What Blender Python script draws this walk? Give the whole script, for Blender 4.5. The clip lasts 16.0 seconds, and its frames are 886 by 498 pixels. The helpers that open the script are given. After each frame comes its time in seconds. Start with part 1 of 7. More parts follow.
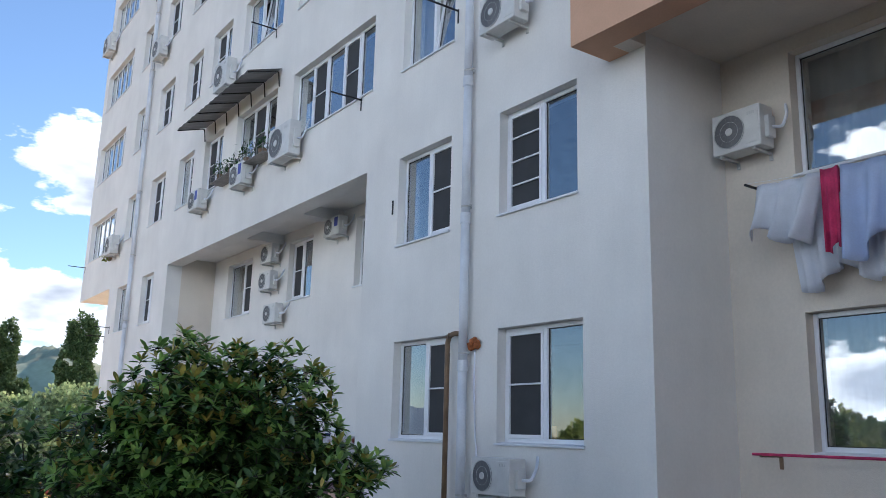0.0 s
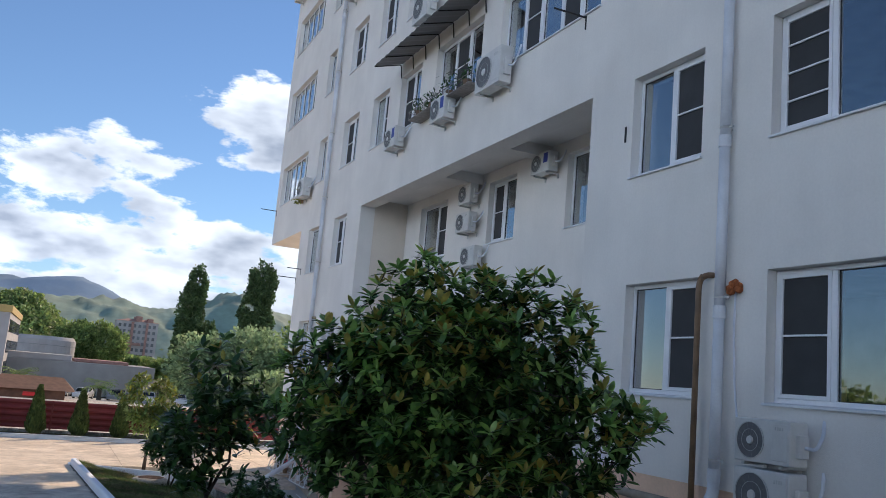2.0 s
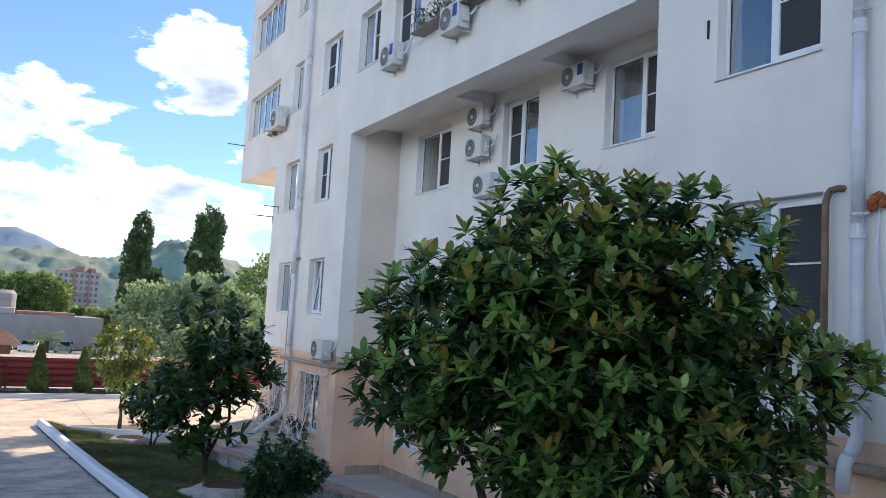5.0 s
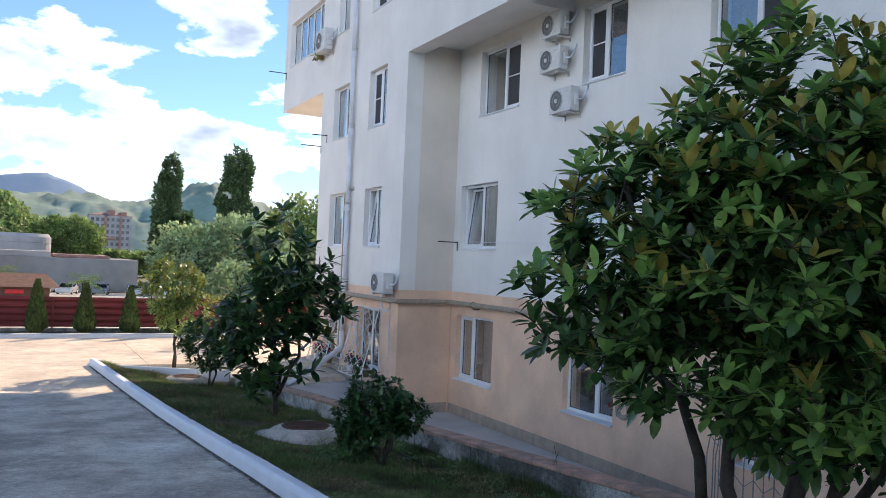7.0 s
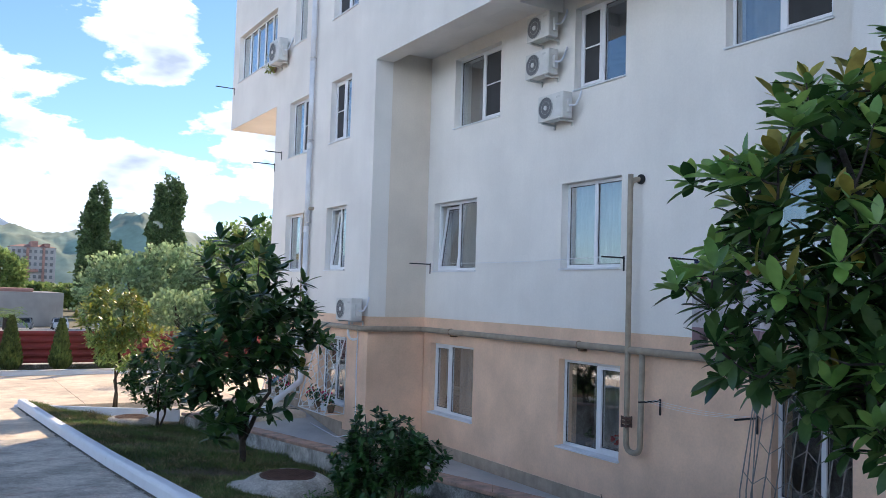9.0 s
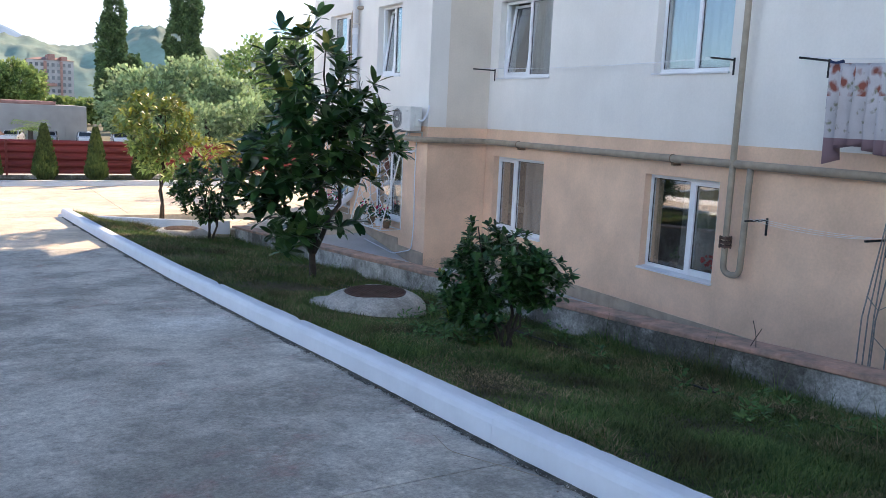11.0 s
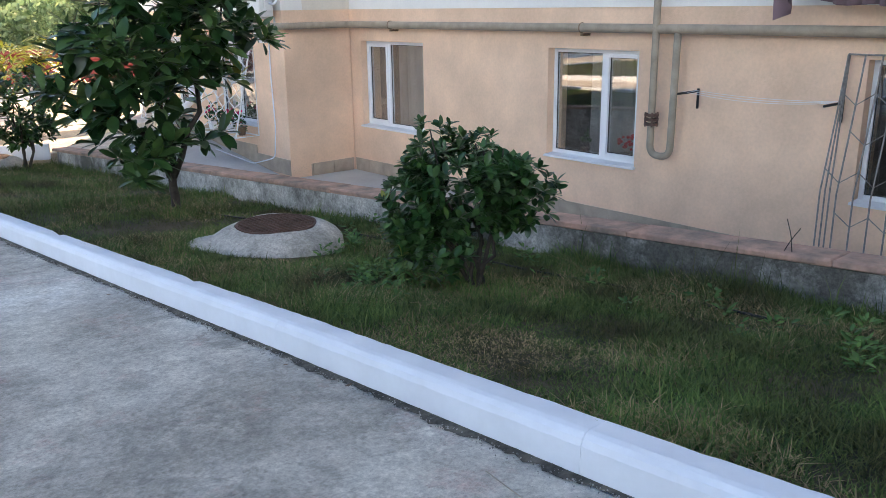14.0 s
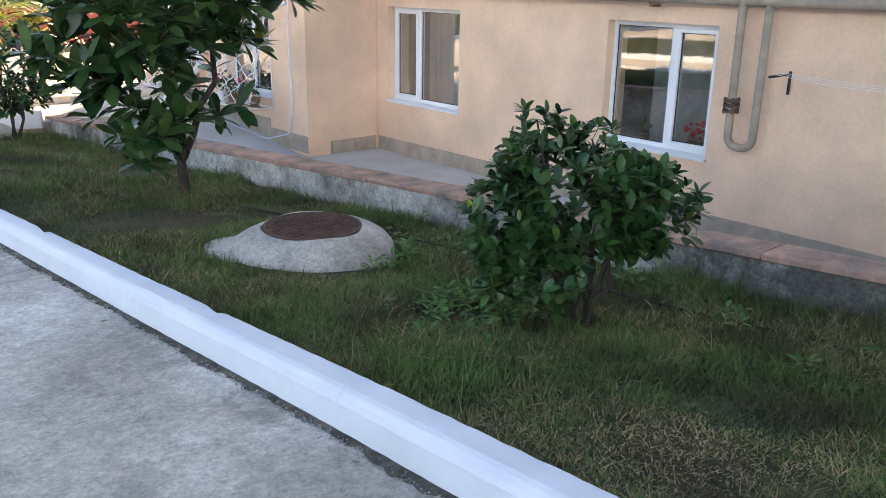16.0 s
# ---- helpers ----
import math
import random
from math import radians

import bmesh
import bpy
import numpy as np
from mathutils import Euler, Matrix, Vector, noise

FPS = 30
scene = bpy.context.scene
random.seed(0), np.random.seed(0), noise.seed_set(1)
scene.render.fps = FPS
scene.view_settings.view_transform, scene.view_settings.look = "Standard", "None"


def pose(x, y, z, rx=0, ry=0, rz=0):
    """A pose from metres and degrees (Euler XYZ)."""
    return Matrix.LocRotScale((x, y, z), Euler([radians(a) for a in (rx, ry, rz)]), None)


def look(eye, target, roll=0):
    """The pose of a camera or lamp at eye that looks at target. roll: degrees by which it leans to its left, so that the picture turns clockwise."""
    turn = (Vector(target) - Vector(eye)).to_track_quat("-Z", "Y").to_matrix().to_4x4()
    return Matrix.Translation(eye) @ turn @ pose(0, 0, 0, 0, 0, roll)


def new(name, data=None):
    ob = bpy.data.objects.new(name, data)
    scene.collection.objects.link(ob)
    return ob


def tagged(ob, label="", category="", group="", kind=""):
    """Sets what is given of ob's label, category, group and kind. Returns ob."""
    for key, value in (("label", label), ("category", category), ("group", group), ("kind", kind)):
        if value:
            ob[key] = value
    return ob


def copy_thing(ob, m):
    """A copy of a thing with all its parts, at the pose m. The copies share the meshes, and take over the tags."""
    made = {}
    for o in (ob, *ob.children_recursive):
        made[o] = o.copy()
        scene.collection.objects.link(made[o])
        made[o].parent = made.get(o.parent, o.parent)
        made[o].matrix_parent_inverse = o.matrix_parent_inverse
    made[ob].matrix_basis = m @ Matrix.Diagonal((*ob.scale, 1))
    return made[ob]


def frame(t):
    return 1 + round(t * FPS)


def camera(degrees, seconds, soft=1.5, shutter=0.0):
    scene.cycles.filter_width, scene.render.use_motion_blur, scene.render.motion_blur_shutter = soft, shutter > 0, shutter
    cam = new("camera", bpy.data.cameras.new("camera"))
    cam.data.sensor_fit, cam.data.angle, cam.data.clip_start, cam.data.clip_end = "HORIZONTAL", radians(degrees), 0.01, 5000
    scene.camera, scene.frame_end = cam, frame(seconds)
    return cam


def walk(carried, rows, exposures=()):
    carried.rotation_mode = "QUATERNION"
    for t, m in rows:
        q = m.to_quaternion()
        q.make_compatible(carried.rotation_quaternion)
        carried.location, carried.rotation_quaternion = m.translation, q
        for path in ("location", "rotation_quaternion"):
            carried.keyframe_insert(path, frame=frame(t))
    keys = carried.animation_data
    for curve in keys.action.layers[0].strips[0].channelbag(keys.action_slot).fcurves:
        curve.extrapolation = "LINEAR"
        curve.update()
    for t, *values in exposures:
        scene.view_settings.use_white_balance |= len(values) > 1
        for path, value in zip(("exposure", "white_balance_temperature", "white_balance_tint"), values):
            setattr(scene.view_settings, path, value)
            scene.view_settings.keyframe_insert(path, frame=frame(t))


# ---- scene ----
cam = camera(55.8, 16.0, 0.8)
PATH = [
    (0, (0.355, -0.543, 1.576), (1.479, 1.054, 2.006), 1.5),
    (0.5, (0.298, -0.146, 1.564), (1.354, 1.479, 2.059), 1.8),
    (1, (0.242, 0.216, 1.524), (1.265, 1.862, 2.016), 2.0),
    (1.5, (0.255, 0.607, 1.483), (1.167, 2.338, 1.9), 3.9),
    (2, (0.23, 1.041, 1.396), (1.036, 2.844, 1.71), 5.0),
    (2.5, (0.186, 1.422, 1.352), (0.928, 3.265, 1.58), 4.1),
    (3, (0.208, 1.801, 1.347), (0.965, 3.641, 1.554), 4.9),
    (3.2, (0.198, 1.937, 1.342), (0.995, 3.759, 1.549), 5.4),
    (5.3, (-0.247, 3.475, 1.322), (0.698, 5.229, 1.498), 3.1),
    (5.5, (-0.278, 3.632, 1.283), (0.665, 5.39, 1.427), 3.1),
    (6, (-0.303, 4.016, 1.238), (0.592, 5.801, 1.34), 4.4),
    (6.5, (-0.387, 4.373, 1.174), (0.48, 6.174, 1.24), 3.9),
    (7, (-0.408, 4.757, 1.112), (0.484, 6.547, 1.148), 2.4),
    (7.5, (-0.362, 5.191, 1.098), (0.553, 6.969, 1.144), 1.7),
    (8, (-0.406, 5.568, 1.05), (0.584, 7.306, 1.08), 1.2),
    (8.5, (-0.47, 5.919, 0.998), (0.531, 7.649, 1.059), 0.9),
    (9, (-0.459, 6.39, 0.969), (0.566, 8.104, 1.08), 1.7),
    (9.5, (-0.597, 6.716, 0.91), (0.458, 8.414, 0.952), 1.5),
    (10, (-0.635, 7.108, 0.808), (0.366, 8.836, 0.695), 1.2),
    (10.2, (-0.627, 7.271, 0.789), (0.354, 9.005, 0.616), 1.6),
    (12.3, (-0.558, 8.599, 0.622), (0.548, 10.207, 0.186), 0.5),
    (12.5, (-0.538, 8.74, 0.613), (0.623, 10.304, 0.16), -0.1),
    (13, (-0.452, 9.07, 0.581), (0.783, 10.555, 0.063), -0.0),
    (13.5, (-0.335, 9.402, 0.574), (0.904, 10.87, 0.017), 0.7),
    (14, (-0.241, 9.72, 0.558), (1.027, 11.162, -0.004), -0.8),
    (14.5, (-0.111, 10.017, 0.518), (1.163, 11.451, -0.046), -0.7),
    (15, (0.055, 10.363, 0.511), (1.303, 11.822, -0.049), 1.2),
    (15.5, (0.101, 10.689, 0.487), (1.351, 12.14, -0.089), 1.2),
    (16, (0.234, 10.996, 0.445), (1.493, 12.421, -0.177), 0.9),
]
SUN_AZ, SUN_EL = 42.0, 28.0   # degrees clockwise from +y, above the horizon
EXPOSURES = [  # seconds, stops, white balance
    (0.0, 0.82, 5800, 10), (0.5, 0.50, 5750, 10), (1.0, 0.40, 5700, 10), (1.5, 0.36, 5650, 10), (2.0, 0.27, 5600, 10), (2.5, 0.22, 5600, 10), (3.0, 0.38, 5650, 10), (5.3, 0.82, 5600, 10),
    (7.5, 0.86, 5600, 10), (8.5, 1.14, 5550, 10), (9.0, 0.90, 5550, 10), (10.2, 1.16, 5700, 10), (12.5, 1.44, 5750, 10), (13.5, 1.74, 6200, 10), (14.5, 1.86, 6350, 10), (16.0, 2.03, 6450, 10)]
walk(cam, [(t, look(eye, target, roll)) for t, eye, target, roll in PATH], EXPOSURES)

# ---------------------------------------------------------------- world and sun
world = bpy.data.worlds.new("sky")
scene.world = world
world.use_nodes = True
wn, wl = world.node_tree.nodes, world.node_tree.links
wn.clear()
w_out = wn.new("ShaderNodeOutputWorld")
w_bg = wn.new("ShaderNodeBackground")
w_sky = wn.new("ShaderNodeTexSky")
w_sky.sky_type = "NISHITA"
w_sky.sun_disc = False
w_sky.sun_elevation = radians(SUN_EL)
w_sky.sun_rotation = radians(SUN_AZ)
w_sky.air_density, w_sky.dust_density, w_sky.ozone_density = 1.0, 0.0, 3.5
w_tc = wn.new("ShaderNodeTexCoord")
w_sep = wn.new("ShaderNodeSeparateXYZ")
wl.new(w_tc.outputs["Generated"], w_sep.inputs[0])


def wmath(op, a, b=None, c=None):
    n = wn.new("ShaderNodeMath")
    n.operation = op
    for k, v in enumerate((a, b, c)):
        if v is None:
            continue
        if isinstance(v, (int, float)):
            n.inputs[k].default_value = v
        else:
            wl.new(v, n.inputs[k])
    return n.outputs[0]


# cumulus: puffs on the dome, flattened towards the horizon
w_u, w_v = w_sep.outputs[0], w_sep.outputs[1]
w_h = wmath("MULTIPLY", w_sep.outputs[2], 2.3)
w_comb = wn.new("ShaderNodeCombineXYZ")
wl.new(w_u, w_comb.inputs[0])
wl.new(w_v, w_comb.inputs[1])
wl.new(w_h, w_comb.inputs[2])
w_noise = wn.new("ShaderNodeTexNoise")
w_noise.inputs["Scale"].default_value = 4.2
w_noise.inputs["Detail"].default_value = 12.0
w_noise.inputs["Roughness"].default_value = 0.56
wl.new(w_comb.outputs[0], w_noise.inputs["Vector"])
w_low = wmath("MULTIPLY", wmath("SUBTRACT", 0.30, w_sep.outputs[2]), 0.35)
w_open = wmath("ADD", w_noise.outputs[0], w_low)
# the heaps of cloud that stand over the hills: sideways place, height, half width, reach upwards, reach downwards
HEAPS = [(0.02, 0.195, 0.115, 0.05, 0.026), (0.185, 0.262, 0.075, 0.06, 0.034), (0.05, 0.120, 0.34, 0.036, 0.05), (0.055, 0.140, 0.085, 0.042, 0.05), (0.15, 0.128, 0.07, 0.03, 0.03),
         (0.10, 0.068, 0.5, 0.022, 0.02), (0.40, 0.16, 0.15, 0.09, 0.07), (-0.22, 0.16, 0.12, 0.05, 0.03), (0.36, 0.36, 0.12, 0.05, 0.03)]
w_side = wmath("DIVIDE", w_u, wmath("MAXIMUM", w_v, 0.05))
w_heap = None
for h_u, h_v, h_a, h_up, h_dn in HEAPS:
    hx = wmath("POWER", wmath("DIVIDE", wmath("SUBTRACT", w_side, h_u), h_a), 2.0)
    hz = wmath("SUBTRACT", w_sep.outputs[2], h_v)
    hz = wmath("ADD", wmath("POWER", wmath("DIVIDE", wmath("MAXIMUM", hz, 0.0), h_up), 2.0), wmath("POWER", wmath("DIVIDE", wmath("MINIMUM", hz, 0.0), h_dn), 2.0))
    one = wmath("SUBTRACT", 1.0, wmath("ADD", hx, hz))
    w_heap = one if w_heap is None else wmath("MAXIMUM", w_heap, one)
w_puff = wn.new("ShaderNodeTexNoise")
w_puff.inputs["Scale"].default_value = 13.0
w_puff.inputs["Detail"].default_value = 10.0
w_puff.inputs["Roughness"].default_value = 0.57
wl.new(w_comb.outputs[0], w_puff.inputs["Vector"])
w_heaped = wmath("ADD", wmath("MULTIPLY_ADD", wmath("MAXIMUM", w_heap, -2.5), 0.075, 0.512), wmath("MULTIPLY", wmath("SUBTRACT", w_puff.outputs[0], 0.5), 0.42))
w_soft = wn.new("ShaderNodeTexNoise")
w_soft.inputs["Scale"].default_value = 11.0
w_soft.inputs["Detail"].default_value = 3.0
w_soft.inputs["Roughness"].default_value = 0.5
wl.new(w_comb.outputs[0], w_soft.inputs["Vector"])
w_body = wmath("ADD", wmath("MULTIPLY_ADD", wmath("MAXIMUM", w_heap, -2.5), 0.06, 0.525), wmath("ADD", wmath("MULTIPLY", wmath("SUBTRACT", w_soft.outputs[0], 0.5), 0.40), wmath("MULTIPLY", wmath("SUBTRACT", w_puff.outputs[0], 0.5), 0.16)))
w_ahead = wn.new("ShaderNodeMapRange")
w_ahead.inputs["From Min"].default_value, w_ahead.inputs["From Max"].default_value = 0.45, 0.75
wl.new(w_v, w_ahead.inputs["Value"])
w_den = wmath("ADD", wmath("MULTIPLY", w_heaped, w_ahead.outputs[0]), wmath("MULTIPLY", w_open, wmath("SUBTRACT", 1.0, w_ahead.outputs[0])))
w_ramp = wn.new("ShaderNodeValToRGB")
w_ramp.color_ramp.elements[0].position, w_ramp.color_ramp.elements[1].position = 0.515, 0.545
wl.new(w_den, w_ramp.inputs[0])
w_ramp2 = wn.new("ShaderNodeValToRGB")
w_ramp2.color_ramp.elements[0].position, w_ramp2.color_ramp.elements[1].position = 0.53, 0.66
w_ramp2.color_ramp.elements[0].color = (16.0, 15.8, 15.4, 1)
w_ramp2.color_ramp.elements[1].color = (6.2, 6.6, 7.4, 1)
wl.new(wmath("ADD", wmath("MULTIPLY", w_body, w_ahead.outputs[0]), wmath("MULTIPLY", w_open, wmath("SUBTRACT", 1.0, w_ahead.outputs[0]))), w_ramp2.inputs[0])
w_mix = wn.new("ShaderNodeMixRGB")
wl.new(w_ramp.outputs[0], w_mix.inputs[0])
w_sat = wn.new("ShaderNodeHueSaturation")
w_sat.inputs["Saturation"].default_value, w_sat.inputs["Value"].default_value = 0.92, 0.72
wl.new(w_sky.outputs[0], w_sat.inputs["Color"])
wl.new(w_sat.outputs[0], w_mix.inputs[1])
# clouds opposite the sun are lit from the front, those towards it show their shaded side
w_dot = wn.new("ShaderNodeVectorMath")
w_dot.operation = "DOT_PRODUCT"
w_dot.inputs[1].default_value = (math.sin(radians(SUN_AZ)) * math.cos(radians(SUN_EL)), math.cos(radians(SUN_AZ)) * math.cos(radians(SUN_EL)), math.sin(radians(SUN_EL)))
wl.new(w_tc.outputs["Generated"], w_dot.inputs[0])
w_front = wn.new("ShaderNodeMapRange")
w_front.inputs["From Min"].default_value, w_front.inputs["From Max"].default_value = -0.6, 0.75
w_front.inputs["To Min"].default_value, w_front.inputs["To Max"].default_value = 1.7, 0.5
wl.new(w_dot.outputs["Value"], w_front.inputs["Value"])
w_scale = wn.new("ShaderNodeVectorMath")
w_scale.operation = "SCALE"
wl.new(w_ramp2.outputs[0], w_scale.inputs[0])
wl.new(w_front.outputs[0], w_scale.inputs["Scale"])
wl.new(w_scale.outputs[0], w_mix.inputs[2])
wl.new(w_mix.outputs[0], w_bg.inputs[0])
w_bg.inputs[1].default_value = 0.117
wl.new(w_bg.outputs[0], w_out.inputs[0])

sun = new("sun", bpy.data.lights.new("sun", "SUN"))
sun.data.energy, sun.data.angle, sun.data.color = 5.0, radians(0.55), (1.0, 0.70, 0.43)
sun_way = Vector((math.sin(radians(SUN_AZ)) * math.cos(radians(SUN_EL)), math.cos(radians(SUN_AZ)) * math.cos(radians(SUN_EL)), math.sin(radians(SUN_EL))))
sun.matrix_world = look(sun_way * 60, (0, 0, 0))


# ---------------------------------------------------------------- materials
def material(name, colour, rough=0.7, metal=0.0, vary=0.12, scale=3.0, fine=60.0, bump=0.15, bump_scale=120.0, spec=0.5, tint=None, random=0.0, island=False, translucent=0.0, coat=0.0, streak=0.0):
    """A surface with broad stains, a fine grain and fine relief, in object space."""
    m = bpy.data.materials.new(name)
    m.use_nodes = True
    n, l = m.node_tree.nodes, m.node_tree.links
    p = n["Principled BSDF"]
    tc = n.new("ShaderNodeTexCoord")
    geo = n.new("ShaderNodeNewGeometry")
    base = n.new("ShaderNodeTexNoise")
    base.inputs["Scale"].default_value, base.inputs["Detail"].default_value = scale, 5
    grain = n.new("ShaderNodeTexNoise")
    grain.inputs["Scale"].default_value, grain.inputs["Detail"].default_value = fine, 3
    for t in (base, grain):
        l.new(geo.outputs["Position"], t.inputs["Vector"])
    mixed = n.new("ShaderNodeMixRGB")
    dark = [c * (1 - vary * 1.6) for c in colour]
    light = [min(1, c * (1 + vary)) for c in colour]
    if tint:
        dark = [c * (1 - vary) for c in tint]
    mixed.inputs[1].default_value, mixed.inputs[2].default_value = (*dark, 1), (*light, 1)
    ramp = n.new("ShaderNodeValToRGB")
    ramp.color_ramp.elements[0].position, ramp.color_ramp.elements[1].position = 0.32, 0.68
    l.new(base.outputs[0], ramp.inputs[0])
    l.new(ramp.outputs[0], mixed.inputs[0])
    over = n.new("ShaderNodeMixRGB")
    over.blend_type = "MULTIPLY"
    over.inputs[0].default_value = min(1.0, vary * 2.2)
    l.new(mixed.outputs[0], over.inputs[1])
    l.new(grain.outputs[0], over.inputs[2])
    gain = n.new("ShaderNodeMixRGB")
    gain.blend_type = "MULTIPLY"
    gain.inputs[0].default_value = 1.0
    g = 1 + vary * 1.1
    gain.inputs[2].default_value = (g, g, g, 1)
    l.new(over.outputs[0], gain.inputs[1])
    colour_out = gain.outputs[0]
    if streak:
        mp = n.new("ShaderNodeMapping")
        mp.inputs["Scale"].default_value = (2.2, 2.2, 0.16)
        sn = n.new("ShaderNodeTexNoise")
        sn.inputs["Scale"].default_value, sn.inputs["Detail"].default_value, sn.inputs["Roughness"].default_value = 1.6, 8, 0.65
        l.new(geo.outputs["Position"], mp.inputs["Vector"])
        l.new(mp.outputs[0], sn.inputs["Vector"])
        sr = n.new("ShaderNodeMapRange")
        sr.inputs["From Min"].default_value, sr.inputs["From Max"].default_value = 0.35, 0.62
        sr.inputs["To Min"].default_value, sr.inputs["To Max"].default_value = 1 - streak, 1.0
        l.new(sn.outputs[0], sr.inputs["Value"])
        sm = n.new("ShaderNodeVectorMath")
        sm.operation = "SCALE"
        l.new(colour_out, sm.inputs[0])
        l.new(sr.outputs[0], sm.inputs["Scale"])
        colour_out = sm.outputs[0]
    if random:
        hue = n.new("ShaderNodeHueSaturation")
        src = geo.outputs["Random Per Island"] if island else None
        if src is None:
            info = n.new("ShaderNodeObjectInfo")
            src = info.outputs["Random"]
        mr = n.new("ShaderNodeMapRange")
        mr.inputs["To Min"].default_value, mr.inputs["To Max"].default_value = 1 - random, 1 + random
        l.new(src, mr.inputs["Value"])
        l.new(mr.outputs[0], hue.inputs["Value"])
        mh = n.new("ShaderNodeMapRange")
        mh.inputs["To Min"].default_value, mh.inputs["To Max"].default_value = 0.5 + random * 0.06, 0.5 - random * 0.06
        l.new(src, mh.inputs["Value"])
        l.new(mh.outputs[0], hue.inputs["Hue"])
        l.new(colour_out, hue.inputs["Color"])
        colour_out = hue.outputs[0]
    l.new(colour_out, p.inputs["Base Color"])
    p.inputs["Roughness"].default_value, p.inputs["Metallic"].default_value = rough, metal
    p.inputs["Specular IOR Level"].default_value = spec
    p.inputs["Coat Weight"].default_value = coat
    if bump:
        b = n.new("ShaderNodeBump")
        bn = n.new("ShaderNodeTexNoise")
        bn.inputs["Scale"].default_value, bn.inputs["Detail"].default_value = bump_scale, 4
        l.new(geo.outputs["Position"], bn.inputs["Vector"])
        b.inputs["Strength"].default_value, b.inputs["Distance"].default_value = bump, 0.01
        l.new(bn.outputs[0], b.inputs["Height"])
        l.new(b.outputs[0], p.inputs["Normal"])
    if translucent:
        tr = n.new("ShaderNodeBsdfTranslucent")
        l.new(colour_out, tr.inputs["Color"])
        ms = n.new("ShaderNodeMixShader")
        ms.inputs[0].default_value = translucent
        l.new(p.outputs[0], ms.inputs[1])
        l.new(tr.outputs[0], ms.inputs[2])
        l.new(ms.outputs[0], n["Material Output"].inputs[0])
    return m


def glass_material(name, reflect=0.1):
    m = bpy.data.materials.new(name)
    m.use_nodes = True
    n, l = m.node_tree.nodes, m.node_tree.links
    n.remove(n["Principled BSDF"])
    clear = n.new("ShaderNodeBsdfTransparent")
    clear.inputs[0].default_value = (0.90, 0.93, 0.93, 1)
    gloss = n.new("ShaderNodeBsdfGlossy")
    gloss.inputs["Roughness"].default_value = 0.01
    gloss.inputs["Color"].default_value = (0.95, 0.97, 1, 1)
    lw = n.new("ShaderNodeLayerWeight")
    lw.inputs["Blend"].default_value = 0.5
    pw = n.new("ShaderNodeMath")
    pw.operation = "POWER"
    pw.inputs[1].default_value = 3.0
    l.new(lw.outputs["Facing"], pw.inputs[0])
    fr = n.new("ShaderNodeMath")
    fr.operation = "MULTIPLY_ADD"
    fr.use_clamp = True
    fr.inputs[1].default_value, fr.inputs[2].default_value = 0.8, reflect
    l.new(pw.outputs[0], fr.inputs[0])
    bn = n.new("ShaderNodeTexNoise")
    bn.inputs["Scale"].default_value = 1.6
    bp = n.new("ShaderNodeBump")
    bp.inputs["Strength"].default_value, bp.inputs["Distance"].default_value = 0.12, 0.01
    l.new(bn.outputs[0], bp.inputs["Height"])
    l.new(bp.outputs[0], gloss.inputs["Normal"])
    mix = n.new("ShaderNodeMixShader")
    l.new(fr.outputs[0], mix.inputs[0])
    l.new(clear.outputs[0], mix.inputs[1])
    l.new(gloss.outputs[0], mix.inputs[2])
    l.new(mix.outputs[0], n["Material Output"].inputs[0])
    return m


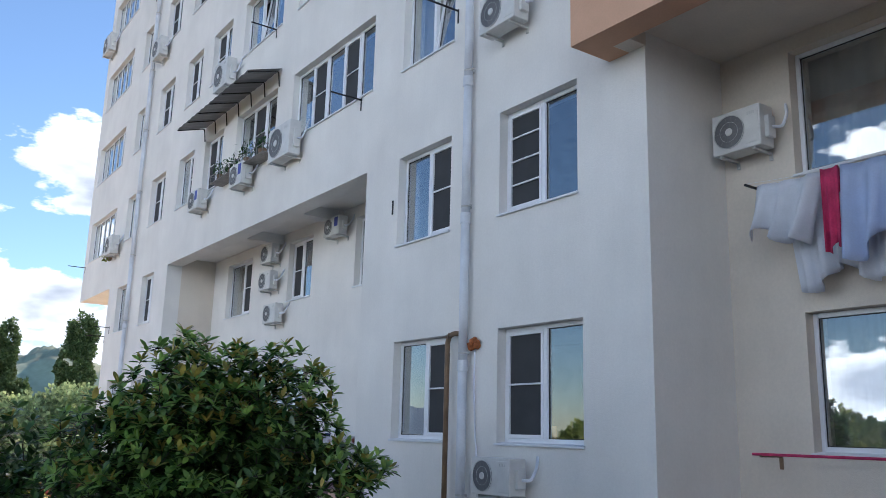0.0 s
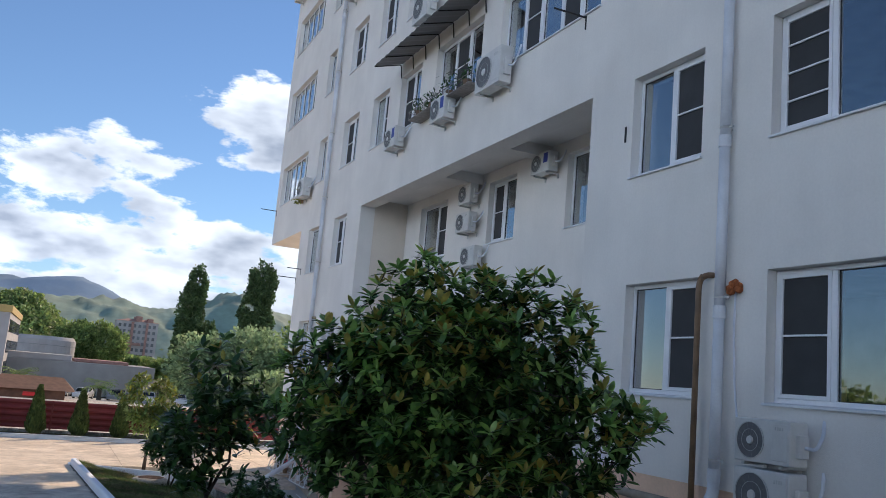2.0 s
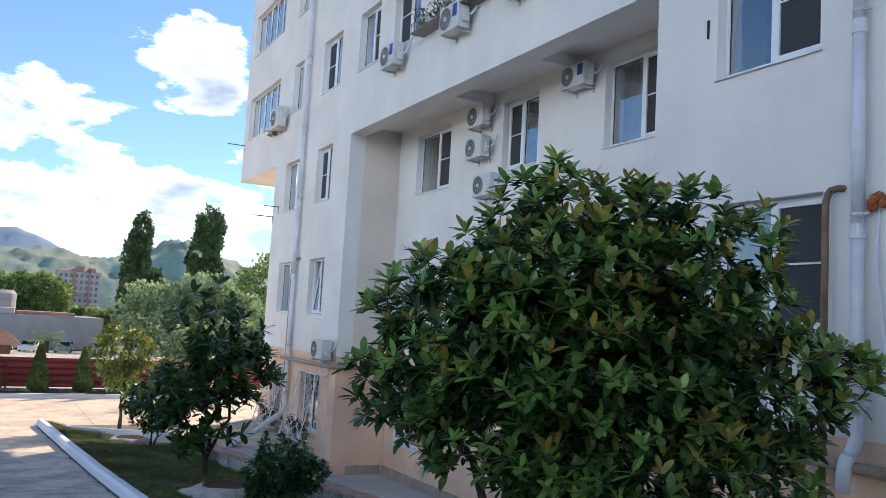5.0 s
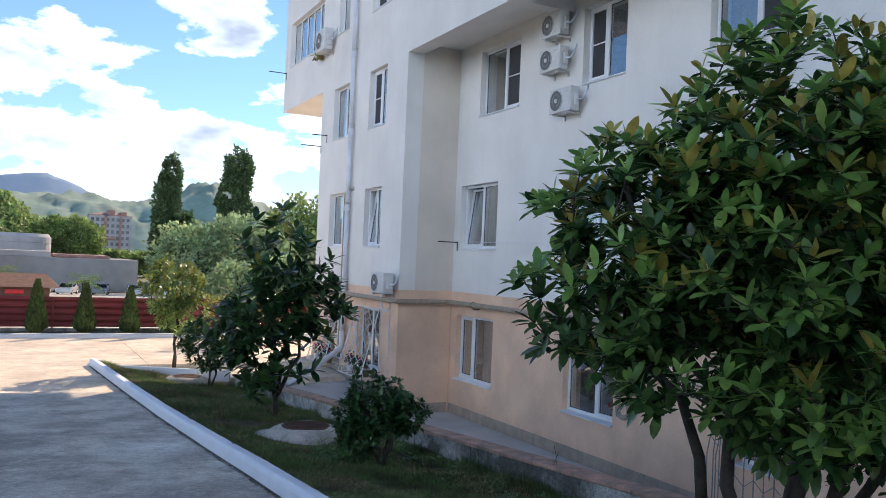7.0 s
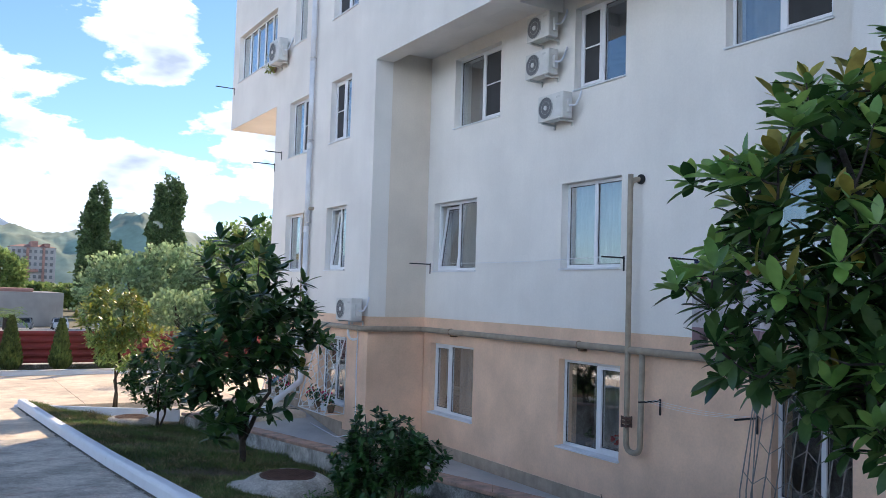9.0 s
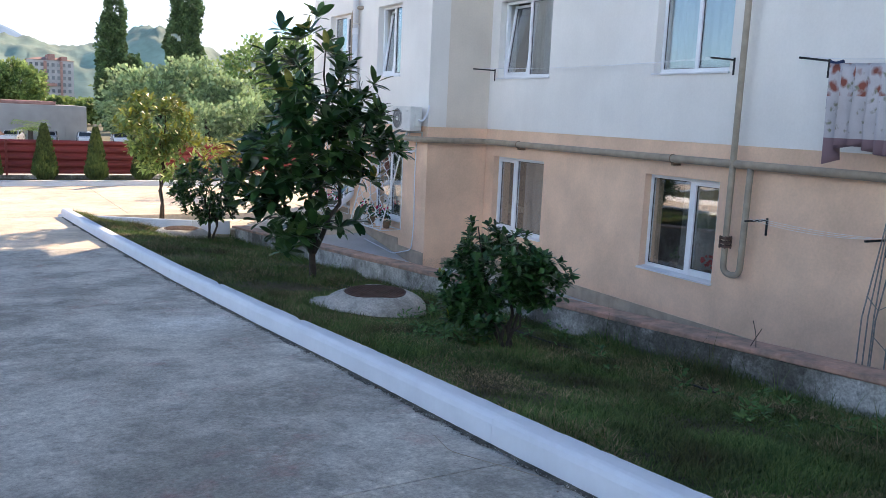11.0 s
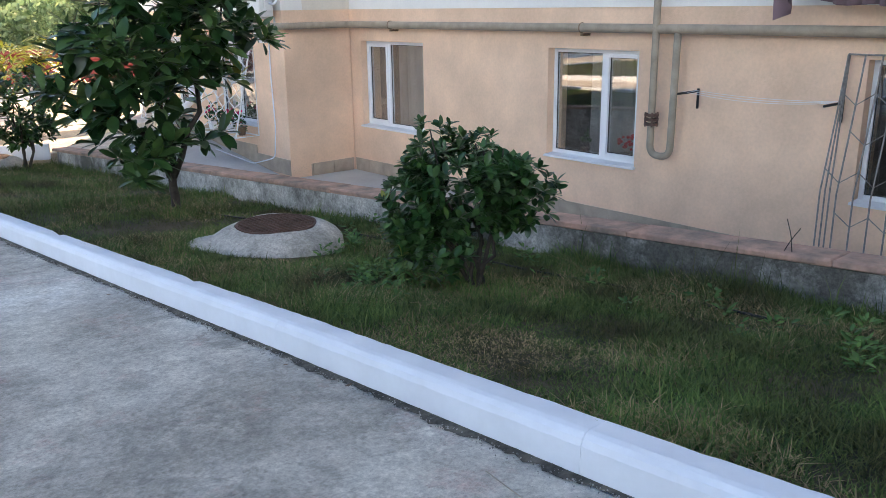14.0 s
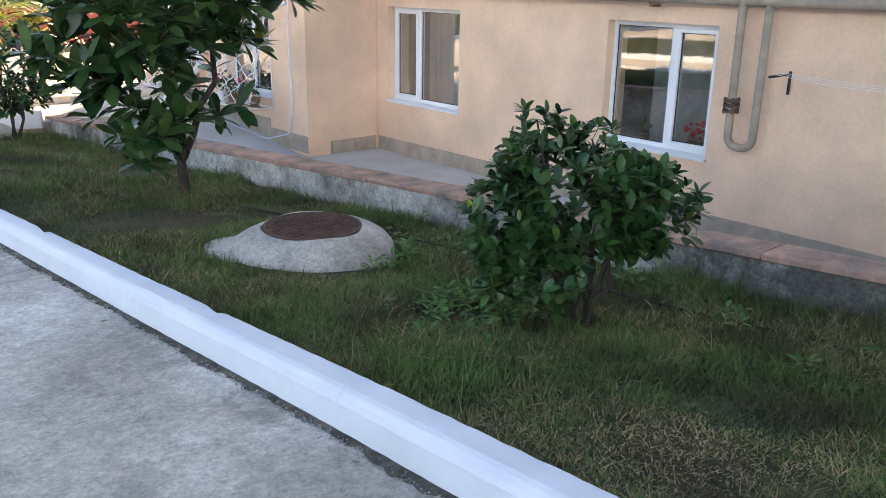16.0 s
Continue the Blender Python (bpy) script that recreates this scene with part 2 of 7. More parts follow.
def concrete_material(name, light, dark, red, crack=True, rough_mix=1.0, spill=None):
    """Rough cast concrete: broad stains, blotches, coarse aggregate, hair cracks and a few reddish rubs."""
    m = bpy.data.materials.new(name)
    m.use_nodes = True
    n, l = m.node_tree.nodes, m.node_tree.links
    p = n["Principled BSDF"]
    geo = n.new("ShaderNodeNewGeometry")

    def layer(scale, lo, hi, detail=6, rough=0.6, seed=0.0):
        t = n.new("ShaderNodeTexNoise")
        t.noise_dimensions = "4D"
        t.inputs["W"].default_value = seed
        t.inputs["Scale"].default_value, t.inputs["Detail"].default_value, t.inputs["Roughness"].default_value = scale, detail, rough
        l.new(geo.outputs["Position"], t.inputs["Vector"])
        r = n.new("ShaderNodeMapRange")
        r.inputs["From Min"].default_value, r.inputs["From Max"].default_value = lo, hi
        l.new(t.outputs[0], r.inputs["Value"])
        return r.outputs[0]

    def mix(fac, a, b, how="MIX", k=None):
        x = n.new("ShaderNodeMixRGB")
        x.blend_type = how
        for i, v in ((0, fac), (1, a), (2, b)):
            if isinstance(v, (tuple, float, int)):
                x.inputs[i].default_value = v
            else:
                l.new(v, x.inputs[i])
        return x.outputs[0]

    def times(a, k):
        x = n.new("ShaderNodeMath")
        x.operation = "MULTIPLY"
        l.new(a, x.inputs[0])
        x.inputs[1].default_value = k
        return x.outputs[0]

    c = mix(layer(0.75, 0.43, 0.57, 8, 0.7), (*dark, 1), (*light, 1))
    c = mix(times(layer(3.1, 0.50, 0.68, 8, 0.7, 2.0), 0.55), c, tuple(v * 0.55 for v in dark) + (1,))
    c = mix(times(layer(1.1, 0.53, 0.68, 9, 0.78, 5.0), 0.75), c, tuple(min(1, v * 1.35) for v in light) + (1,))
    c = mix(times(layer(1.9, 0.55, 0.68, 9, 0.8, 8.0), 0.4), c, (*red, 1))
    c = mix(times(layer(10, 0.57, 0.68, 8, 0.8, 4.0), 0.6), c, tuple(v * 0.42 for v in dark) + (1,))
    if spill:
        flat = n.new("ShaderNodeVectorMath")
        flat.operation = "MULTIPLY"
        flat.inputs[1].default_value = (1, 1, 0)
        l.new(geo.outputs["Position"], flat.inputs[0])
        far = n.new("ShaderNodeVectorMath")
        far.operation = "DISTANCE"
        far.inputs[1].default_value = (spill[0], spill[1], 0)
        l.new(flat.outputs[0], far.inputs[0])
        near = n.new("ShaderNodeMapRange")
        near.inputs["From Min"].default_value, near.inputs["From Max"].default_value = spill[2], spill[2] * 0.2
        l.new(far.outputs["Value"], near.inputs["Value"])
        blot = n.new("ShaderNodeMath")
        blot.operation = "MULTIPLY"
        l.new(near.outputs[0], blot.inputs[0])
        l.new(layer(5, 0.38, 0.60, 9, 0.8, 11.0), blot.inputs[1])
        c = mix(times(blot.outputs[0], 0.8), c, (0.85, 0.84, 0.80, 1))
    agg = layer(48, 0.34, 0.62, 5, 0.8, 1.0)
    c = mix(0.55 * rough_mix, c, agg, "MULTIPLY")
    fine = layer(15, 0.34, 0.62, 8, 0.8, 3.0)
    c = mix(0.45 * rough_mix, c, fine, "MULTIPLY")
    c = mix(1.0, c, (1 + 0.5 * rough_mix, 1 + 0.5 * rough_mix, 1 + 0.5 * rough_mix, 1), "MULTIPLY")
    if crack:
        v = n.new("ShaderNodeTexVoronoi")
        v.feature = "DISTANCE_TO_EDGE"
        v.inputs["Scale"].default_value = 0.55
        wob = n.new("ShaderNodeTexNoise")
        wob.inputs["Scale"].default_value = 2.5
        add = n.new("ShaderNodeVectorMath")
        add.operation = "MULTIPLY_ADD"
        add.inputs[1].default_value = (0.5, 0.5, 0.0)
        l.new(geo.outputs["Position"], wob.inputs["Vector"])
        l.new(wob.outputs["Color"], add.inputs[0])
        l.new(geo.outputs["Position"], add.inputs[2])
        l.new(add.outputs[0], v.inputs["Vector"])
        line = n.new("ShaderNodeMapRange")
        line.inputs["From Min"].default_value, line.inputs["From Max"].default_value = 0.006, 0.001
        l.new(v.outputs["Distance"], line.inputs["Value"])
        c = mix(times(line.outputs[0], 0.5), c, (0.06, 0.055, 0.05, 1))
    l.new(c, p.inputs["Base Color"])
    p.inputs["Roughness"].default_value = 0.88
    p.inputs["Specular IOR Level"].default_value = 0.3
    b = n.new("ShaderNodeBump")
    b.inputs["Strength"].default_value, b.inputs["Distance"].default_value = 0.6, 0.004
    l.new(agg, b.inputs["Height"])
    b2 = n.new("ShaderNodeBump")
    b2.inputs["Strength"].default_value, b2.inputs["Distance"].default_value = 0.3, 0.008
    l.new(fine, b2.inputs["Height"])
    l.new(b.outputs[0], b2.inputs["Normal"])
    l.new(b2.outputs[0], p.inputs["Normal"])
    return m


M_WHITE = material("white_render", (0.82, 0.795, 0.75), 0.9, vary=0.04, scale=0.9, fine=30, bump=0.45, bump_scale=110, spec=0.2, streak=0.022)
M_PEACH = material("peach_render", (0.84, 0.60, 0.425), 0.9, vary=0.085, scale=1.3, fine=30, bump=0.6, bump_scale=110, spec=0.2, streak=0.022)
# darker, warmer copy of the white render: bay shade and bounce in the colour
M_BAYSHADE = material("bay_shade_render", (0.74, 0.67, 0.575), 0.9, vary=0.06, scale=0.9, fine=30, bump=0.45, bump_scale=110, spec=0.2, streak=0.022)
M_ORANGE = material("orange_render", (0.68, 0.42, 0.28), 0.9, vary=0.05, scale=1.5, fine=45, bump=0.25, spec=0.2)
M_TILE = material("grey_tile", (0.41, 0.335, 0.26), 0.55, vary=0.12, scale=5, fine=90, bump=0.1, random=0.08)
M_PVC = material("white_plastic", (0.80, 0.81, 0.83), 0.35, vary=0.02, bump=0.0)
M_SILL = material("white_sill", (0.74, 0.75, 0.77), 0.4, vary=0.05, bump=0.0)
M_SEAL = material("dark_seal", (0.02, 0.02, 0.02), 0.6, vary=0.0, bump=0)
M_GLASS = glass_material("window_glass", 0.20)
M_SCREEN = material("insect_screen", (0.045, 0.047, 0.05), 0.8, vary=0.1, fine=400, bump=0.0)
M_CURTAIN = material("curtain", (0.50, 0.48, 0.45), 0.9, vary=0.1, scale=4, bump=0.1, random=0.2, translucent=0.2)
M_SHEER = material("sheer_curtain", (0.80, 0.80, 0.80), 0.9, vary=0.05, scale=4, bump=0.1, translucent=0.3)
# dark grey that stands in for the gloom of unlit rooms
M_ROOM = material("dark_room_grey", (0.16, 0.15, 0.14), 0.9, vary=0.2, bump=0.0)
M_AC = material("outdoor_unit_white", (0.66, 0.655, 0.63), 0.45, vary=0.05, scale=6, bump=0.0)
M_ACDARK = material("fan_dark", (0.15, 0.153, 0.158), 0.6, vary=0.1, bump=0)
M_ACMET = material("bracket_paint", (0.55, 0.55, 0.53), 0.5, vary=0.1, scale=9, bump=0)
M_BLACK = material("black_iron", (0.018, 0.018, 0.02), 0.5, metal=0.3, vary=0.2, bump=0)
M_PIPE = material("white_downpipe", (0.68, 0.70, 0.74), 0.4, vary=0.06, scale=4, bump=0.03)
M_GAS = material("beige_gas_pipe", (0.34, 0.285, 0.215), 0.5, vary=0.12, scale=7, bump=0.08)
M_BROWN = material("brown_pipe", (0.20, 0.125, 0.07), 0.5, vary=0.15, scale=6, bump=0.05)
M_RUST = material("rust_foam", (0.42, 0.13, 0.04), 0.95, vary=0.3, scale=20, bump=0.6, bump_scale=60)
M_ROAD = concrete_material("road_concrete", (0.62, 0.59, 0.525), (0.37, 0.35, 0.31), (0.50, 0.22, 0.20), False, 0.75, (1.12, 15.4, 0.75))
# warmer, paler concrete: sunlight on the far slabs is put into the colour
M_SUNROAD = concrete_material("sun_tinted_concrete", (0.72, 0.63, 0.51), (0.56, 0.485, 0.39), (0.55, 0.38, 0.28), False, 0.35)
M_KERB = material("white_kerb_paint", (0.73, 0.77, 0.84), 0.6, vary=0.03, scale=4, fine=25, bump=0.15, bump_scale=45)
M_CONC = concrete_material("old_concrete", (0.54, 0.54, 0.52), (0.13, 0.128, 0.115), (0.20, 0.17, 0.12), False)
M_CAP = material("brick_cap", (0.43, 0.27, 0.205), 0.9, vary=0.2, scale=5, fine=30, bump=0.5, bump_scale=40, random=0.05, tint=(0.28, 0.225, 0.19))
M_APRON = material("smooth_screed", (0.50, 0.50, 0.49), 0.7, vary=0.1, scale=1.5, fine=30, bump=0.15)
M_SOIL = material("soil", (0.080, 0.060, 0.036), 0.95, vary=0.35, scale=2.5, fine=40, bump=0.8, bump_scale=30, tint=(0.035, 0.040, 0.018))
M_GROUND = material("far_ground", (0.13, 0.13, 0.07), 0.95, vary=0.3, scale=0.2, fine=3, bump=0.3, bump_scale=2)
M_BLADE = material("grass_blade", (0.118, 0.195, 0.056), 0.7, spec=0.15, vary=0.2, scale=1.7, fine=8, bump=0, random=0.45, island=True, translucent=0.3, tint=(0.105, 0.098, 0.046))
M_STRAW = material("dry_blade", (0.37, 0.29, 0.16), 0.8, spec=0.15, vary=0.2, scale=2, fine=8, bump=0, random=0.4, island=True, translucent=0.25)
M_WEED = material("weed_leaf", (0.10, 0.22, 0.05), 0.55, vary=0.2, scale=6, fine=20, bump=0, random=0.35, island=True, translucent=0.3)
M_DIRT = material("kerb_dirt", (0.115, 0.105, 0.085), 0.95, vary=0.4, scale=9, fine=50, bump=0.9, bump_scale=50)
M_STONE = material("pebble", (0.33, 0.31, 0.28), 0.8, vary=0.2, scale=9, bump=0, random=0.5, island=True)
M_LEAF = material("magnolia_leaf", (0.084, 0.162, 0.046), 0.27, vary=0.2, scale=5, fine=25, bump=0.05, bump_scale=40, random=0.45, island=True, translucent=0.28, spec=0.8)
# brighter copy of the magnolia leaf; light on the outer crown put into colour
M_LEAFLIT = material("lit_magnolia_leaf", (0.27, 0.46, 0.10), 0.3, vary=0.2, scale=5, fine=25, bump=0.05, bump_scale=40, random=0.35, island=True, translucent=0.35, spec=0.7)
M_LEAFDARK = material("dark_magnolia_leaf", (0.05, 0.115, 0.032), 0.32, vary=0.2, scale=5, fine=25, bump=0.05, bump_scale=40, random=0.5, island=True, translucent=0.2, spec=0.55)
M_LEAFNEW = material("young_magnolia_leaf", (0.42, 0.37, 0.07), 0.38, vary=0.25, scale=9, fine=25, bump=0, random=0.3, island=True, translucent=0.25)
M_LEAFGLOSS = material("shrub_leaf", (0.045, 0.115, 0.03), 0.3, vary=0.25, scale=6, fine=25, bump=0, random=0.45, island=True, translucent=0.2)
M_LEAFYEL = material("yellow_green_leaf", (0.29, 0.32, 0.05), 0.4, vary=0.3, scale=6, fine=25, bump=0, random=0.35, island=True, translucent=0.3)
# green lightened to stand for haze over the far trees
M_LEAFWOOD = material("wood_leaf", (0.26, 0.37, 0.115), 0.6, vary=0.3, scale=0.4, fine=5, bump=0, random=0.4, island=True, translucent=0.4)
M_LEAFGREY = material("willow_leaf", (0.29, 0.40, 0.20), 0.6, vary=0.25, scale=0.5, fine=5, bump=0, random=0.35, island=True, translucent=0.4)
M_LEAFPOP = material("poplar_leaf", (0.11, 0.18, 0.065), 0.6, vary=0.3, scale=0.5, fine=5, bump=0, random=0.4, island=True, translucent=0.2)
M_THUJA = material("thuja_leaf", (0.09, 0.14, 0.035), 0.7, vary=0.3, scale=2, fine=20, bump=0, random=0.4, island=True, translucent=0.15)
M_BARK = material("bark", (0.055, 0.045, 0.036), 0.9, vary=0.3, scale=8, fine=50, bump=0.8, bump_scale=60)
M_IRONLID = material("rusty_cast_iron", (0.12, 0.07, 0.055), 0.75, metal=0.2, vary=0.25, scale=9, bump=0.3)
M_FENCE = material("dark_red_sheet", (0.19, 0.028, 0.028), 0.45, vary=0.12, scale=2, bump=0.05, random=0.05)
M_WHITEIRON = material("white_painted_iron", (0.74, 0.74, 0.74), 0.45, vary=0.06, scale=9, bump=0)
M_GREYIRON = material("weathered_iron", (0.27, 0.255, 0.24), 0.6, vary=0.2, scale=15, bump=0.1)
# red paled towards pink for the haze over distant roofs
M_ROOFRED = material("red_roof", (0.33, 0.19, 0.16), 0.8, vary=0.15, scale=1, bump=0.1)
M_FARWALL = material("far_wall", (0.37, 0.365, 0.37), 0.9, vary=0.08, scale=0.4, bump=0)
M_FARGREY = material("grey_metal_wall", (0.27, 0.275, 0.28), 0.7, vary=0.08, scale=0.6, bump=0)
M_FAROCHRE = material("ochre_band", (0.42, 0.31, 0.12), 0.9, vary=0.08, scale=0.6, bump=0)
M_FARGLASS = material("far_window", (0.06, 0.075, 0.09), 0.15, vary=0.2, scale=0.5, bump=0, random=0.4)
M_KIOSK = material("brown_kiosk", (0.17, 0.085, 0.05), 0.8, vary=0.15, scale=2, bump=0.1)
M_REDSIGN = material("red_sign", (0.65, 0.02, 0.02), 0.5, vary=0.05, bump=0)
M_BLUESIGN = material("blue_badge", (0.02, 0.04, 0.30), 0.4, vary=0.05, bump=0)
# haze is mixed into these hill and mountain colours: paler and bluer with distance
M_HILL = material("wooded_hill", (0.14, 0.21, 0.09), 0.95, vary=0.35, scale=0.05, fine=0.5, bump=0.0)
M_HILLFAR = material("haze_tinted_hill", (0.20, 0.29, 0.24), 0.95, vary=0.18, scale=0.02, fine=0.2, bump=0.0)
M_MOUNT = material("haze_tinted_mountain", (0.24, 0.32, 0.42), 1.0, vary=0.06, scale=0.004, fine=0.05, bump=0.0, spec=0.0)
M_TYRE = material("tyre", (0.02, 0.02, 0.02), 0.8, vary=0.1, bump=0)
M_CLOTH = material("white_cloth", (0.80, 0.82, 0.87), 0.9, vary=0.05, scale=3, bump=0.2, translucent=0.25)
M_CLOTHBLUE = material("pale_blue_cloth", (0.58, 0.68, 0.90), 0.9, vary=0.06, scale=3, bump=0.2, translucent=0.25)
M_CLOTHPINK = material("pink_cloth", (0.68, 0.06, 0.17), 0.9, vary=0.15, scale=8, bump=0.2, translucent=0.2)
M_CLOTHTEAL = material("teal_cloth", (0.02, 0.22, 0.22), 0.9, vary=0.15, scale=5, bump=0.2)
M_CLOTHNAVY = material("navy_cloth", (0.03, 0.05, 0.13), 0.9, vary=0.1, scale=5, bump=0.2)


def flower_cloth():
    """A pale towel with a band of rust-red lilies above green leaves and a mauve hem."""
    m = material("flowered_cloth", (0.56, 0.54, 0.56), 0.9, vary=0.06, scale=4, bump=0.3)
    n, l = m.node_tree.nodes, m.node_tree.links
    p = n["Principled BSDF"]
    src = p.inputs["Base Color"].links[0].from_socket
    geo = n.new("ShaderNodeNewGeometry")
    sep = n.new("ShaderNodeSeparateXYZ")
    l.new(geo.outputs["Position"], sep.inputs[0])

    def mask(lo, hi, scale, t0, t1, seed):
        v = n.new("ShaderNodeTexVoronoi")
        v.inputs["Scale"].default_value = scale
        v.feature = "F1"
        wob = n.new("ShaderNodeTexNoise")
        wob.inputs["Scale"].default_value = 9 + seed
        add = n.new("ShaderNodeVectorMath")
        add.operation = "MULTIPLY_ADD"
        add.inputs[1].default_value = (0.12, 0.12, 0.12)
        l.new(geo.outputs["Position"], wob.inputs["Vector"])
        l.new(wob.outputs["Color"], add.inputs[0])
        l.new(geo.outputs["Position"], add.inputs[2])
        l.new(add.outputs[0], v.inputs["Vector"])
        a = n.new("ShaderNodeMapRange")
        a.inputs["From Min"].default_value, a.inputs["From Max"].default_value = t1, t0
        l.new(v.outputs["Distance"], a.inputs["Value"])
        b = n.new("ShaderNodeMath")
        b.operation = "GREATER_THAN"
        b.inputs[1].default_value = lo
        l.new(sep.outputs[2], b.inputs[0])
        c = n.new("ShaderNodeMath")
        c.operation = "LESS_THAN"
        c.inputs[1].default_value = hi
        l.new(sep.outputs[2], c.inputs[0])
        d = n.new("ShaderNodeMath")
        d.operation = "MULTIPLY"
        l.new(b.outputs[0], d.inputs[0])
        l.new(c.outputs[0], d.inputs[1])
        e = n.new("ShaderNodeMath")
        e.operation = "MULTIPLY"
        e.use_clamp = True
        l.new(a.outputs[0], e.inputs[0])
        l.new(d.outputs[0], e.inputs[1])
        return e.outputs[0]

    for lo, hi, scale, t0, t1, seed, colour in ((1.12, 1.56, 6.5, 0.22, 0.46, 1, (0.26, 0.085, 0.06, 1)), (0.72, 1.38, 8.5, 0.12, 0.34, 4, (0.24, 0.24, 0.17, 1)), (0.1, 0.66, 0.6, 2.0, 3.0, 2, (0.25, 0.17, 0.19, 1))):
        mx = n.new("ShaderNodeMixRGB")
        mx.inputs[2].default_value = colour
        l.new(mask(lo, hi, scale, t0, t1, seed), mx.inputs[0])
        l.new(src, mx.inputs[1])
        src = mx.outputs[0]
    l.new(src, p.inputs["Base Color"])
    return m


M_FLOWER = flower_cloth()


# ---------------------------------------------------------------- mesh helpers
def empty(name, at=(0, 0, 0)):
    ob = new(name)
    ob.location = at
    ob.empty_display_size = 0.1
    return ob


def finish(name, bm, mat, smooth=False):
    me = bpy.data.meshes.new(name)
    bm.normal_update()
    bm.to_mesh(me)
    bm.free()
    me.materials.append(mat)
    if smooth:
        me.polygons.foreach_set("use_smooth", [True] * len(me.polygons))
    return me


def part(name, bm, mat, parent=None, label="", smooth=False):
    """ONE mesh object; under a thing its geometry is given in the world and kept there."""
    ob = new(name, finish(name, bm, mat, smooth))
    if parent is not None:
        ob.parent = parent
        ob.matrix_parent_inverse = parent.matrix_world.inverted() if parent.parent is None and parent.type != "EMPTY" else Matrix.Identity(4)
        if parent.type == "EMPTY":
            ob.matrix_parent_inverse = Matrix.Translation(-parent.location)
    if label:
        ob["label"] = label
    return ob


def from_lists(name, verts, faces, mat, smooth=False):
    me = bpy.data.meshes.new(name)
    me.from_pydata(verts, [], faces)
    me.materials.append(mat)
    if smooth:
        me.polygons.foreach_set("use_smooth", [True] * len(me.polygons))
    me.update()
    return me


def add_part_mesh(name, me, parent, label=""):
    ob = new(name, me)
    if parent is not None:
        ob.parent = parent
        if parent.type == "EMPTY":
            ob.matrix_parent_inverse = Matrix.Translation(-parent.location)
    if label:
        ob["label"] = label
    return ob


def box(bm, x0, x1, y0, y1, z0, z1, bevel=0.0, m=None):
    r = bmesh.ops.create_cube(bm, size=1.0)
    vs = r["verts"]
    for v in vs:
        v.co = Vector((x0 + (v.co.x + 0.5) * (x1 - x0), y0 + (v.co.y + 0.5) * (y1 - y0), z0 + (v.co.z + 0.5) * (z1 - z0)))
    if bevel:
        es = list({e for v in vs for e in v.link_edges})
        r = bmesh.ops.bevel(bm, geom=es, offset=bevel, segments=2, affect="EDGES", profile=0.5)
        vs = list({v for v in r["verts"]} | {v for v in vs if v.is_valid})
    if m is not None:
        bmesh.ops.transform(bm, matrix=m, verts=[v for v in vs if v.is_valid])
    return vs


def tube(bm, points, radius, sides=10, caps=True):
    """A tube swept along points; radius is a number or one for each point."""
    pts = [Vector(p) for p in points]
    rad = [radius] * len(pts) if isinstance(radius, (int, float)) else list(radius)
    rings, ref = [], None
    for k, p in enumerate(pts):
        d = (pts[min(k + 1, len(pts) - 1)] - pts[max(k - 1, 0)]).normalized()
        if ref is None:
            ref = d.orthogonal().normalized()
        ref = (ref - d * ref.dot(d)).normalized()
        side = d.cross(ref)
        rings.append([bm.verts.new(p + (ref * math.cos(a) + side * math.sin(a)) * rad[k]) for a in [2 * math.pi * i / sides for i in range(sides)]])
    for a, b in zip(rings, rings[1:]):
        for i in range(sides):
            bm.faces.new((a[i], a[(i + 1) % sides], b[(i + 1) % sides], b[i]))
    if caps:
        bm.faces.new(rings[0][::-1])
        bm.faces.new(rings[-1])


def bend(points, r=0.12, steps=5):
    """Rounds the corners of a polyline."""
    pts = [Vector(p) for p in points]
    out = [pts[0]]
    for a, b, c in zip(pts, pts[1:], pts[2:]):
        p0, p2 = b + (a - b).normalized() * r, b + (c - b).normalized() * r
        for k in range(steps + 1):
            t = k / steps
            out.append(p0.lerp(b, t).lerp(b.lerp(p2, t), t))
    return out + [pts[-1]]


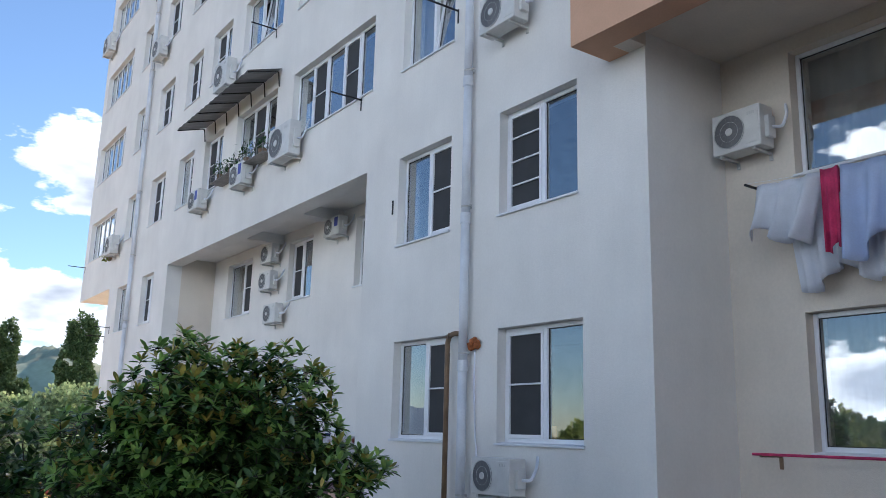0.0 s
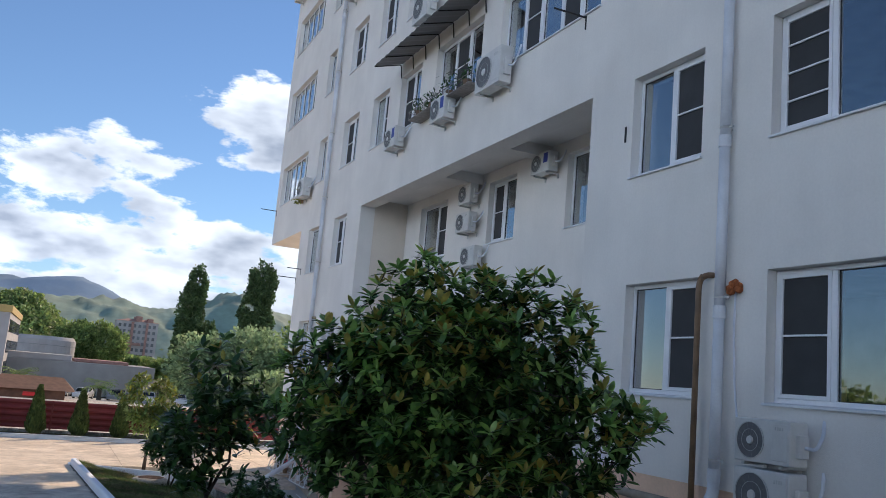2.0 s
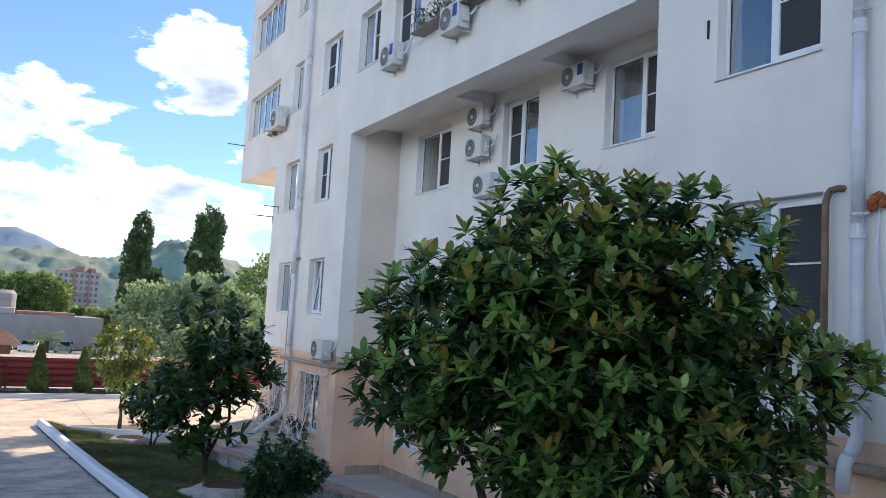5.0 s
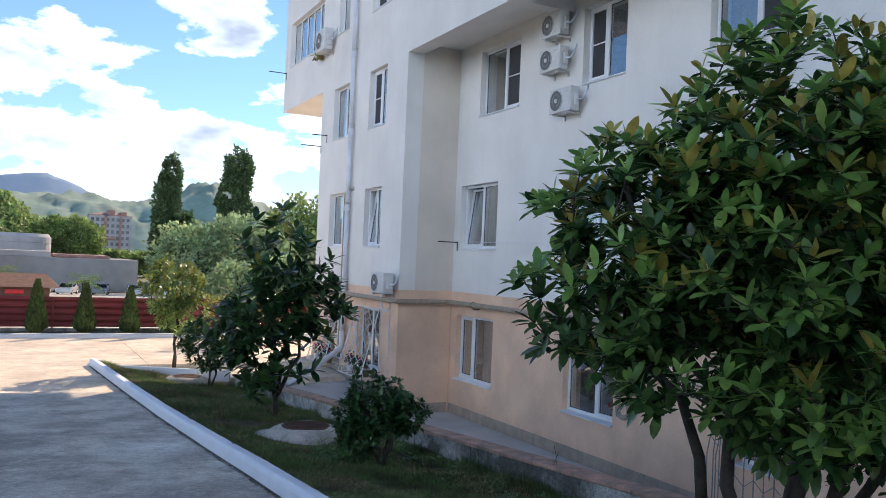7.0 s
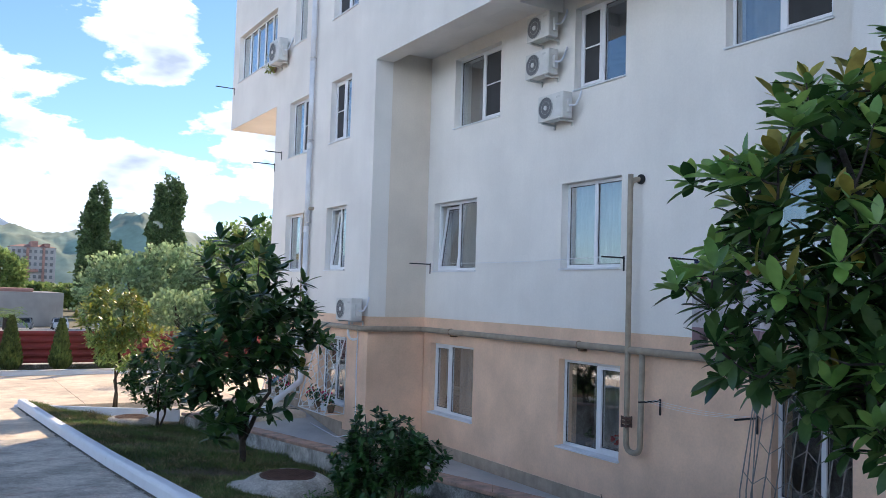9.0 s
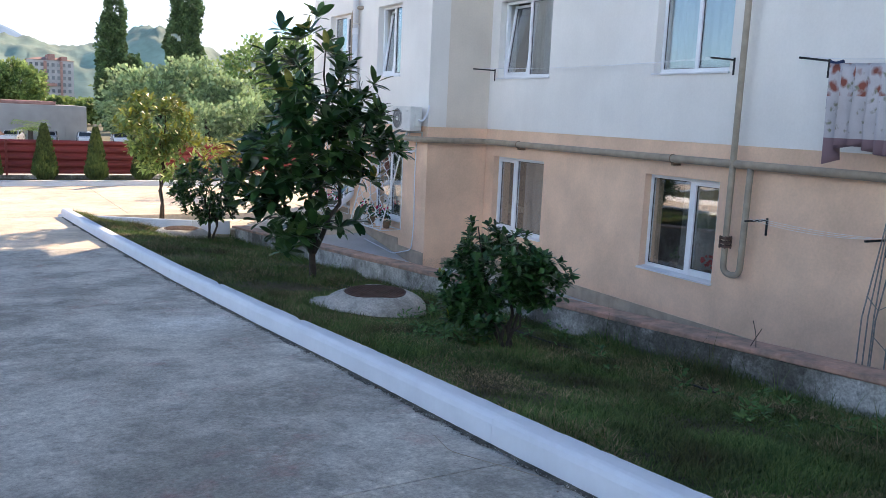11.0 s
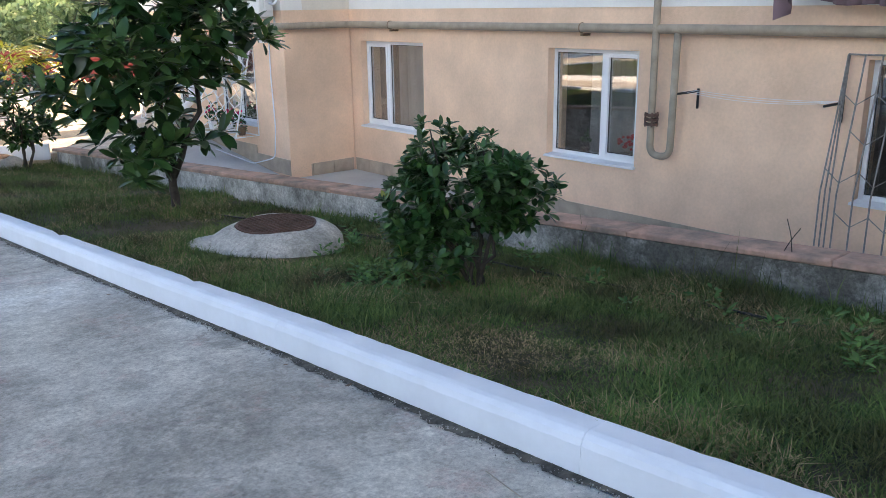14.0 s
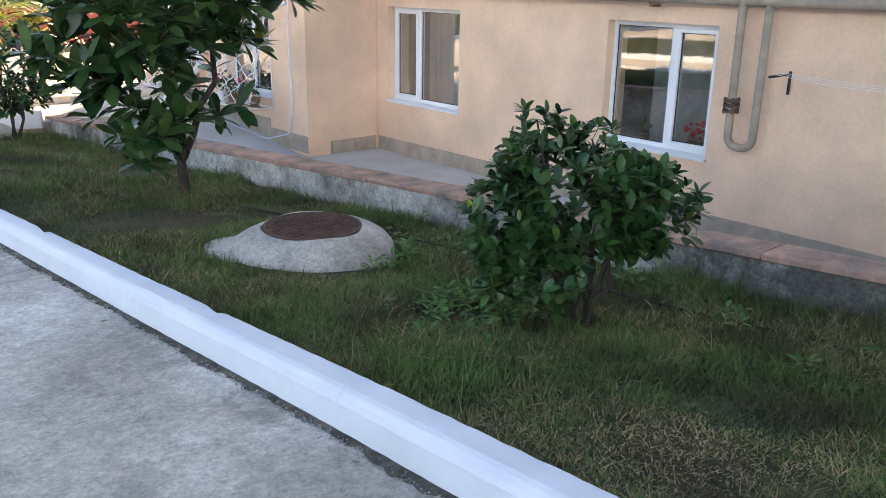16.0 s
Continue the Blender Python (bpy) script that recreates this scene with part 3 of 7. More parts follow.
def pierced(name, x, depth, y0, y1, z0, z1, holes, mat, axis="x", kind="structure", label="", category="wall"):
    """A wall with thickness whose openings go through it. Its outer face lies at x and it reaches depth behind it. Holes: (y0, y1, z0, z1)."""
    ys = sorted({y0, y1, *[h[0] for h in holes], *[h[1] for h in holes]})
    zs = sorted({z0, z1, *[h[2] for h in holes], *[h[3] for h in holes]})
    ys = [v for v in ys if y0 <= v <= y1]
    zs = [v for v in zs if z0 <= v <= z1]

    def solid(i, j):
        if not (0 <= i < len(ys) - 1 and 0 <= j < len(zs) - 1):
            return False
        cy, cz = (ys[i] + ys[i + 1]) / 2, (zs[j] + zs[j + 1]) / 2
        return not any(h[0] < cy < h[1] and h[2] < cz < h[3] for h in holes)

    bm = bmesh.new()
    cache = {}

    def v(d, i, j):
        key = (d, i, j)
        if key not in cache:
            p = (x + d, ys[i], zs[j]) if axis == "x" else (ys[i], x + d, zs[j])
            cache[key] = bm.verts.new(p)
        return cache[key]

    for i in range(len(ys) - 1):
        for j in range(len(zs) - 1):
            if not solid(i, j):
                continue
            bm.faces.new((v(0, i, j), v(0, i, j + 1), v(0, i + 1, j + 1), v(0, i + 1, j)))
            bm.faces.new((v(depth, i, j), v(depth, i + 1, j), v(depth, i + 1, j + 1), v(depth, i, j + 1)))
            for di, dj, a, b in ((-1, 0, (i, j), (i, j + 1)), (1, 0, (i + 1, j + 1), (i + 1, j)), (0, -1, (i + 1, j), (i, j)), (0, 1, (i, j + 1), (i + 1, j + 1))):
                if not solid(i + di, j + dj):
                    bm.faces.new((v(0, *a), v(depth, *a), v(depth, *b), v(0, *b)))
    bmesh.ops.recalc_face_normals(bm, faces=bm.faces)
    return tagged(part(name, bm, mat), label, category, kind=kind)


# ---------------------------------------------------------------- the lie of the land
ROAD_Y = [-60, -8, -0.5, 1.8, 3.5, 5, 6.5, 7.3, 9, 11, 13, 15, 18, 22, 26, 34, 60, 140]
ROAD_Z = [4.5, 0.75, 0.07, -0.13, -0.2, -0.40, -0.55, -0.68, -0.83, -0.97, -1.09, -1.22, -1.38, -1.54, -1.63, -1.72, -2.5, -5.2]
KERB_Y = [-12, 3, 9, 11.3, 13, 15, 18, 22, 26.2]
KERB_X = [2.3, 2.0, 1.82, 1.745, 1.70, 1.63, 1.50, 1.32, 1.06]


def road_z(y):
    return float(np.interp(y, ROAD_Y, ROAD_Z))


def kerb_x(y):
    return float(np.interp(y, KERB_Y, KERB_X))


def cap_x(y):
    return 4.52 - 0.048 * (y - 13)


def cap_z(y):
    return -0.99 - 0.057 * (y - 13) if y > 9 else -0.76 + 0.08 * (9 - y)


def grass_z(x, y):
    k, c = kerb_x(y) + 0.14, cap_x(y)
    t = max(0.0, min(1.0, (x - k) / (c - k)))
    lo = cap_z(y) - 0.30
    return (road_z(y) + 0.10) * (1 - t) + lo * t + 0.03 * noise.noise(Vector((x * 1.3, y * 1.3, 0)))


# ---------------------------------------------------------------- the ground
def sheet(name, xs, ys, height, mat, label, category, smooth=True, keep=None):
    verts = [(x, y, height(x, y)) for y in ys for x in xs]
    n = len(xs)
    faces = [(j * n + i, j * n + i + 1, (j + 1) * n + i + 1, (j + 1) * n + i) for j in range(len(ys) - 1) for i in range(n - 1)
             if keep is None or keep((xs[i] + xs[i + 1]) / 2, (ys[j] + ys[j + 1]) / 2)]
    return tagged(new(name, from_lists(name, verts, faces, mat, smooth)), label, category, kind="structure")


def ground_h(x, y):
    if 1.0 < x < 20 and -14 < y < 27:
        return -2.6
    return road_z(y) - 0.25


sheet("ground", [-2500, -800, -300, -120, -60, -30, -15, -8, -4, 0, 0.9, 1.2, 8, 19.9, 20.5, 30, 60, 140, 400, 1000, 2500],
      [-2500, -600, -150, -60, -30, -15, -14.5, -8, -3, 0, 3, 6, 9, 12, 15, 18, 22, 26, 26.9, 27.4, 34, 40, 60, 90, 140, 300, 800, 2500], ground_h, M_GROUND, "dry grass and earth reaching to the hills", "ground")

# concrete road in cast slabs with open joints
road = empty("road", (0, 10, -0.9))
tagged(road, "worn grey concrete road cast in slabs with joints", "road", kind="structure")


def slab(x0, x1, y0, y1, mat=M_ROAD):
    def edge(v, y):
        return kerb_x(y) - 0.02 if v == "kerb" else v
    ys = [y0] + [v for v in ROAD_Y if y0 < v < y1] + [y1]
    g = 0.006
    verts, faces = [], []
    for k, y in enumerate(ys):
        yy = y + (g if k == 0 else -g if k == len(ys) - 1 else 0)
        z = road_z(yy)
        a, b = edge(x0, yy) + g, edge(x1, yy) - (g if x1 != "kerb" else 0)
        verts += [(a, yy, z), (b, yy, z), (b, yy, z - 0.15), (a, yy, z - 0.15)]
    for k in range(len(ys) - 1):
        o, q = 4 * k, 4 * k + 4
        faces += [(o, o + 1, q + 1, q), (o + 1, o + 2, q + 2, q + 1), (o + 3, o, q, q + 3)]
    e = 4 * (len(ys) - 1)
    faces += [(0, 3, 2, 1), (e, e + 1, e + 2, e + 3)]
    add_part_mesh("slab", from_lists("slab", verts, faces, mat), road)


CUTS_Y = [-14, -8, -2.5, 2.5, 7.0, 11.05, 16.2, 21.4, 26.2]
for a, b in zip(CUTS_Y, CUTS_Y[1:]):
    # slabs beyond the house's shadow take the sun-tinted concrete
    top = M_SUNROAD if a > 21 else M_ROAD
    slab(-1.6, "kerb", a, b, top)
    slab(-5.2, -1.6, a, b, top)
    slab(-9.0, -5.2, a, b, top)
for a, b in ((26.2, 30.0), (30.0, 33.6)):
    for x0, x1 in ((-26, -20), (-20, -14), (-14, -9), (-9, -5.2), (-5.2, -1.6), (-1.6, 2.4), (2.4, 6.6), (6.6, 12), (12, 18)):
        slab(x0, x1, a, b, M_SUNROAD)
# the strip of yard between the inner kerb and the house's end
verts = [(1.15, 26.19, -1.745), (6.9, 26.19, -1.76), (6.9, 24.6, -1.82), (3.95, 24.25, -1.72), (2.7, 25.0, -1.72)]
add_part_mesh("slab", from_lists("slab", verts + [(x, y, z - 0.2) for x, y, z in verts], [(0, 4, 3, 2, 1), (0, 1, 6, 5), (1, 2, 7, 6), (2, 3, 8, 7), (3, 4, 9, 8), (4, 0, 5, 9)], M_SUNROAD), road)

# painted kerb in lengths of about three metres
kerb = empty("kerb", (1.7, 12, -1.1))
tagged(kerb, "white-painted concrete kerb with a worn rounded edge", "kerb", kind="structure")


def kerb_piece(a, b, parent, za=None, zb=None, h=0.165, w=0.155):
    """One kerb stone from plan point a to b; its outer face on that line, its body to the right of the way."""
    a, b = Vector((*a, 0)), Vector((*b, 0))
    d = (b - a).normalized()
    side = Vector((d.y, -d.x, 0))
    rng = random.Random(int(a.y * 100))
    verts, faces = [], []
    n = max(4, int((b - a).length / 0.06)) if a.y < 24 else 5
    chip = 0.0
    prof = [(0, -0.2), (0.005, h - 0.048), (0.014, h - 0.022), (0.03, h - 0.006), (0.05, h), (w - 0.012, h - 0.002), (w, h - 0.012), (w, -0.2)]
    for k in range(n + 1):
        p = a.lerp(b, k / n)
        p = p + d * (0.0009 if k == 0 else -0.0009 if k == n else 0)
        z = road_z(p.y)
        chip = max(0.0, chip - 0.008) if rng.random() > (0.10 if min(k, n - k) < 3 else 0.014) else rng.uniform(0.006, 0.022)
        for i, (s, q) in enumerate(prof):
            j = 0.0016 * rng.uniform(-1, 1)
            worn = chip if i in (5, 6) else 0.0
            verts.append(tuple(p + side * (s + j - worn * 0.9 * (w > 0)) + Vector((0, 0, z + q + j * 0.7 - worn * 0.6))))
    m = len(prof)
    for k in range(n):
        for i in range(m - 1):
            o = k * m + i
            faces.append((o, o + m, o + m + 1, o + 1))
    faces += [tuple(range(m)), tuple(n * m + i for i in range(m))[::-1]]
    add_part_mesh("kerb_stone", from_lists("kerb_stone", verts, faces, M_KERB), parent)


ky = [-12, -8.6, -5.4, -2.4, 0.6, 3.4, 6.2, 8.8, 10.0, 11.3, 13.2, 15.2, 17.4, 19.7, 22.0, 24.1, 26.2]
for a, b in zip(ky, ky[1:]):
    kerb_piece((kerb_x(a), a), (kerb_x(b), b), kerb)
inner_kerb = empty("inner_kerb", (2, 25.5, -1.7))
tagged(inner_kerb, "low white-painted kerb at the tip of the lawn", "kerb", kind="structure")
for a, b in (((1.06, 26.2), (1.85, 25.62)), ((1.85, 25.62), (2.68, 25.0)), ((2.68, 25.0), (3.3, 24.55)), ((3.3, 24.55), (3.95, 24.2))):
    kerb_piece(a, b, inner_kerb, h=0.06, w=0.10)
far_kerb = empty("far_kerb", (0, 33.7, -1.8))
tagged(far_kerb, "white-painted kerb before the red fence", "kerb", kind="structure")
for k in range(14):
    x = -26 + k * 3.1
    kerb_piece((x, 33.7), (x + 3.1, 33.7), far_kerb, h=0.14, w=-0.15)

# kerbed lawn across the drive
island_kerb = empty("island_kerb", (-2, 25, -1.6))
tagged(island_kerb, "white-painted kerb round the lawn across the drive", "kerb", kind="structure")
ISLAND = [(-9.0, 29.6), (-4.0, 29.5), (-2.3, 29.1), (-1.75, 28.5), (-1.65, 27.8), (-1.8, 26.8), (-2.0, 25.2), (-2.35, 22.0), (-2.7, 19.0)]
for a, b in zip(ISLAND, ISLAND[1:]):
    kerb_piece(a, b, island_kerb, h=0.14, w=0.13)


def island_edge(y):
    return float(np.interp(y, [19.0, 22.0, 25.2, 26.8, 27.8, 28.5, 29.1, 29.5], [-2.8, -2.45, -2.1, -1.9, -1.76, -1.86, -2.45, -4.0]))


sheet("island_lawn", [-9 + 0.25 * k for k in range(30)], [19 + 0.25 * k for k in range(43)], lambda x, y: road_z(y) + 0.09 + 0.03 * noise.noise(Vector((x, y, 4))), M_SOIL, "sunlit lawn across the drive", "lawn", keep=lambda x, y: x < island_edge(y) - 0.1)

# lawn
gy = [-12 + 0.4 * k for k in range(94)]


def lawn_keep(x, y):
    return kerb_x(min(y, 26)) + 0.1 < x < cap_x(y) + 0.02 and (y < 24.2 or x < 1.2 + (26.2 - y) * 1.35)


sheet("lawn", [0.9 + 0.2 * k for k in range(26)], gy, grass_z, M_SOIL, "mown lawn of short green and dry grass", "lawn", keep=lawn_keep)
sheet("fence_verge", [-26 + 2 * k for k in range(24)], [33.8, 34.4, 35, 35.6, 36.4], lambda x, y: -1.72 + 0.03 * noise.noise(Vector((x, y, 1))), M_SOIL, "strip of rough grass below the red fence", "verge")

# retaining wall along the sunken walk, with a brick-coloured cap
retain = empty("retaining_wall", (4.4, 12, -1.3))
tagged(retain, "low stained concrete retaining wall with reddish cap", "wall", kind="structure")
bm = bmesh.new()
wy = [-12 + 1.0 * k for k in range(37)]
rings = []
for y in wy:
    c, z = cap_x(y), cap_z(y)
    j = 0.015 * noise.noise(Vector((y * 2.1, 3, 0)))
    rings.append([bm.verts.new(v) for v in ((c + j, y, z - 1.4), (c + j, y, z - 0.3), (c - j, y, z - 0.05), (c + 0.24, y, z - 0.05), (c + 0.24, y, -2.4))])
for a, b in zip(rings, rings[1:]):
    for i in range(4):
        bm.faces.new((a[i], b[i], b[i + 1], a[i + 1]))
bm.faces.new(rings[0])
bm.faces.new(rings[-1][::-1])
bmesh.ops.recalc_face_normals(bm, faces=bm.faces)
part("wall_body", bm, M_CONC, retain)
rng = random.Random(4)
y = -12.0
while y < 24:
    ln = rng.uniform(0.8, 1.5)
    y2 = min(y + ln, 24.2)
    bm = bmesh.new()
    vs = box(bm, -0.008, 0.27, y + 0.002, y2 - 0.002, -0.048, 0.0, 0.012)
    for v in bm.verts:
        v.co.x += cap_x(v.co.y) + 0.004 * rng.uniform(-1, 1)
        v.co.z += cap_z(v.co.y) + 0.004 * rng.uniform(-1, 1)
    part("cap_slab", bm, M_CAP, retain)
    y = y2

# the sunken walk at the foot of the house, rising to the yard at its far end
def walk_z(x, y):
    low = -2.27 + 0.012 * max(0.0, min(1.6, 8.4 - x))
    t = max(0.0, min(1.0, (y - 22.2) / 3.4))
    return low * (1 - t) - 1.78 * t


sheet("walkway", [4.3, 5, 6, 6.8, 7, 7.5, 8, 8.4, 9], [-14, 0, 8, 14, 20, 22.2, 23, 24, 25, 26.5, 28, 30], lambda x, y: walk_z(x, y), M_APRON, "smooth grey screed walk at the foot of the house", "walkway", smooth=False)

# ---------------------------------------------------------------- the house
XF, XR = 7.07, 8.41          # outer face of the facade, and of the recessed bays
S = 2.92                     # storey height
BELT = 0.495                 # joint of white and peach render


def rows_of(storey, lo=1.475, hi=2.90):
    return lo + (storey - 1) * S, hi + (storey - 1) * S


WINDOWS = []                 # face, y0, y1, z0, z1, pane pattern, curtain, share of the far pane


def put(face, y0, y1, storey, pattern="BS", curtain="dark", dz0=0.0, dz1=0.0, split=0.0):
    z0, z1 = rows_of(storey)
    WINDOWS.append((face, y0, y1, z0 + dz0, z1 + dz1, pattern, curtain, split))


# pane patterns, from the far end of the facade to the near one: P plain, B plain and bare, S screened with a middle bar, T screened with three bars, O tilted open
put(XF, 6.22, 7.74, 1, "SP", "half")
put(XF, 6.28, 7.74, 2, "TP", "net")
put(XF, 8.80, 10.22, 1, "PS", "pale")
put(XF, 8.85, 10.26, 2, "PS", "dark")
for k in range(3, 8):
    put(XF, 6.28, 7.74, k, "SP", "dark")
    put(XF, 8.84, 10.26, k, "PO" if k == 3 else "PS", "net")
    put(XF, 11.22, 14.50, k, "PSPSP" if k == 3 else "PPSP", "net")
    put(XF, 15.30, 17.55, k, "PSP" if k == 3 else "POP", "dark")
    put(XF, 18.42, 19.70, k, "SP", "net")
    put(XF, 20.52, 21.72, k, "PS" if k == 3 else "SP", "dark")
    put(XF, 22.90, 24.24, k, "SP", "dark")
    put(XF, 25.92, 26.76, k, "P", "net")
    put(XF, 28.15, 31.55, k, "PPPPP", "net")
put(XF, 23.10, 24.22, 2, "SP", "pale")
put(XF, 25.50, 26.90, 2, "PS", "pale")
put(XF, 23.15, 24.25, 1, "OP", "net")
put(XF, 25.48, 26.90, 1, "PS", "pale")
put(XF, 22.95, 24.36, 0, "PP", "dark")
put(XF, 25.50, 26.90, 0, "PP", "dark")
put(XR, 19.28, 20.92, 2, "BS", "dark", split=0.54)
put(XR, 15.90, 17.12, 2, "SP", "dark", 0.05, split=0.45)
put(XR, 12.40, 13.98, 2, "PS", "net")
put(XR, 19.98, 21.62, 1, "OP", "pale")
put(XR, 15.94, 17.38, 1, "PP", "sheer")
put(XR, 12.0, 13.36, 1, "PP", "net")
put(XR, 19.98, 21.62, 0, "NP", "pale", split=0.37)
put(XR, 15.92, 17.38, 0, "PN", "flowers", split=0.59)
put(XR, 11.95, 13.22, 0, "PP", "dark")
put(XR, 2.15, 4.33, 2, "PP", "net")
put(XR, 2.15, 4.33, 1, "PP", "net")
put(XR, 2.15, 4.33, 0, "PP", "net")
for k in (3, 4):
    put(6.45, 1.5, 4.6, k, "PPP", "net")


def holes(face, lo, hi, y0, y1):
    return [(w[1], w[2], w[3], w[4]) for w in WINDOWS if w[0] == face and lo <= (w[3] + w[4]) / 2 <= hi and y0 <= w[1] and w[2] <= y1]


TOP = 22.4
D = 0.40
SOFFIT = 5.84
T_W = "off-white rendered wall with faint stains"
T_P = "peach rendered basement wall with faint stains"
# white storeys
pierced("wall_facade_upper", XF, D, 5.21, 32.1, 5.93, TOP, holes(XF, 5.93, TOP, 5.21, 32.1), M_WHITE, label=T_W)
pierced("wall_pier", XF, D, 5.21, 11.28, BELT, 5.93, holes(XF, BELT, 5.93, 5.21, 11.28), M_WHITE, label=T_W)
pierced("wall_far_pier", XF, D, 21.9, 27.95, BELT, 5.93, holes(XF, BELT, 5.93, 21.9, 27.95), M_WHITE, label=T_W)
pierced("wall_bay", XR, D, 11.05, 22.1, BELT, 6.2, holes(XR, BELT, 6.2, 11.28, 21.9), M_WHITE, label=T_W)
# two recess walls get the darker render copy, which paints their shade
pierced("wall_near_bay", XR, D, -12, 5.4, BELT, 6.2, holes(XR, BELT, 6.2, -12, 5.21), M_BAYSHADE, label=T_W)
pierced("wall_bay_far_side", 21.902, 0.3, XF + D, XR, BELT, 6.1, [], M_BAYSHADE, axis="y", label=T_W)
pierced("wall_bay_near_side", 11.278, -0.3, XF + D, XR, BELT, 6.1, [], M_WHITE, axis="y", label=T_W)
pierced("wall_near_bay_side", 5.212, 0.3, XF + D, XR, BELT, 6.1, [], M_WHITE, axis="y", label=T_W)
pierced("wall_end", 27.95, -0.3, XF + D, 19, -2.4, 5.93, [], M_WHITE, axis="y", label=T_W)
pierced("wall_end_upper", 32.1, -0.3, XF + D, 9.5, 5.93, TOP, [], M_WHITE, axis="y", label=T_W)
pierced("wall_end_return", 9.5, 0.3, 27.95, 32.1, 5.93, TOP, [], M_WHITE, label=T_W)
pierced("wall_end_back", 27.95, -0.3, 9.8, 19, 5.93, TOP, [], M_WHITE, axis="y", label=T_W)
pierced("wall_back", 19.0, 0.3, -12, 28, -2.4, TOP, [], M_WHITE, label=T_W)
pierced("wall_start", -12.3, 0.3, 6.45, 19.3, -2.4, TOP, [], M_WHITE, axis="y", label=T_W)
# peach basement, a little behind the white coat
q = 0.012
pierced("wall_basement_pier", XF + q, D, 5.21, 11.28, -2.4, BELT, holes(XF, -2.4, BELT, 5.21, 11.28), M_PEACH, label=T_P)
pierced("wall_basement_far_pier", XF + q, D, 21.9, 27.95, -2.4, BELT, holes(XF, -2.4, BELT, 21.9, 27.95), M_PEACH, label=T_P)
pierced("wall_basement_bay", XR + q, D, 11.05, 22.1, -2.4, BELT, holes(XR, -2.4, BELT, 11.28, 21.9), M_PEACH, label=T_P)
pierced("wall_basement_near_bay", XR + q, D, -12, 5.21, -2.4, BELT, holes(XR, -2.4, BELT, -12, 5.21), M_PEACH, label=T_P)
pierced("wall_basement_bay_far_side", 21.902 + q, 0.3, XF + D, XR, -2.4, BELT, [], M_PEACH, axis="y", label=T_P)
pierced("wall_basement_bay_near_side", 11.278 - q, -0.3, XF + D, XR, -2.4, BELT, [], M_PEACH, axis="y", label=T_P)
pierced("wall_basement_near_bay_side", 5.212 + q, 0.3, XF + D, XR, -2.4, BELT, [], M_PEACH, axis="y", label=T_P)


def slab_box(name, dims, mat, label, category, bevel=0.0):
    bm = bmesh.new()
    box(bm, *dims, bevel)
    return tagged(part(name, bm, mat), label, category, kind="structure")


slab_box("lintel_bay", (XF, XF + D, 11.28, 21.9, SOFFIT, 5.93), M_WHITE, "edge beam of the recessed bay", "beam")
slab_box("ceiling_bay", (XF + D, XR + 0.3, 11.0, 22.1, 6.07, 6.3), M_WHITE, "off-white rendered soffit of the recessed bay", "soffit")
for yb in (14.55, 17.45):
    slab_box("beam_bay", (XF + D, XR, yb, yb + 0.32, SOFFIT + 0.004, 6.08), M_WHITE, "rendered downstand beam under the soffit", "beam")
slab_box("ceiling_overhang", (XF + 0.02, 9.7, 27.6, 32.08, 5.935, 6.3), M_WHITE, "off-white soffit under the projecting storeys", "soffit")
# soffit in the same darker render colour, standing in for its shade
slab_box("ceiling_near_bay", (6.85, XR + 0.3, -12, 5.3, 6.0, 6.3), M_BAYSHADE, "rendered soffit of the near bay, coloured darker for shade", "soffit")
# unseen pier, added to keep light out of the near bay
slab_box("wall_near_pier", (6.46, XR - 0.004, -12, 1.75, -2.4, 5.82), M_ORANGE, "orange rendered pier added out of view to shade the near bay", "wall")
# projecting orange storeys over the near bay
pierced("wall_projecting_bay", 6.45, 0.36, -12, 5.74, 5.83, TOP, holes(6.45, 5.8, TOP, -12, 5.74), M_ORANGE, label="orange rendered projecting bay")
pierced("wall_projecting_side", 5.74, -0.3, 6.81, XF, 5.83, TOP, [], M_ORANGE, axis="y", label="orange rendered projecting bay")
# beam end takes the shade-tinted render too
slab_box("beam_projecting_end", (6.81, XF + 0.004, 5.2, 5.735, 5.834, 6.3), M_BAYSHADE, "rendered beam end under the projecting bay", "beam")
slab_box("roof", (6.3, 19.4, -12.4, 32.2, TOP, TOP + 0.35), M_FARWALL, "flat roof slab of the apartment house", "roof", 0.03)
# added floors and a back wall, dark grey so the rooms stay dark
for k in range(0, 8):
    slab_box("floor_slab", (XR + D + 0.01, 18.9, -12, 27.6, 0.5 + (k - 1) * S, 0.7 + (k - 1) * S), M_ROOM, "dark grey room floor added behind the windows", "floor")
pierced("wall_corridor", 12.5, 0.2, -12, 27.6, -2.4, TOP, [], M_ROOM, label="dark grey inner wall added behind the rooms")


# ---------------------------------------------------------------- windows
def curtain_mesh(name, x, y0, y1, z0, z1, mat, parent, seed):
    rng = random.Random(seed)
    n = max(6, int((y1 - y0) / 0.03))
    ph, f = rng.uniform(0, 6), rng.uniform(30, 48)
    verts, faces = [], []
    for i in range(n + 1):
        y = y0 + (y1 - y0) * i / n
        d = 0.028 * math.sin(f * y + ph) + 0.015 * math.sin(f * 0.43 * y + 2 * ph)
        verts += [(x + d, y, z0), (x + d * 0.6, y, z1)]
    for i in range(n):
        faces.append((2 * i, 2 * i + 1, 2 * i + 3, 2 * i + 2))
    add_part_mesh(name, from_lists(name, verts, faces, mat, True), parent)


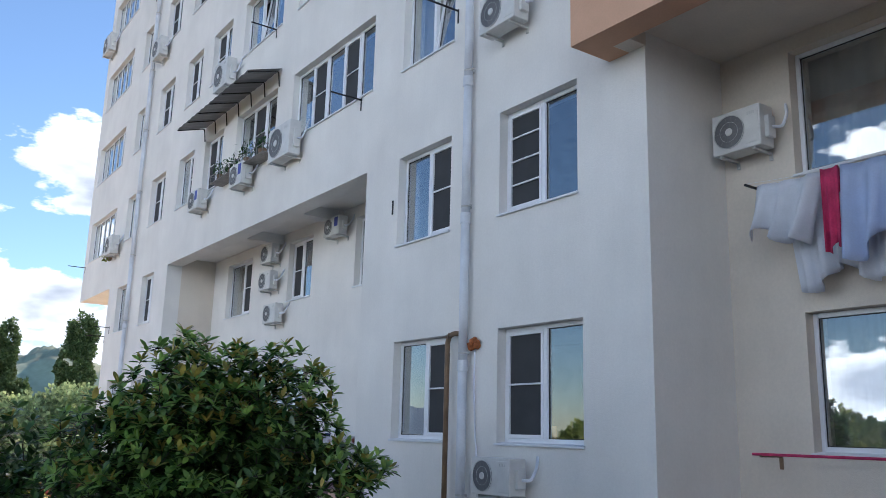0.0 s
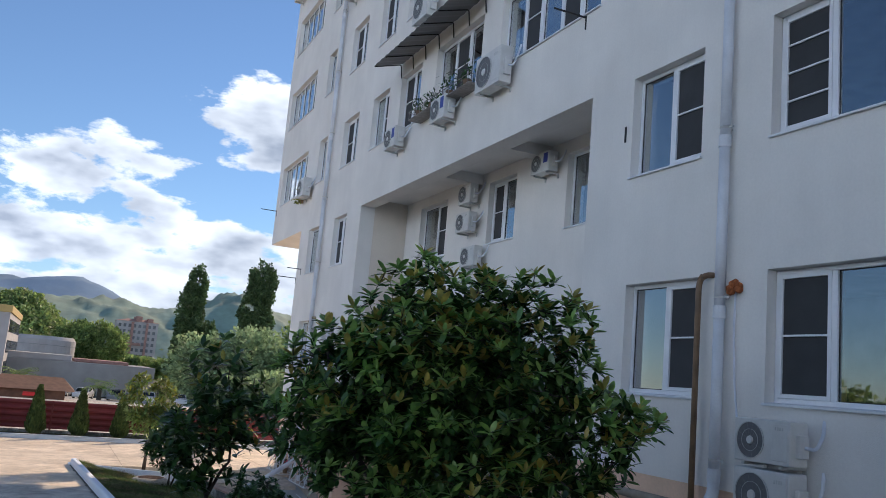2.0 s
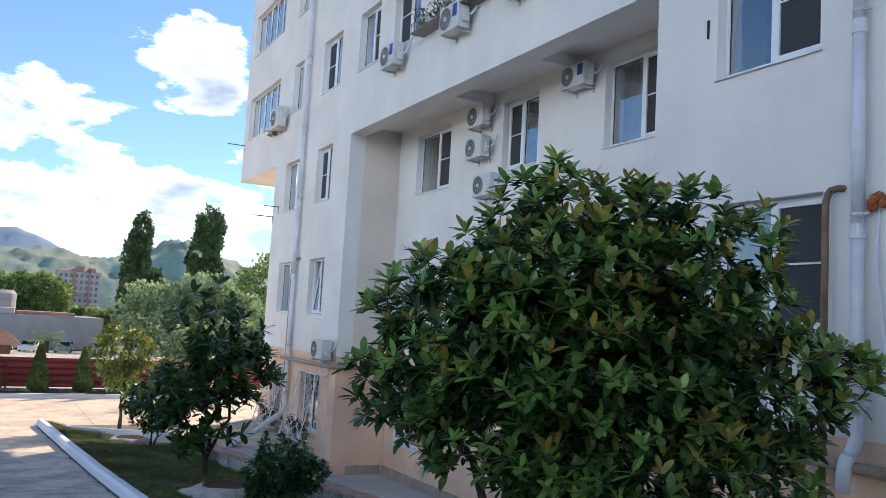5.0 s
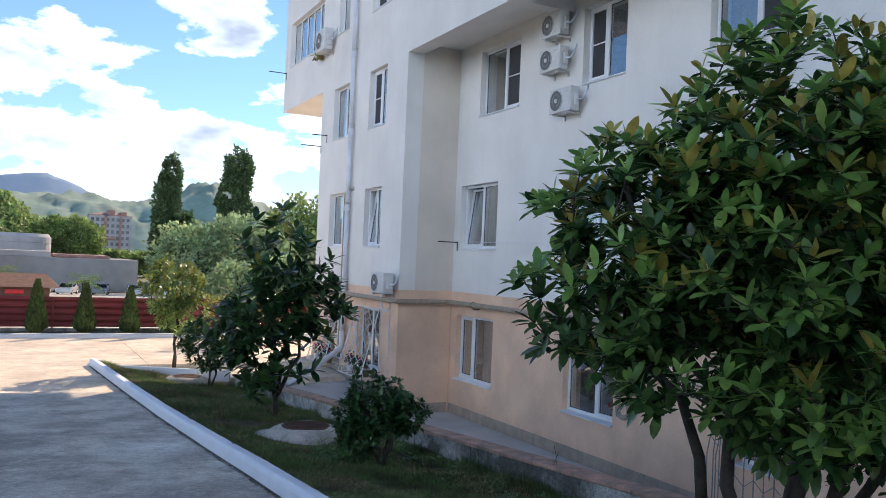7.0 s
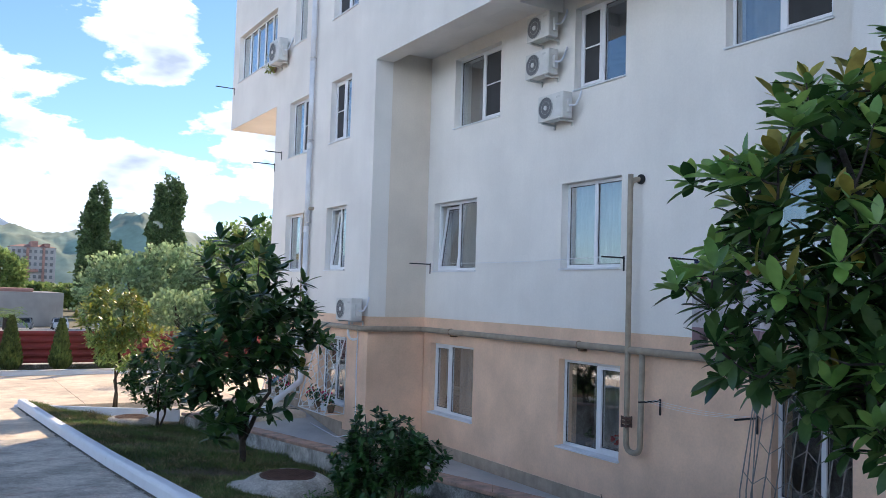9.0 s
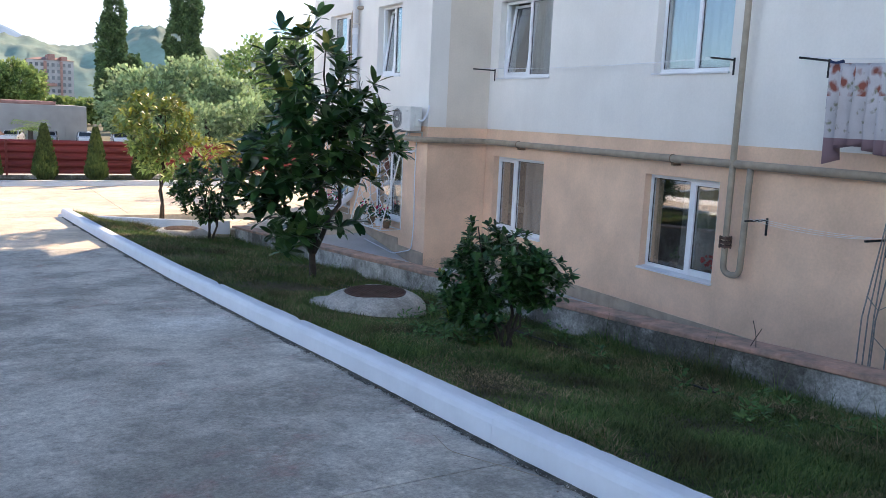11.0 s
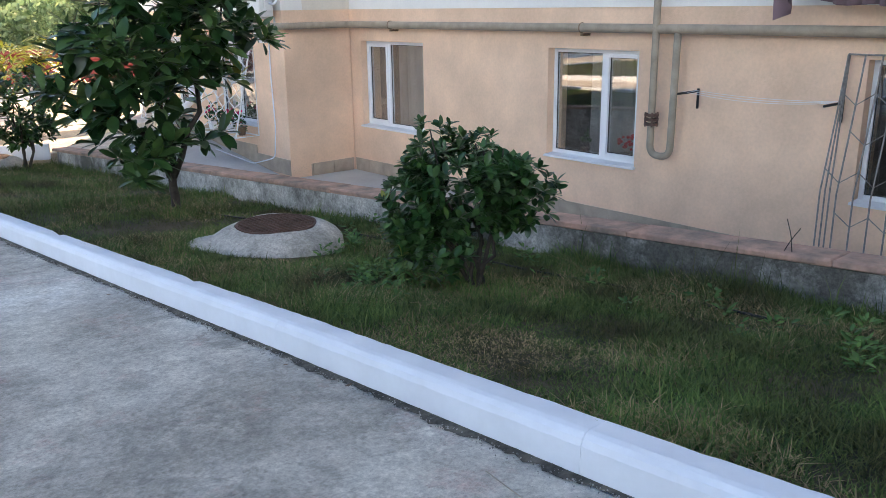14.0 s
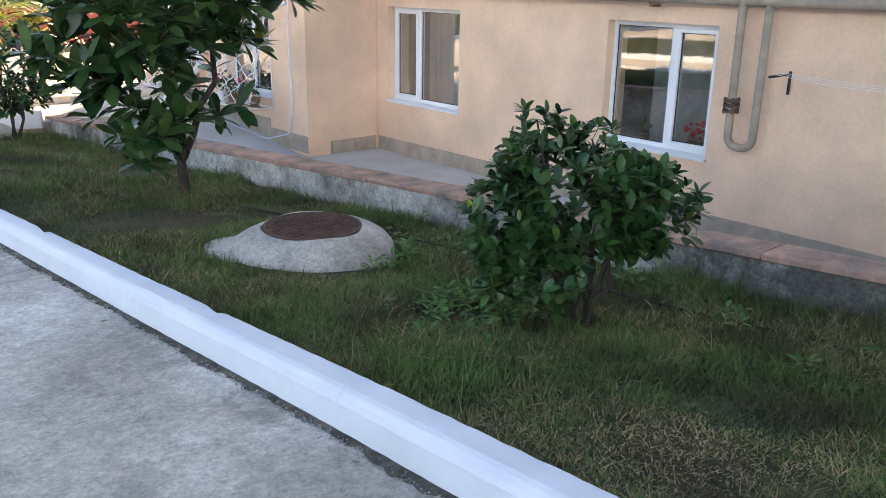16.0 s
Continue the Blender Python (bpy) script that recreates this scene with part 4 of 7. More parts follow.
def make_window(i, face, y0, y1, z0, z1, pattern, curtain, split):
    w = empty("window_%d" % i, (face + 0.15, (y0 + y1) / 2, z0))
    n = len(pattern)
    looks = {"flowers": "white plastic window with red potted flowers behind glass", "pale": "white plastic window with pale curtains drawn", "net": "white plastic window reflecting the sky", "sheer": "white plastic window with white net curtains", "dark": "white plastic window into a dark room", "half": "white plastic window with an orange blind inside"}
    tagged(w, ("open tilted " if "O" in pattern else "") + looks[curtain] + (", %d panes" % n), "window", kind="structure")
    f = face + 0.13
    t = 0.055
    big = max(y1 - y0, 0.1)
    bm = bmesh.new()
    g = 0.004
    box(bm, f, f + 0.07, y0 + g, y0 + t, z0 + g, z1 - g, 0.006)
    box(bm, f, f + 0.07, y1 - t, y1 - g, z0 + g, z1 - g, 0.006)
    box(bm, f, f + 0.07, y0 + t, y1 - t, z0 + g, z0 + t + 0.01, 0.006)
    box(bm, f, f + 0.07, y0 + t, y1 - t, z1 - t, z1 - g, 0.006)
    inner = big - 2 * t
    cuts = [y1 - t - inner * c for c in ([0.0, split, 1.0] if split else [k / n for k in range(n + 1)])]
    for k in range(1, n):
        yc = cuts[k]
        box(bm, f - 0.004, f + 0.066, yc - t * 0.62, yc + t * 0.62, z0 + t, z1 - t, 0.006)
    part("window_frame", bm, M_PVC, w)
    bm = bmesh.new()
    box(bm, face - 0.035, f + 0.01, y0 - 0.018, y1 + 0.018, z0 - 0.012, z0 + 0.016, 0.006)
    for v in bm.verts:
        v.co.z -= 0.02 * max(0, (f - v.co.x) / 0.2)
    part("window_sill", bm, M_SILL, w)
    for k, kind in enumerate(pattern):
        hi, lo = cuts[k] - t * 0.62 * (k > 0), cuts[k + 1] + t * 0.62 * (k < n - 1)
        a, b = z0 + t + 0.01, z1 - t
        tilt = None
        if kind in "ONSTP" and kind != "P":
            bm = bmesh.new()
            s = 0.045
            fx = f - 0.012
            box(bm, fx, fx + 0.05, lo, lo + s, a, b, 0.005)
            box(bm, fx, fx + 0.05, hi - s, hi, a, b, 0.005)
            box(bm, fx, fx + 0.05, lo + s, hi - s, a, a + s, 0.005)
            box(bm, fx, fx + 0.05, lo + s, hi - s, b - s, b, 0.005)
            bars = {"S": [0.5], "T": [0.25, 0.5, 0.75]}.get(kind, [])
            for q_ in bars:
                zc = a + (b - a) * q_
                box(bm, fx, fx + 0.02, lo + s, hi - s, zc - 0.011, zc + 0.011, 0.003)
            if kind == "O":
                tilt = Matrix.Translation((f, 0, a)) @ Matrix.Rotation(radians(7.5), 4, "Y") @ Matrix.Translation((-f, 0, -a))
                bmesh.ops.transform(bm, matrix=tilt, verts=bm.verts)
            sash = part("sash", bm, M_PVC, w)
            lo, hi, a, b = lo + s, hi - s, a + s, b - s
        bm = bmesh.new()
        box(bm, f + 0.03, f + 0.034, lo, hi, a, b)
        if tilt is not None:
            bmesh.ops.transform(bm, matrix=tilt, verts=bm.verts)
        pane = part("pane", bm, M_GLASS, w)
        pane.visible_shadow = False
        if kind in "ST":
            bm = bmesh.new()
            box(bm, f + 0.014, f + 0.018, lo, hi, a, b)
            part("insect_screen", bm, M_SCREEN, w)
        bm = bmesh.new()
        s = 0.009
        for d in ((lo, lo + s, a, b), (hi - s, hi, a, b), (lo, hi, a, a + s), (lo, hi, b - s, b)):
            box(bm, f + 0.022, f + 0.029, *d)
        if tilt is not None:
            bmesh.ops.transform(bm, matrix=tilt, verts=bm.verts)
        part("seal", bm, M_SEAL, w)
    rng = random.Random(i)
    if curtain == "sheer":
        curtain_mesh("curtain", f + 0.16, y0 - 0.1, y1 + 0.1, z0 - 0.3, z1 + 0.05, M_SHEER, w, i)
    if curtain in ("pale", "net", "flowers"):
        x = f + 0.34
        if curtain == "net":
            curtain_mesh("curtain", x, y0 + (y1 - y0) * rng.uniform(0.45, 0.7), y1 + 0.1, z0 - 0.3, z1 + 0.05, M_CURTAIN, w, i)
        else:
            curtain_mesh("curtain", x, y0 - 0.1, y0 + (y1 - y0) * 0.72, z0 - 0.3, z1 + 0.05, M_CURTAIN, w, i)
    if curtain == "half":
        bm = bmesh.new()
        box(bm, f + 0.16, f + 0.18, y0 + (y1 - y0) * 0.5, y1 - 0.05, z0 + 0.02, z0 + 0.22, 0.004)
        part("orange_blind", bm, M_ORANGE, w)
    if curtain == "flowers":
        for yy, col, r in ((y0 + 0.22, M_REDSIGN, 0.055), (y0 + 0.38, M_REDSIGN, 0.05), (y1 - 0.42, M_LEAFGLOSS, 0.07)):
            bm = bmesh.new()
            for _ in range(14):
                p = Vector((f + 0.2 + rng.uniform(-.05, .05), yy + rng.uniform(-.07, .07), z0 + 0.24 + rng.uniform(-.09, .10)))
                bmesh.ops.create_icosphere(bm, subdivisions=1, radius=r * rng.uniform(0.3, 0.6), matrix=Matrix.Translation(p))
            part("flower_head", bm, col, w)
            bm = bmesh.new()
            tube(bm, [(f + 0.2, yy, z0 + 0.005), (f + 0.2, yy, z0 + 0.10)], [0.05, 0.065], 10)
            part("flower_pot", bm, M_BROWN, w)
    return w


for i, w in enumerate(WINDOWS):
    make_window(i + 1, *w)
# ---------------------------------------------------------------- outdoor units
def make_unit(name, y0, y1, z0, z1, face, depth=0.25, gap=0.09, label="white air-conditioner outdoor unit on wall brackets", blue=False):
    """An outdoor unit whose fan looks away from the wall. y0 is its near end."""
    u = empty(name, (face, (y0 + y1) / 2, z0))
    tagged(u, label, "air conditioner", "outdoor units on the facade")
    x1 = face - gap
    x0 = x1 - depth
    w, h = y1 - y0, z1 - z0
    bm = bmesh.new()
    box(bm, x0, x1, y0, y1, z0, z1, 0.014)
    part("body", bm, M_AC, u)
    r = min(h * 0.42, w * 0.31)
    yc, zc = y1 - r - 0.045 * (w / 0.75), (z0 + z1) / 2
    bm = bmesh.new()
    bmesh.ops.create_cone(bm, cap_ends=True, segments=28, radius1=r, radius2=r, depth=0.008, matrix=Matrix.Translation((x0 - 0.003, yc, zc)) @ Matrix.Rotation(radians(90), 4, "Y"))
    fan = part("fan_opening", bm, M_ACDARK, u, "dark round fan opening")
    for q in (1.0, 0.6):
        bm = bmesh.new()
        tube(bm, [(x0 - 0.012, yc + r * q * math.cos(a), zc + r * q * math.sin(a)) for a in [2 * math.pi * k / 22 for k in range(23)]], 0.002 if q < 1 else 0.006, 4, False)
        part("guard_ring", bm, M_ACMET, fan)
    for k in range(14):
        a = 2 * math.pi * k / 14
        bm = bmesh.new()
        tube(bm, [(x0 - 0.012, yc + r * s * math.cos(a), zc + r * s * math.sin(a)) for s in (0.2, 1.0)], 0.0014, 4, False)
        part("guard_spoke", bm, M_GREYIRON, fan)
    bm = bmesh.new()
    bmesh.ops.create_cone(bm, cap_ends=True, segments=16, radius1=r * 0.24, radius2=r * 0.2, depth=0.016, matrix=Matrix.Translation((x0 - 0.015, yc, zc)) @ Matrix.Rotation(radians(-90), 4, "Y"))
    part("hub", bm, M_AC, u)
    bm = bmesh.new()
    box(bm, x0 - 0.006, x0 + 0.01, y0 + 0.02, y0 + w * 0.30, z0 + h * 0.1, z1 - h * 0.08, 0.005)
    part("front_panel", bm, M_AC, u)
    if blue:
        bm = bmesh.new()
        box(bm, x0 - 0.010, x0 - 0.005, y0 + w * 0.06, y0 + w * 0.28, z0 + h * 0.42, z1 - h * 0.1, 0.002)
        part("sticker", bm, M_BLUESIGN, u, "dark blue sticker")
    bm = bmesh.new()
    for k in range(0 if blue else 4):
        box(bm, x0 - 0.0085, x0 - 0.005, y0 + w * 0.10 + k * w * 0.04, y0 + w * 0.125 + k * w * 0.04, z1 - h * 0.22, z1 - h * 0.15)
    if not blue:
        part("badge", bm, M_ACMET, u, "small grey badge marks")
    bm = bmesh.new()
    box(bm, x0 + 0.08, x1 - 0.04, y0 - 0.055, y0 + 0.005, z0 + h * 0.2, z0 + h * 0.72, 0.012)
    part("valve_cover", bm, M_AC, u)
    for yb in (y0 + w * 0.16, y1 - w * 0.16):
        bm = bmesh.new()
        box(bm, x0 + 0.01, face, yb - 0.018, yb + 0.018, z0 - 0.035, z0 - 0.005, 0.003)
        box(bm, face - 0.02, face, yb - 0.02, yb + 0.02, z0 - 0.10, z0 - 0.035, 0.003)
        part("bracket", bm, M_ACMET, u)
    bm = bmesh.new()
    tube(bm, bend([(x1 - 0.1, y0 - 0.05, z0 + h * 0.45), (x1 - 0.05, y0 - 0.14, z0 + h * 0.42), (x1 + 0.03, y0 - 0.15, z0 + h * 0.75), (face + 0.01, y0 - 0.1, z1 + 0.03)], 0.05), 0.018, 8)
    part("hose", bm, M_CLOTH, u)
    return u


UNITS = [(4.50, 5.12, 4.72, 5.20, XR), (7.08, 7.80, 0.88, 1.31, XF), (7.08, 7.80, 0.30, 0.82, XF), (7.06, 7.80, 6.86, 7.37, XF), (13.80, 14.78, 6.80, 7.50, XF),
         (16.15, 16.88, 6.75, 7.25, XF), (18.92, 19.62, 6.77, 7.26, XF), (17.65, 18.50, 9.55, 10.25, XF), (23.7, 24.5, 12.6, 13.2, XF), (30.7, 31.7, 15.4, 16.1, XF), (27.0, 27.75, 6.95, 7.55, XF),
         (17.44, 18.10, 4.765, 5.20, XR, 0.2, 0.1), (17.45, 18.08, 5.41, 5.85, XR, 0.2, 0.1), (17.04, 17.71, 3.945, 4.385, XR, 0.2, 0.1), (14.18, 14.84, 5.49, 5.88, XR, 0.21, 0.09), (21.98, 22.75, 0.40, 0.86, XF)]
for k, d in enumerate(UNITS):
    make_unit("outdoor_unit", *d, blue=k in (5, 6, 14), label="white outdoor unit with a blue sticker on brackets" if k in (5, 6, 14) else "large white outdoor unit on wall brackets" if k == 4 else "white air-conditioner outdoor unit on wall brackets")


# ---------------------------------------------------------------- pipes
def downpipe(y, top, bottom, foot, face=XF):
    p = empty("downpipe", (face, y, bottom))
    tagged(p, "pale grey plastic rainwater downpipe with joint collars", "downpipe")
    x = face - 0.10
    z = top
    while z > bottom + 0.4:
        z2 = max(bottom + 0.35, z - 2.0)
        bm = bmesh.new()
        tube(bm, [(x, y, z2), (x, y, z)], 0.062, 16)
        part("pipe_length", bm, M_PIPE, p, smooth=True)
        bm = bmesh.new()
        tube(bm, [(x, y, z2 - 0.02), (x, y, z2 + 0.12)], 0.072, 16)
        part("collar", bm, M_PIPE, p)
        bm = bmesh.new()
        box(bm, x, face + 0.01, y - 0.012, y + 0.012, z2 + 0.2, z2 + 0.225)
        tube(bm, [(x, y, z2 + 0.2), (x, y, z2 + 0.225)], 0.066, 16)
        box(bm, x - 0.01, x + 0.02, y - 0.12, y - 0.06, z2 + 0.2, z2 + 0.225)
        part("clamp", bm, M_ACMET, p)
        z = z2
    bm = bmesh.new()
    tube(bm, bend(foot, 0.1), 0.066, 16)
    part("foot_bend", bm, M_PIPE, p, smooth=True)


downpipe(8.34, TOP, 0.25, [(XF - 0.1, 8.34, 0.62), (XF - 0.1, 8.34, 0.42), (XF - 0.2, 8.38, 0.30), (XF - 0.22, 8.38, 0.02)])
downpipe(25.2, TOP, -1.2, [(XF - 0.1, 25.2, -0.8), (XF - 0.1, 25.2, -1.15), (XF - 1.3, 24.5, -1.75), (XF - 1.75, 24.3, -1.9)])


def pipe_run(name, points, radius, mat, label, category="pipe", r=0.12):
    bm = bmesh.new()
    tube(bm, bend(points, r), radius, 14)
    return tagged(part(name, bm, mat, smooth=True), label, category)


gas = empty("gas_pipe", (XR, 16, 0.2))
tagged(gas, "beige painted gas pipe running along the wall", "gas pipe")
bm = bmesh.new()
tube(bm, bend([(XF - 0.14, 25.6, 0.26), (XF - 0.14, 21.76, 0.25), (XR - 0.14, 21.76, 0.25), (XR - 0.14, 11.42, 0.25), (XF - 0.13, 11.42, 0.25), (XF - 0.13, 6.0, 0.25)], 0.12), 0.055, 14)
part("main_pipe", bm, M_GAS, gas, smooth=True)
bm = bmesh.new()
tube(bm, bend([(XR - 0.14, 15.30, 0.25), (XR - 0.16, 15.30, -1.22), (XR - 0.16, 15.58, -1.22), (XR - 0.16, 15.58, 2.72), (XR - 0.16, 15.58, 2.78), (XR + 0.05, 15.50, 2.78)], 0.13), 0.042, 14)
part("riser", bm, M_GAS, gas, smooth=True)
for zz in (-0.74, -0.795, -0.85):
    bm = bmesh.new()
    tube(bm, [(XR - 0.16, 15.58, zz - 0.015), (XR - 0.16, 15.58, zz + 0.015)], 0.085, 14)
    for a in range(4):
        tube(bm, [(XR - 0.16 + 0.07 * math.cos(a * 1.57 + .7), 15.58 + 0.07 * math.sin(a * 1.57 + .7), zz - 0.03), (XR - 0.16 + 0.07 * math.cos(a * 1.57 + .7), 15.58 + 0.07 * math.sin(a * 1.57 + .7), zz + 0.03)], 0.012, 6)
    part("flange", bm, M_IRONLID, gas)
bm = bmesh.new()
tube(bm, [(XR - 0.045, 15.50, 2.78), (XR - 0.012, 15.50, 2.78)], 0.075, 14)
part("wall_collar", bm, M_BLACK, gas)
for yb in (12.6, 16.7, 20.6):
    bm = bmesh.new()
    tube(bm, [(XR - 0.14 + 0.062 * math.cos(a), yb, 0.25 + 0.062 * math.sin(a)) for a in [k * 0.45 for k in range(15)]], 0.007, 5, False)
    box(bm, XR - 0.14, XR + 0.02, yb - 0.02, yb + 0.02, 0.15, 0.18)
    part("pipe_hook", bm, M_BROWN, gas)
g2 = pipe_run("gas_riser", [(XF - 0.1, 8.69, -2.2), (XF - 0.1, 8.69, 2.82), (XF - 0.1, 8.61, 2.9), (XF + 0.05, 8.55, 2.9)], 0.035, M_BROWN, "brown painted gas riser turning into the wall", "gas pipe", 0.09)
g3 = pipe_run("gas_riser", [(XF - 0.1, 25.36, -1.4), (XF - 0.1, 25.36, 2.82), (XF - 0.1, 25.2, 2.95), (XF + 0.05, 25.0, 2.95)], 0.04, M_GAS, "beige gas riser beside the downpipe", "gas pipe", 0.09)
bm = bmesh.new()
rng = random.Random(7)
for _ in range(16):
    bmesh.ops.create_icosphere(bm, subdivisions=1, radius=rng.uniform(0.03, 0.06), matrix=Matrix.Translation((XF - 0.03 + rng.uniform(-.03, .02), 8.17 + rng.uniform(-.07, .07), 2.74 + rng.uniform(-.07, .07))))
tagged(part("foam_plug", bm, M_RUST, smooth=True), "rust-brown lump of sealing foam on the wall", "sealing foam")
pipe_run("cable", [(XF - 0.03, 8.17, 2.7), (XF - 0.03, 8.18, 2.2), (XF - 0.03, 8.14, 1.6), (XF - 0.06, 8.05, 1.2), (XF - 0.12, 7.9, 1.15)], 0.012, M_CLOTH, "white hanging cable beside the downpipe", "cable", 0.1)
pipe_run("cable", [(XF - 0.02, 22.30, 0.2), (XF - 0.02, 22.32, -0.6), (XF - 0.02, 22.28, -1.4), (XF - 0.02, 22.36, -1.95), (XF - 0.2, 22.8, -2.08), (XF - 0.3, 24, -1.95)], 0.011, M_CLOTH, "thin white drain hose down the wall", "hose", 0.1)
pipe_run("drain_hose", [(XF - 0.1, 22.55, 0.42), (XF - 0.16, 22.5, 0.1), (XF - 0.12, 22.4, -0.02), (XF - 0.03, 22.3, 0.02)], 0.025, M_SILL, "bent pale drain hose under the outdoor unit", "hose", 0.09)


# skirting of grey tiles at the foot of the recessed bay
def skirting(name, start, way, n, out, w=0.40, h=0.21):
    s = empty(name, start)
    tagged(s, "grey ceramic skirting tiles at the wall's foot", "skirting", kind="structure")
    way, out = Vector(way), Vector(out)
    bm = bmesh.new()
    box(bm, 0.003, w - 0.003, 0, 0.012, 0, h, 0.002)
    rot = Matrix.Identity(4)
    rot.col[0][:3], rot.col[1][:3] = way, out
    bmesh.ops.transform(bm, matrix=rot, verts=bm.verts)
    bmesh.ops.recalc_face_normals(bm, faces=bm.faces)
    me = finish("tile", bm, M_TILE)
    for k in range(n):
        t = new("tile", me)
        t.parent = s
        t.matrix_parent_inverse = Matrix.Translation(-Vector(start))
        t.location = Vector(start) + way * (w * k)


skirting("skirting_bay", (XR + 0.012, 21.88, -2.275), (0, -1, 0), 26, (-1, 0, 0), h=0.225)
skirting("skirting_bay_side", (XF + 0.02, 21.912, -2.275), (1, 0, 0), 3, (0, -1, 0), w=0.43, h=0.225)
bm = bmesh.new()
for a, b, za, zb in ((21.9, 23.0, -2.27, -2.22), (23.0, 24.2, -2.2, -2.08), (24.2, 25.5, -2.0, -1.90), (25.5, 27.95, -1.78, -1.86)):
    box(bm, XF - 0.006, XF + 0.006, a, b, -2.2, max(za, zb) + 0.28)
tagged(part("baseboard", bm, M_TILE), "grey painted band at the far pier's foot", "skirting", kind="structure")


# ---------------------------------------------------------------- washing-line brackets, lines and washing
def line_bracket(at, reach, label="black iron washing-line bracket on the wall"):
    b = empty("line_bracket", at)
    tagged(b, label, "washing-line bracket", "washing-line brackets")
    x, y, z = at
    bm = bmesh.new()
    box(bm, x - reach, x, y - 0.012, y + 0.012, z - 0.012, z + 0.012, 0.003)
    part("arm", bm, M_BLACK, b)
    bm = bmesh.new()
    box(bm, x - 0.012, x, y - 0.015, y + 0.015, z - 0.2, z + 0.03, 0.003)
    part("wall_plate", bm, M_BLACK, b)


def washing_line(a, b, n, step, name="washing_line"):
    s = empty(name, a)
    tagged(s, "thin washing lines strung between two brackets", "washing line")
    for k in range(n):
        bm = bmesh.new()
        A, B = Vector(a) - Vector((k * step, 0, 0)), Vector(b) - Vector((k * step, 0, 0))
        tube(bm, [A.lerp(B, t) - Vector((0, 0, 0.03 * 4 * t * (1 - t) * (1 + 0.4 * k))) for t in [i / 10 for i in range(11)]], 0.0028, 5)
        part("cord", bm, M_SILL, s)


for at, reach in (((XR, 15.07, -0.44), 0.42), ((XR, 13.42, -0.45), 0.42), ((XR, 21.72, 1.62), 0.5), ((XR, 15.86, 1.62), 0.45), ((XR, 14.42, 1.56), 0.55), ((XR, 12.3, 1.56), 0.55), ((XR, 4.62, 4.25), 0.5), ((XR, 2.1, 4.25), 0.5),
                  ((XF, 11.6, 7.25), 0.6), ((XF, 8.75, 7.75), 0.6), ((XF, 15.6, 10.2), 0.6), ((XF, 27.4, 4.6), 0.45), ((XF, 27.92, 4.35), 0.6), ((XF, 31.9, 7.2), 0.6), ((XF, 26.0, 15.6), 0.5)):
    line_bracket(at, reach)
washing_line((XR - 0.12, 15.07, -0.42), (XR - 0.12, 13.42, -0.43), 3, 0.1)
washing_line((XR - 0.1, 21.72, 1.64), (XR - 0.1, 15.86, 1.64), 3, 0.12)
washing_line((XR - 0.1, 14.42, 1.58), (XR - 0.1, 12.3, 1.58), 4, 0.13)
washing_line((XR - 0.1, 4.62, 4.27), (XR - 0.1, 2.1, 4.27), 4, 0.12)


def cloth(name, x, y0, y1, ztop, drop, mat, label, seed, swing=0.05, skew=0.0, fold=5.0, rag=0.06, corner=0.0):
    """A cloth hung over a line: a front and a shorter back fall with folds."""
    rng = random.Random(seed)
    n, m = 22, 14
    verts, faces = [], []
    ph = rng.uniform(0, 6)
    for j in range(m + 1):
        v = j / m
        back = v < 0.18
        s = (0.18 - v) / 0.18 * 0.35 * drop if back else (v - 0.18) / 0.82 * drop
        for i in range(n + 1):
            u = i / n
            y = y0 + (y1 - y0) * (u + (0.5 - u) * 0.14 * s / drop) + skew * s
            d = swing * (0.3 + s / drop) * (math.sin(fold * 2 * math.pi * u + ph) + 0.4 * math.sin(fold * 5.1 * u + 2 * ph))
            hem = drop * (s / drop) * (rag * math.sin(4.3 * u + ph) + rag * 0.5 * math.sin(11 * u + 2 * ph) + corner * max(0.0, u - 0.84) / 0.16)
            verts.append((x + (0.025 if back else -0.012) + d, y, ztop - s - 0.02 * math.sin(math.pi * u) - hem))
    for j in range(m):
        for i in range(n):
            o = j * (n + 1) + i
            faces.append((o, o + 1, o + n + 2, o + n + 1))
    ob = tagged(new(name, from_lists(name, verts, faces, mat, True)), label, "washing")
    sol = ob.modifiers.new("thick", "SOLIDIFY")
    sol.thickness = 0.004
    return ob


cloth("hanging_cloth", XF - 0.42, 25.2, 25.75, 16.05, 0.75, M_CLOTHTEAL, "teal cloth hanging high on the facade", 15, 0.05, 0.0, 2)
bm = bmesh.new()
box(bm, XF - 0.018, XF, 10.385, 10.415, 4.93, 5.16, 0.004)
tagged(part("wall_plate", bm, M_BLACK), "narrow dark metal plate fixed to the render", "wall plate")
cloth("hanging_towel", XR - 0.5, 12.80, 14.02, 1.53, 1.0, M_FLOWER, "flowered bath towel with a mauve hem on the line", 3, 0.09, -0.02, 7.5, 0.045, 0.17)
cloth("hanging_cloth", XR - 0.36, 13.98, 14.14, 1.56, 0.55, M_CLOTHNAVY, "dark blue cloth hanging on the line", 5, 0.02)
cloth("hanging_sheet", XR - 0.46, 3.75, 4.5, 4.24, 0.62, M_CLOTH, "white cloth hung on the washing line", 8, 0.07, 0.30, 3, 0.16)
cloth("hanging_sheet", XR - 0.22, 3.3, 4.36, 4.22, 1.10, M_CLOTH, "long white sheet hung behind other washing", 9, 0.07, -0.06, 5, 0.12)
cloth("hanging_shirt", XR - 0.5, 3.58, 3.76, 4.25, 0.85, M_CLOTHPINK, "pink garment hung on the washing line", 10, 0.03, 0.0, 2)
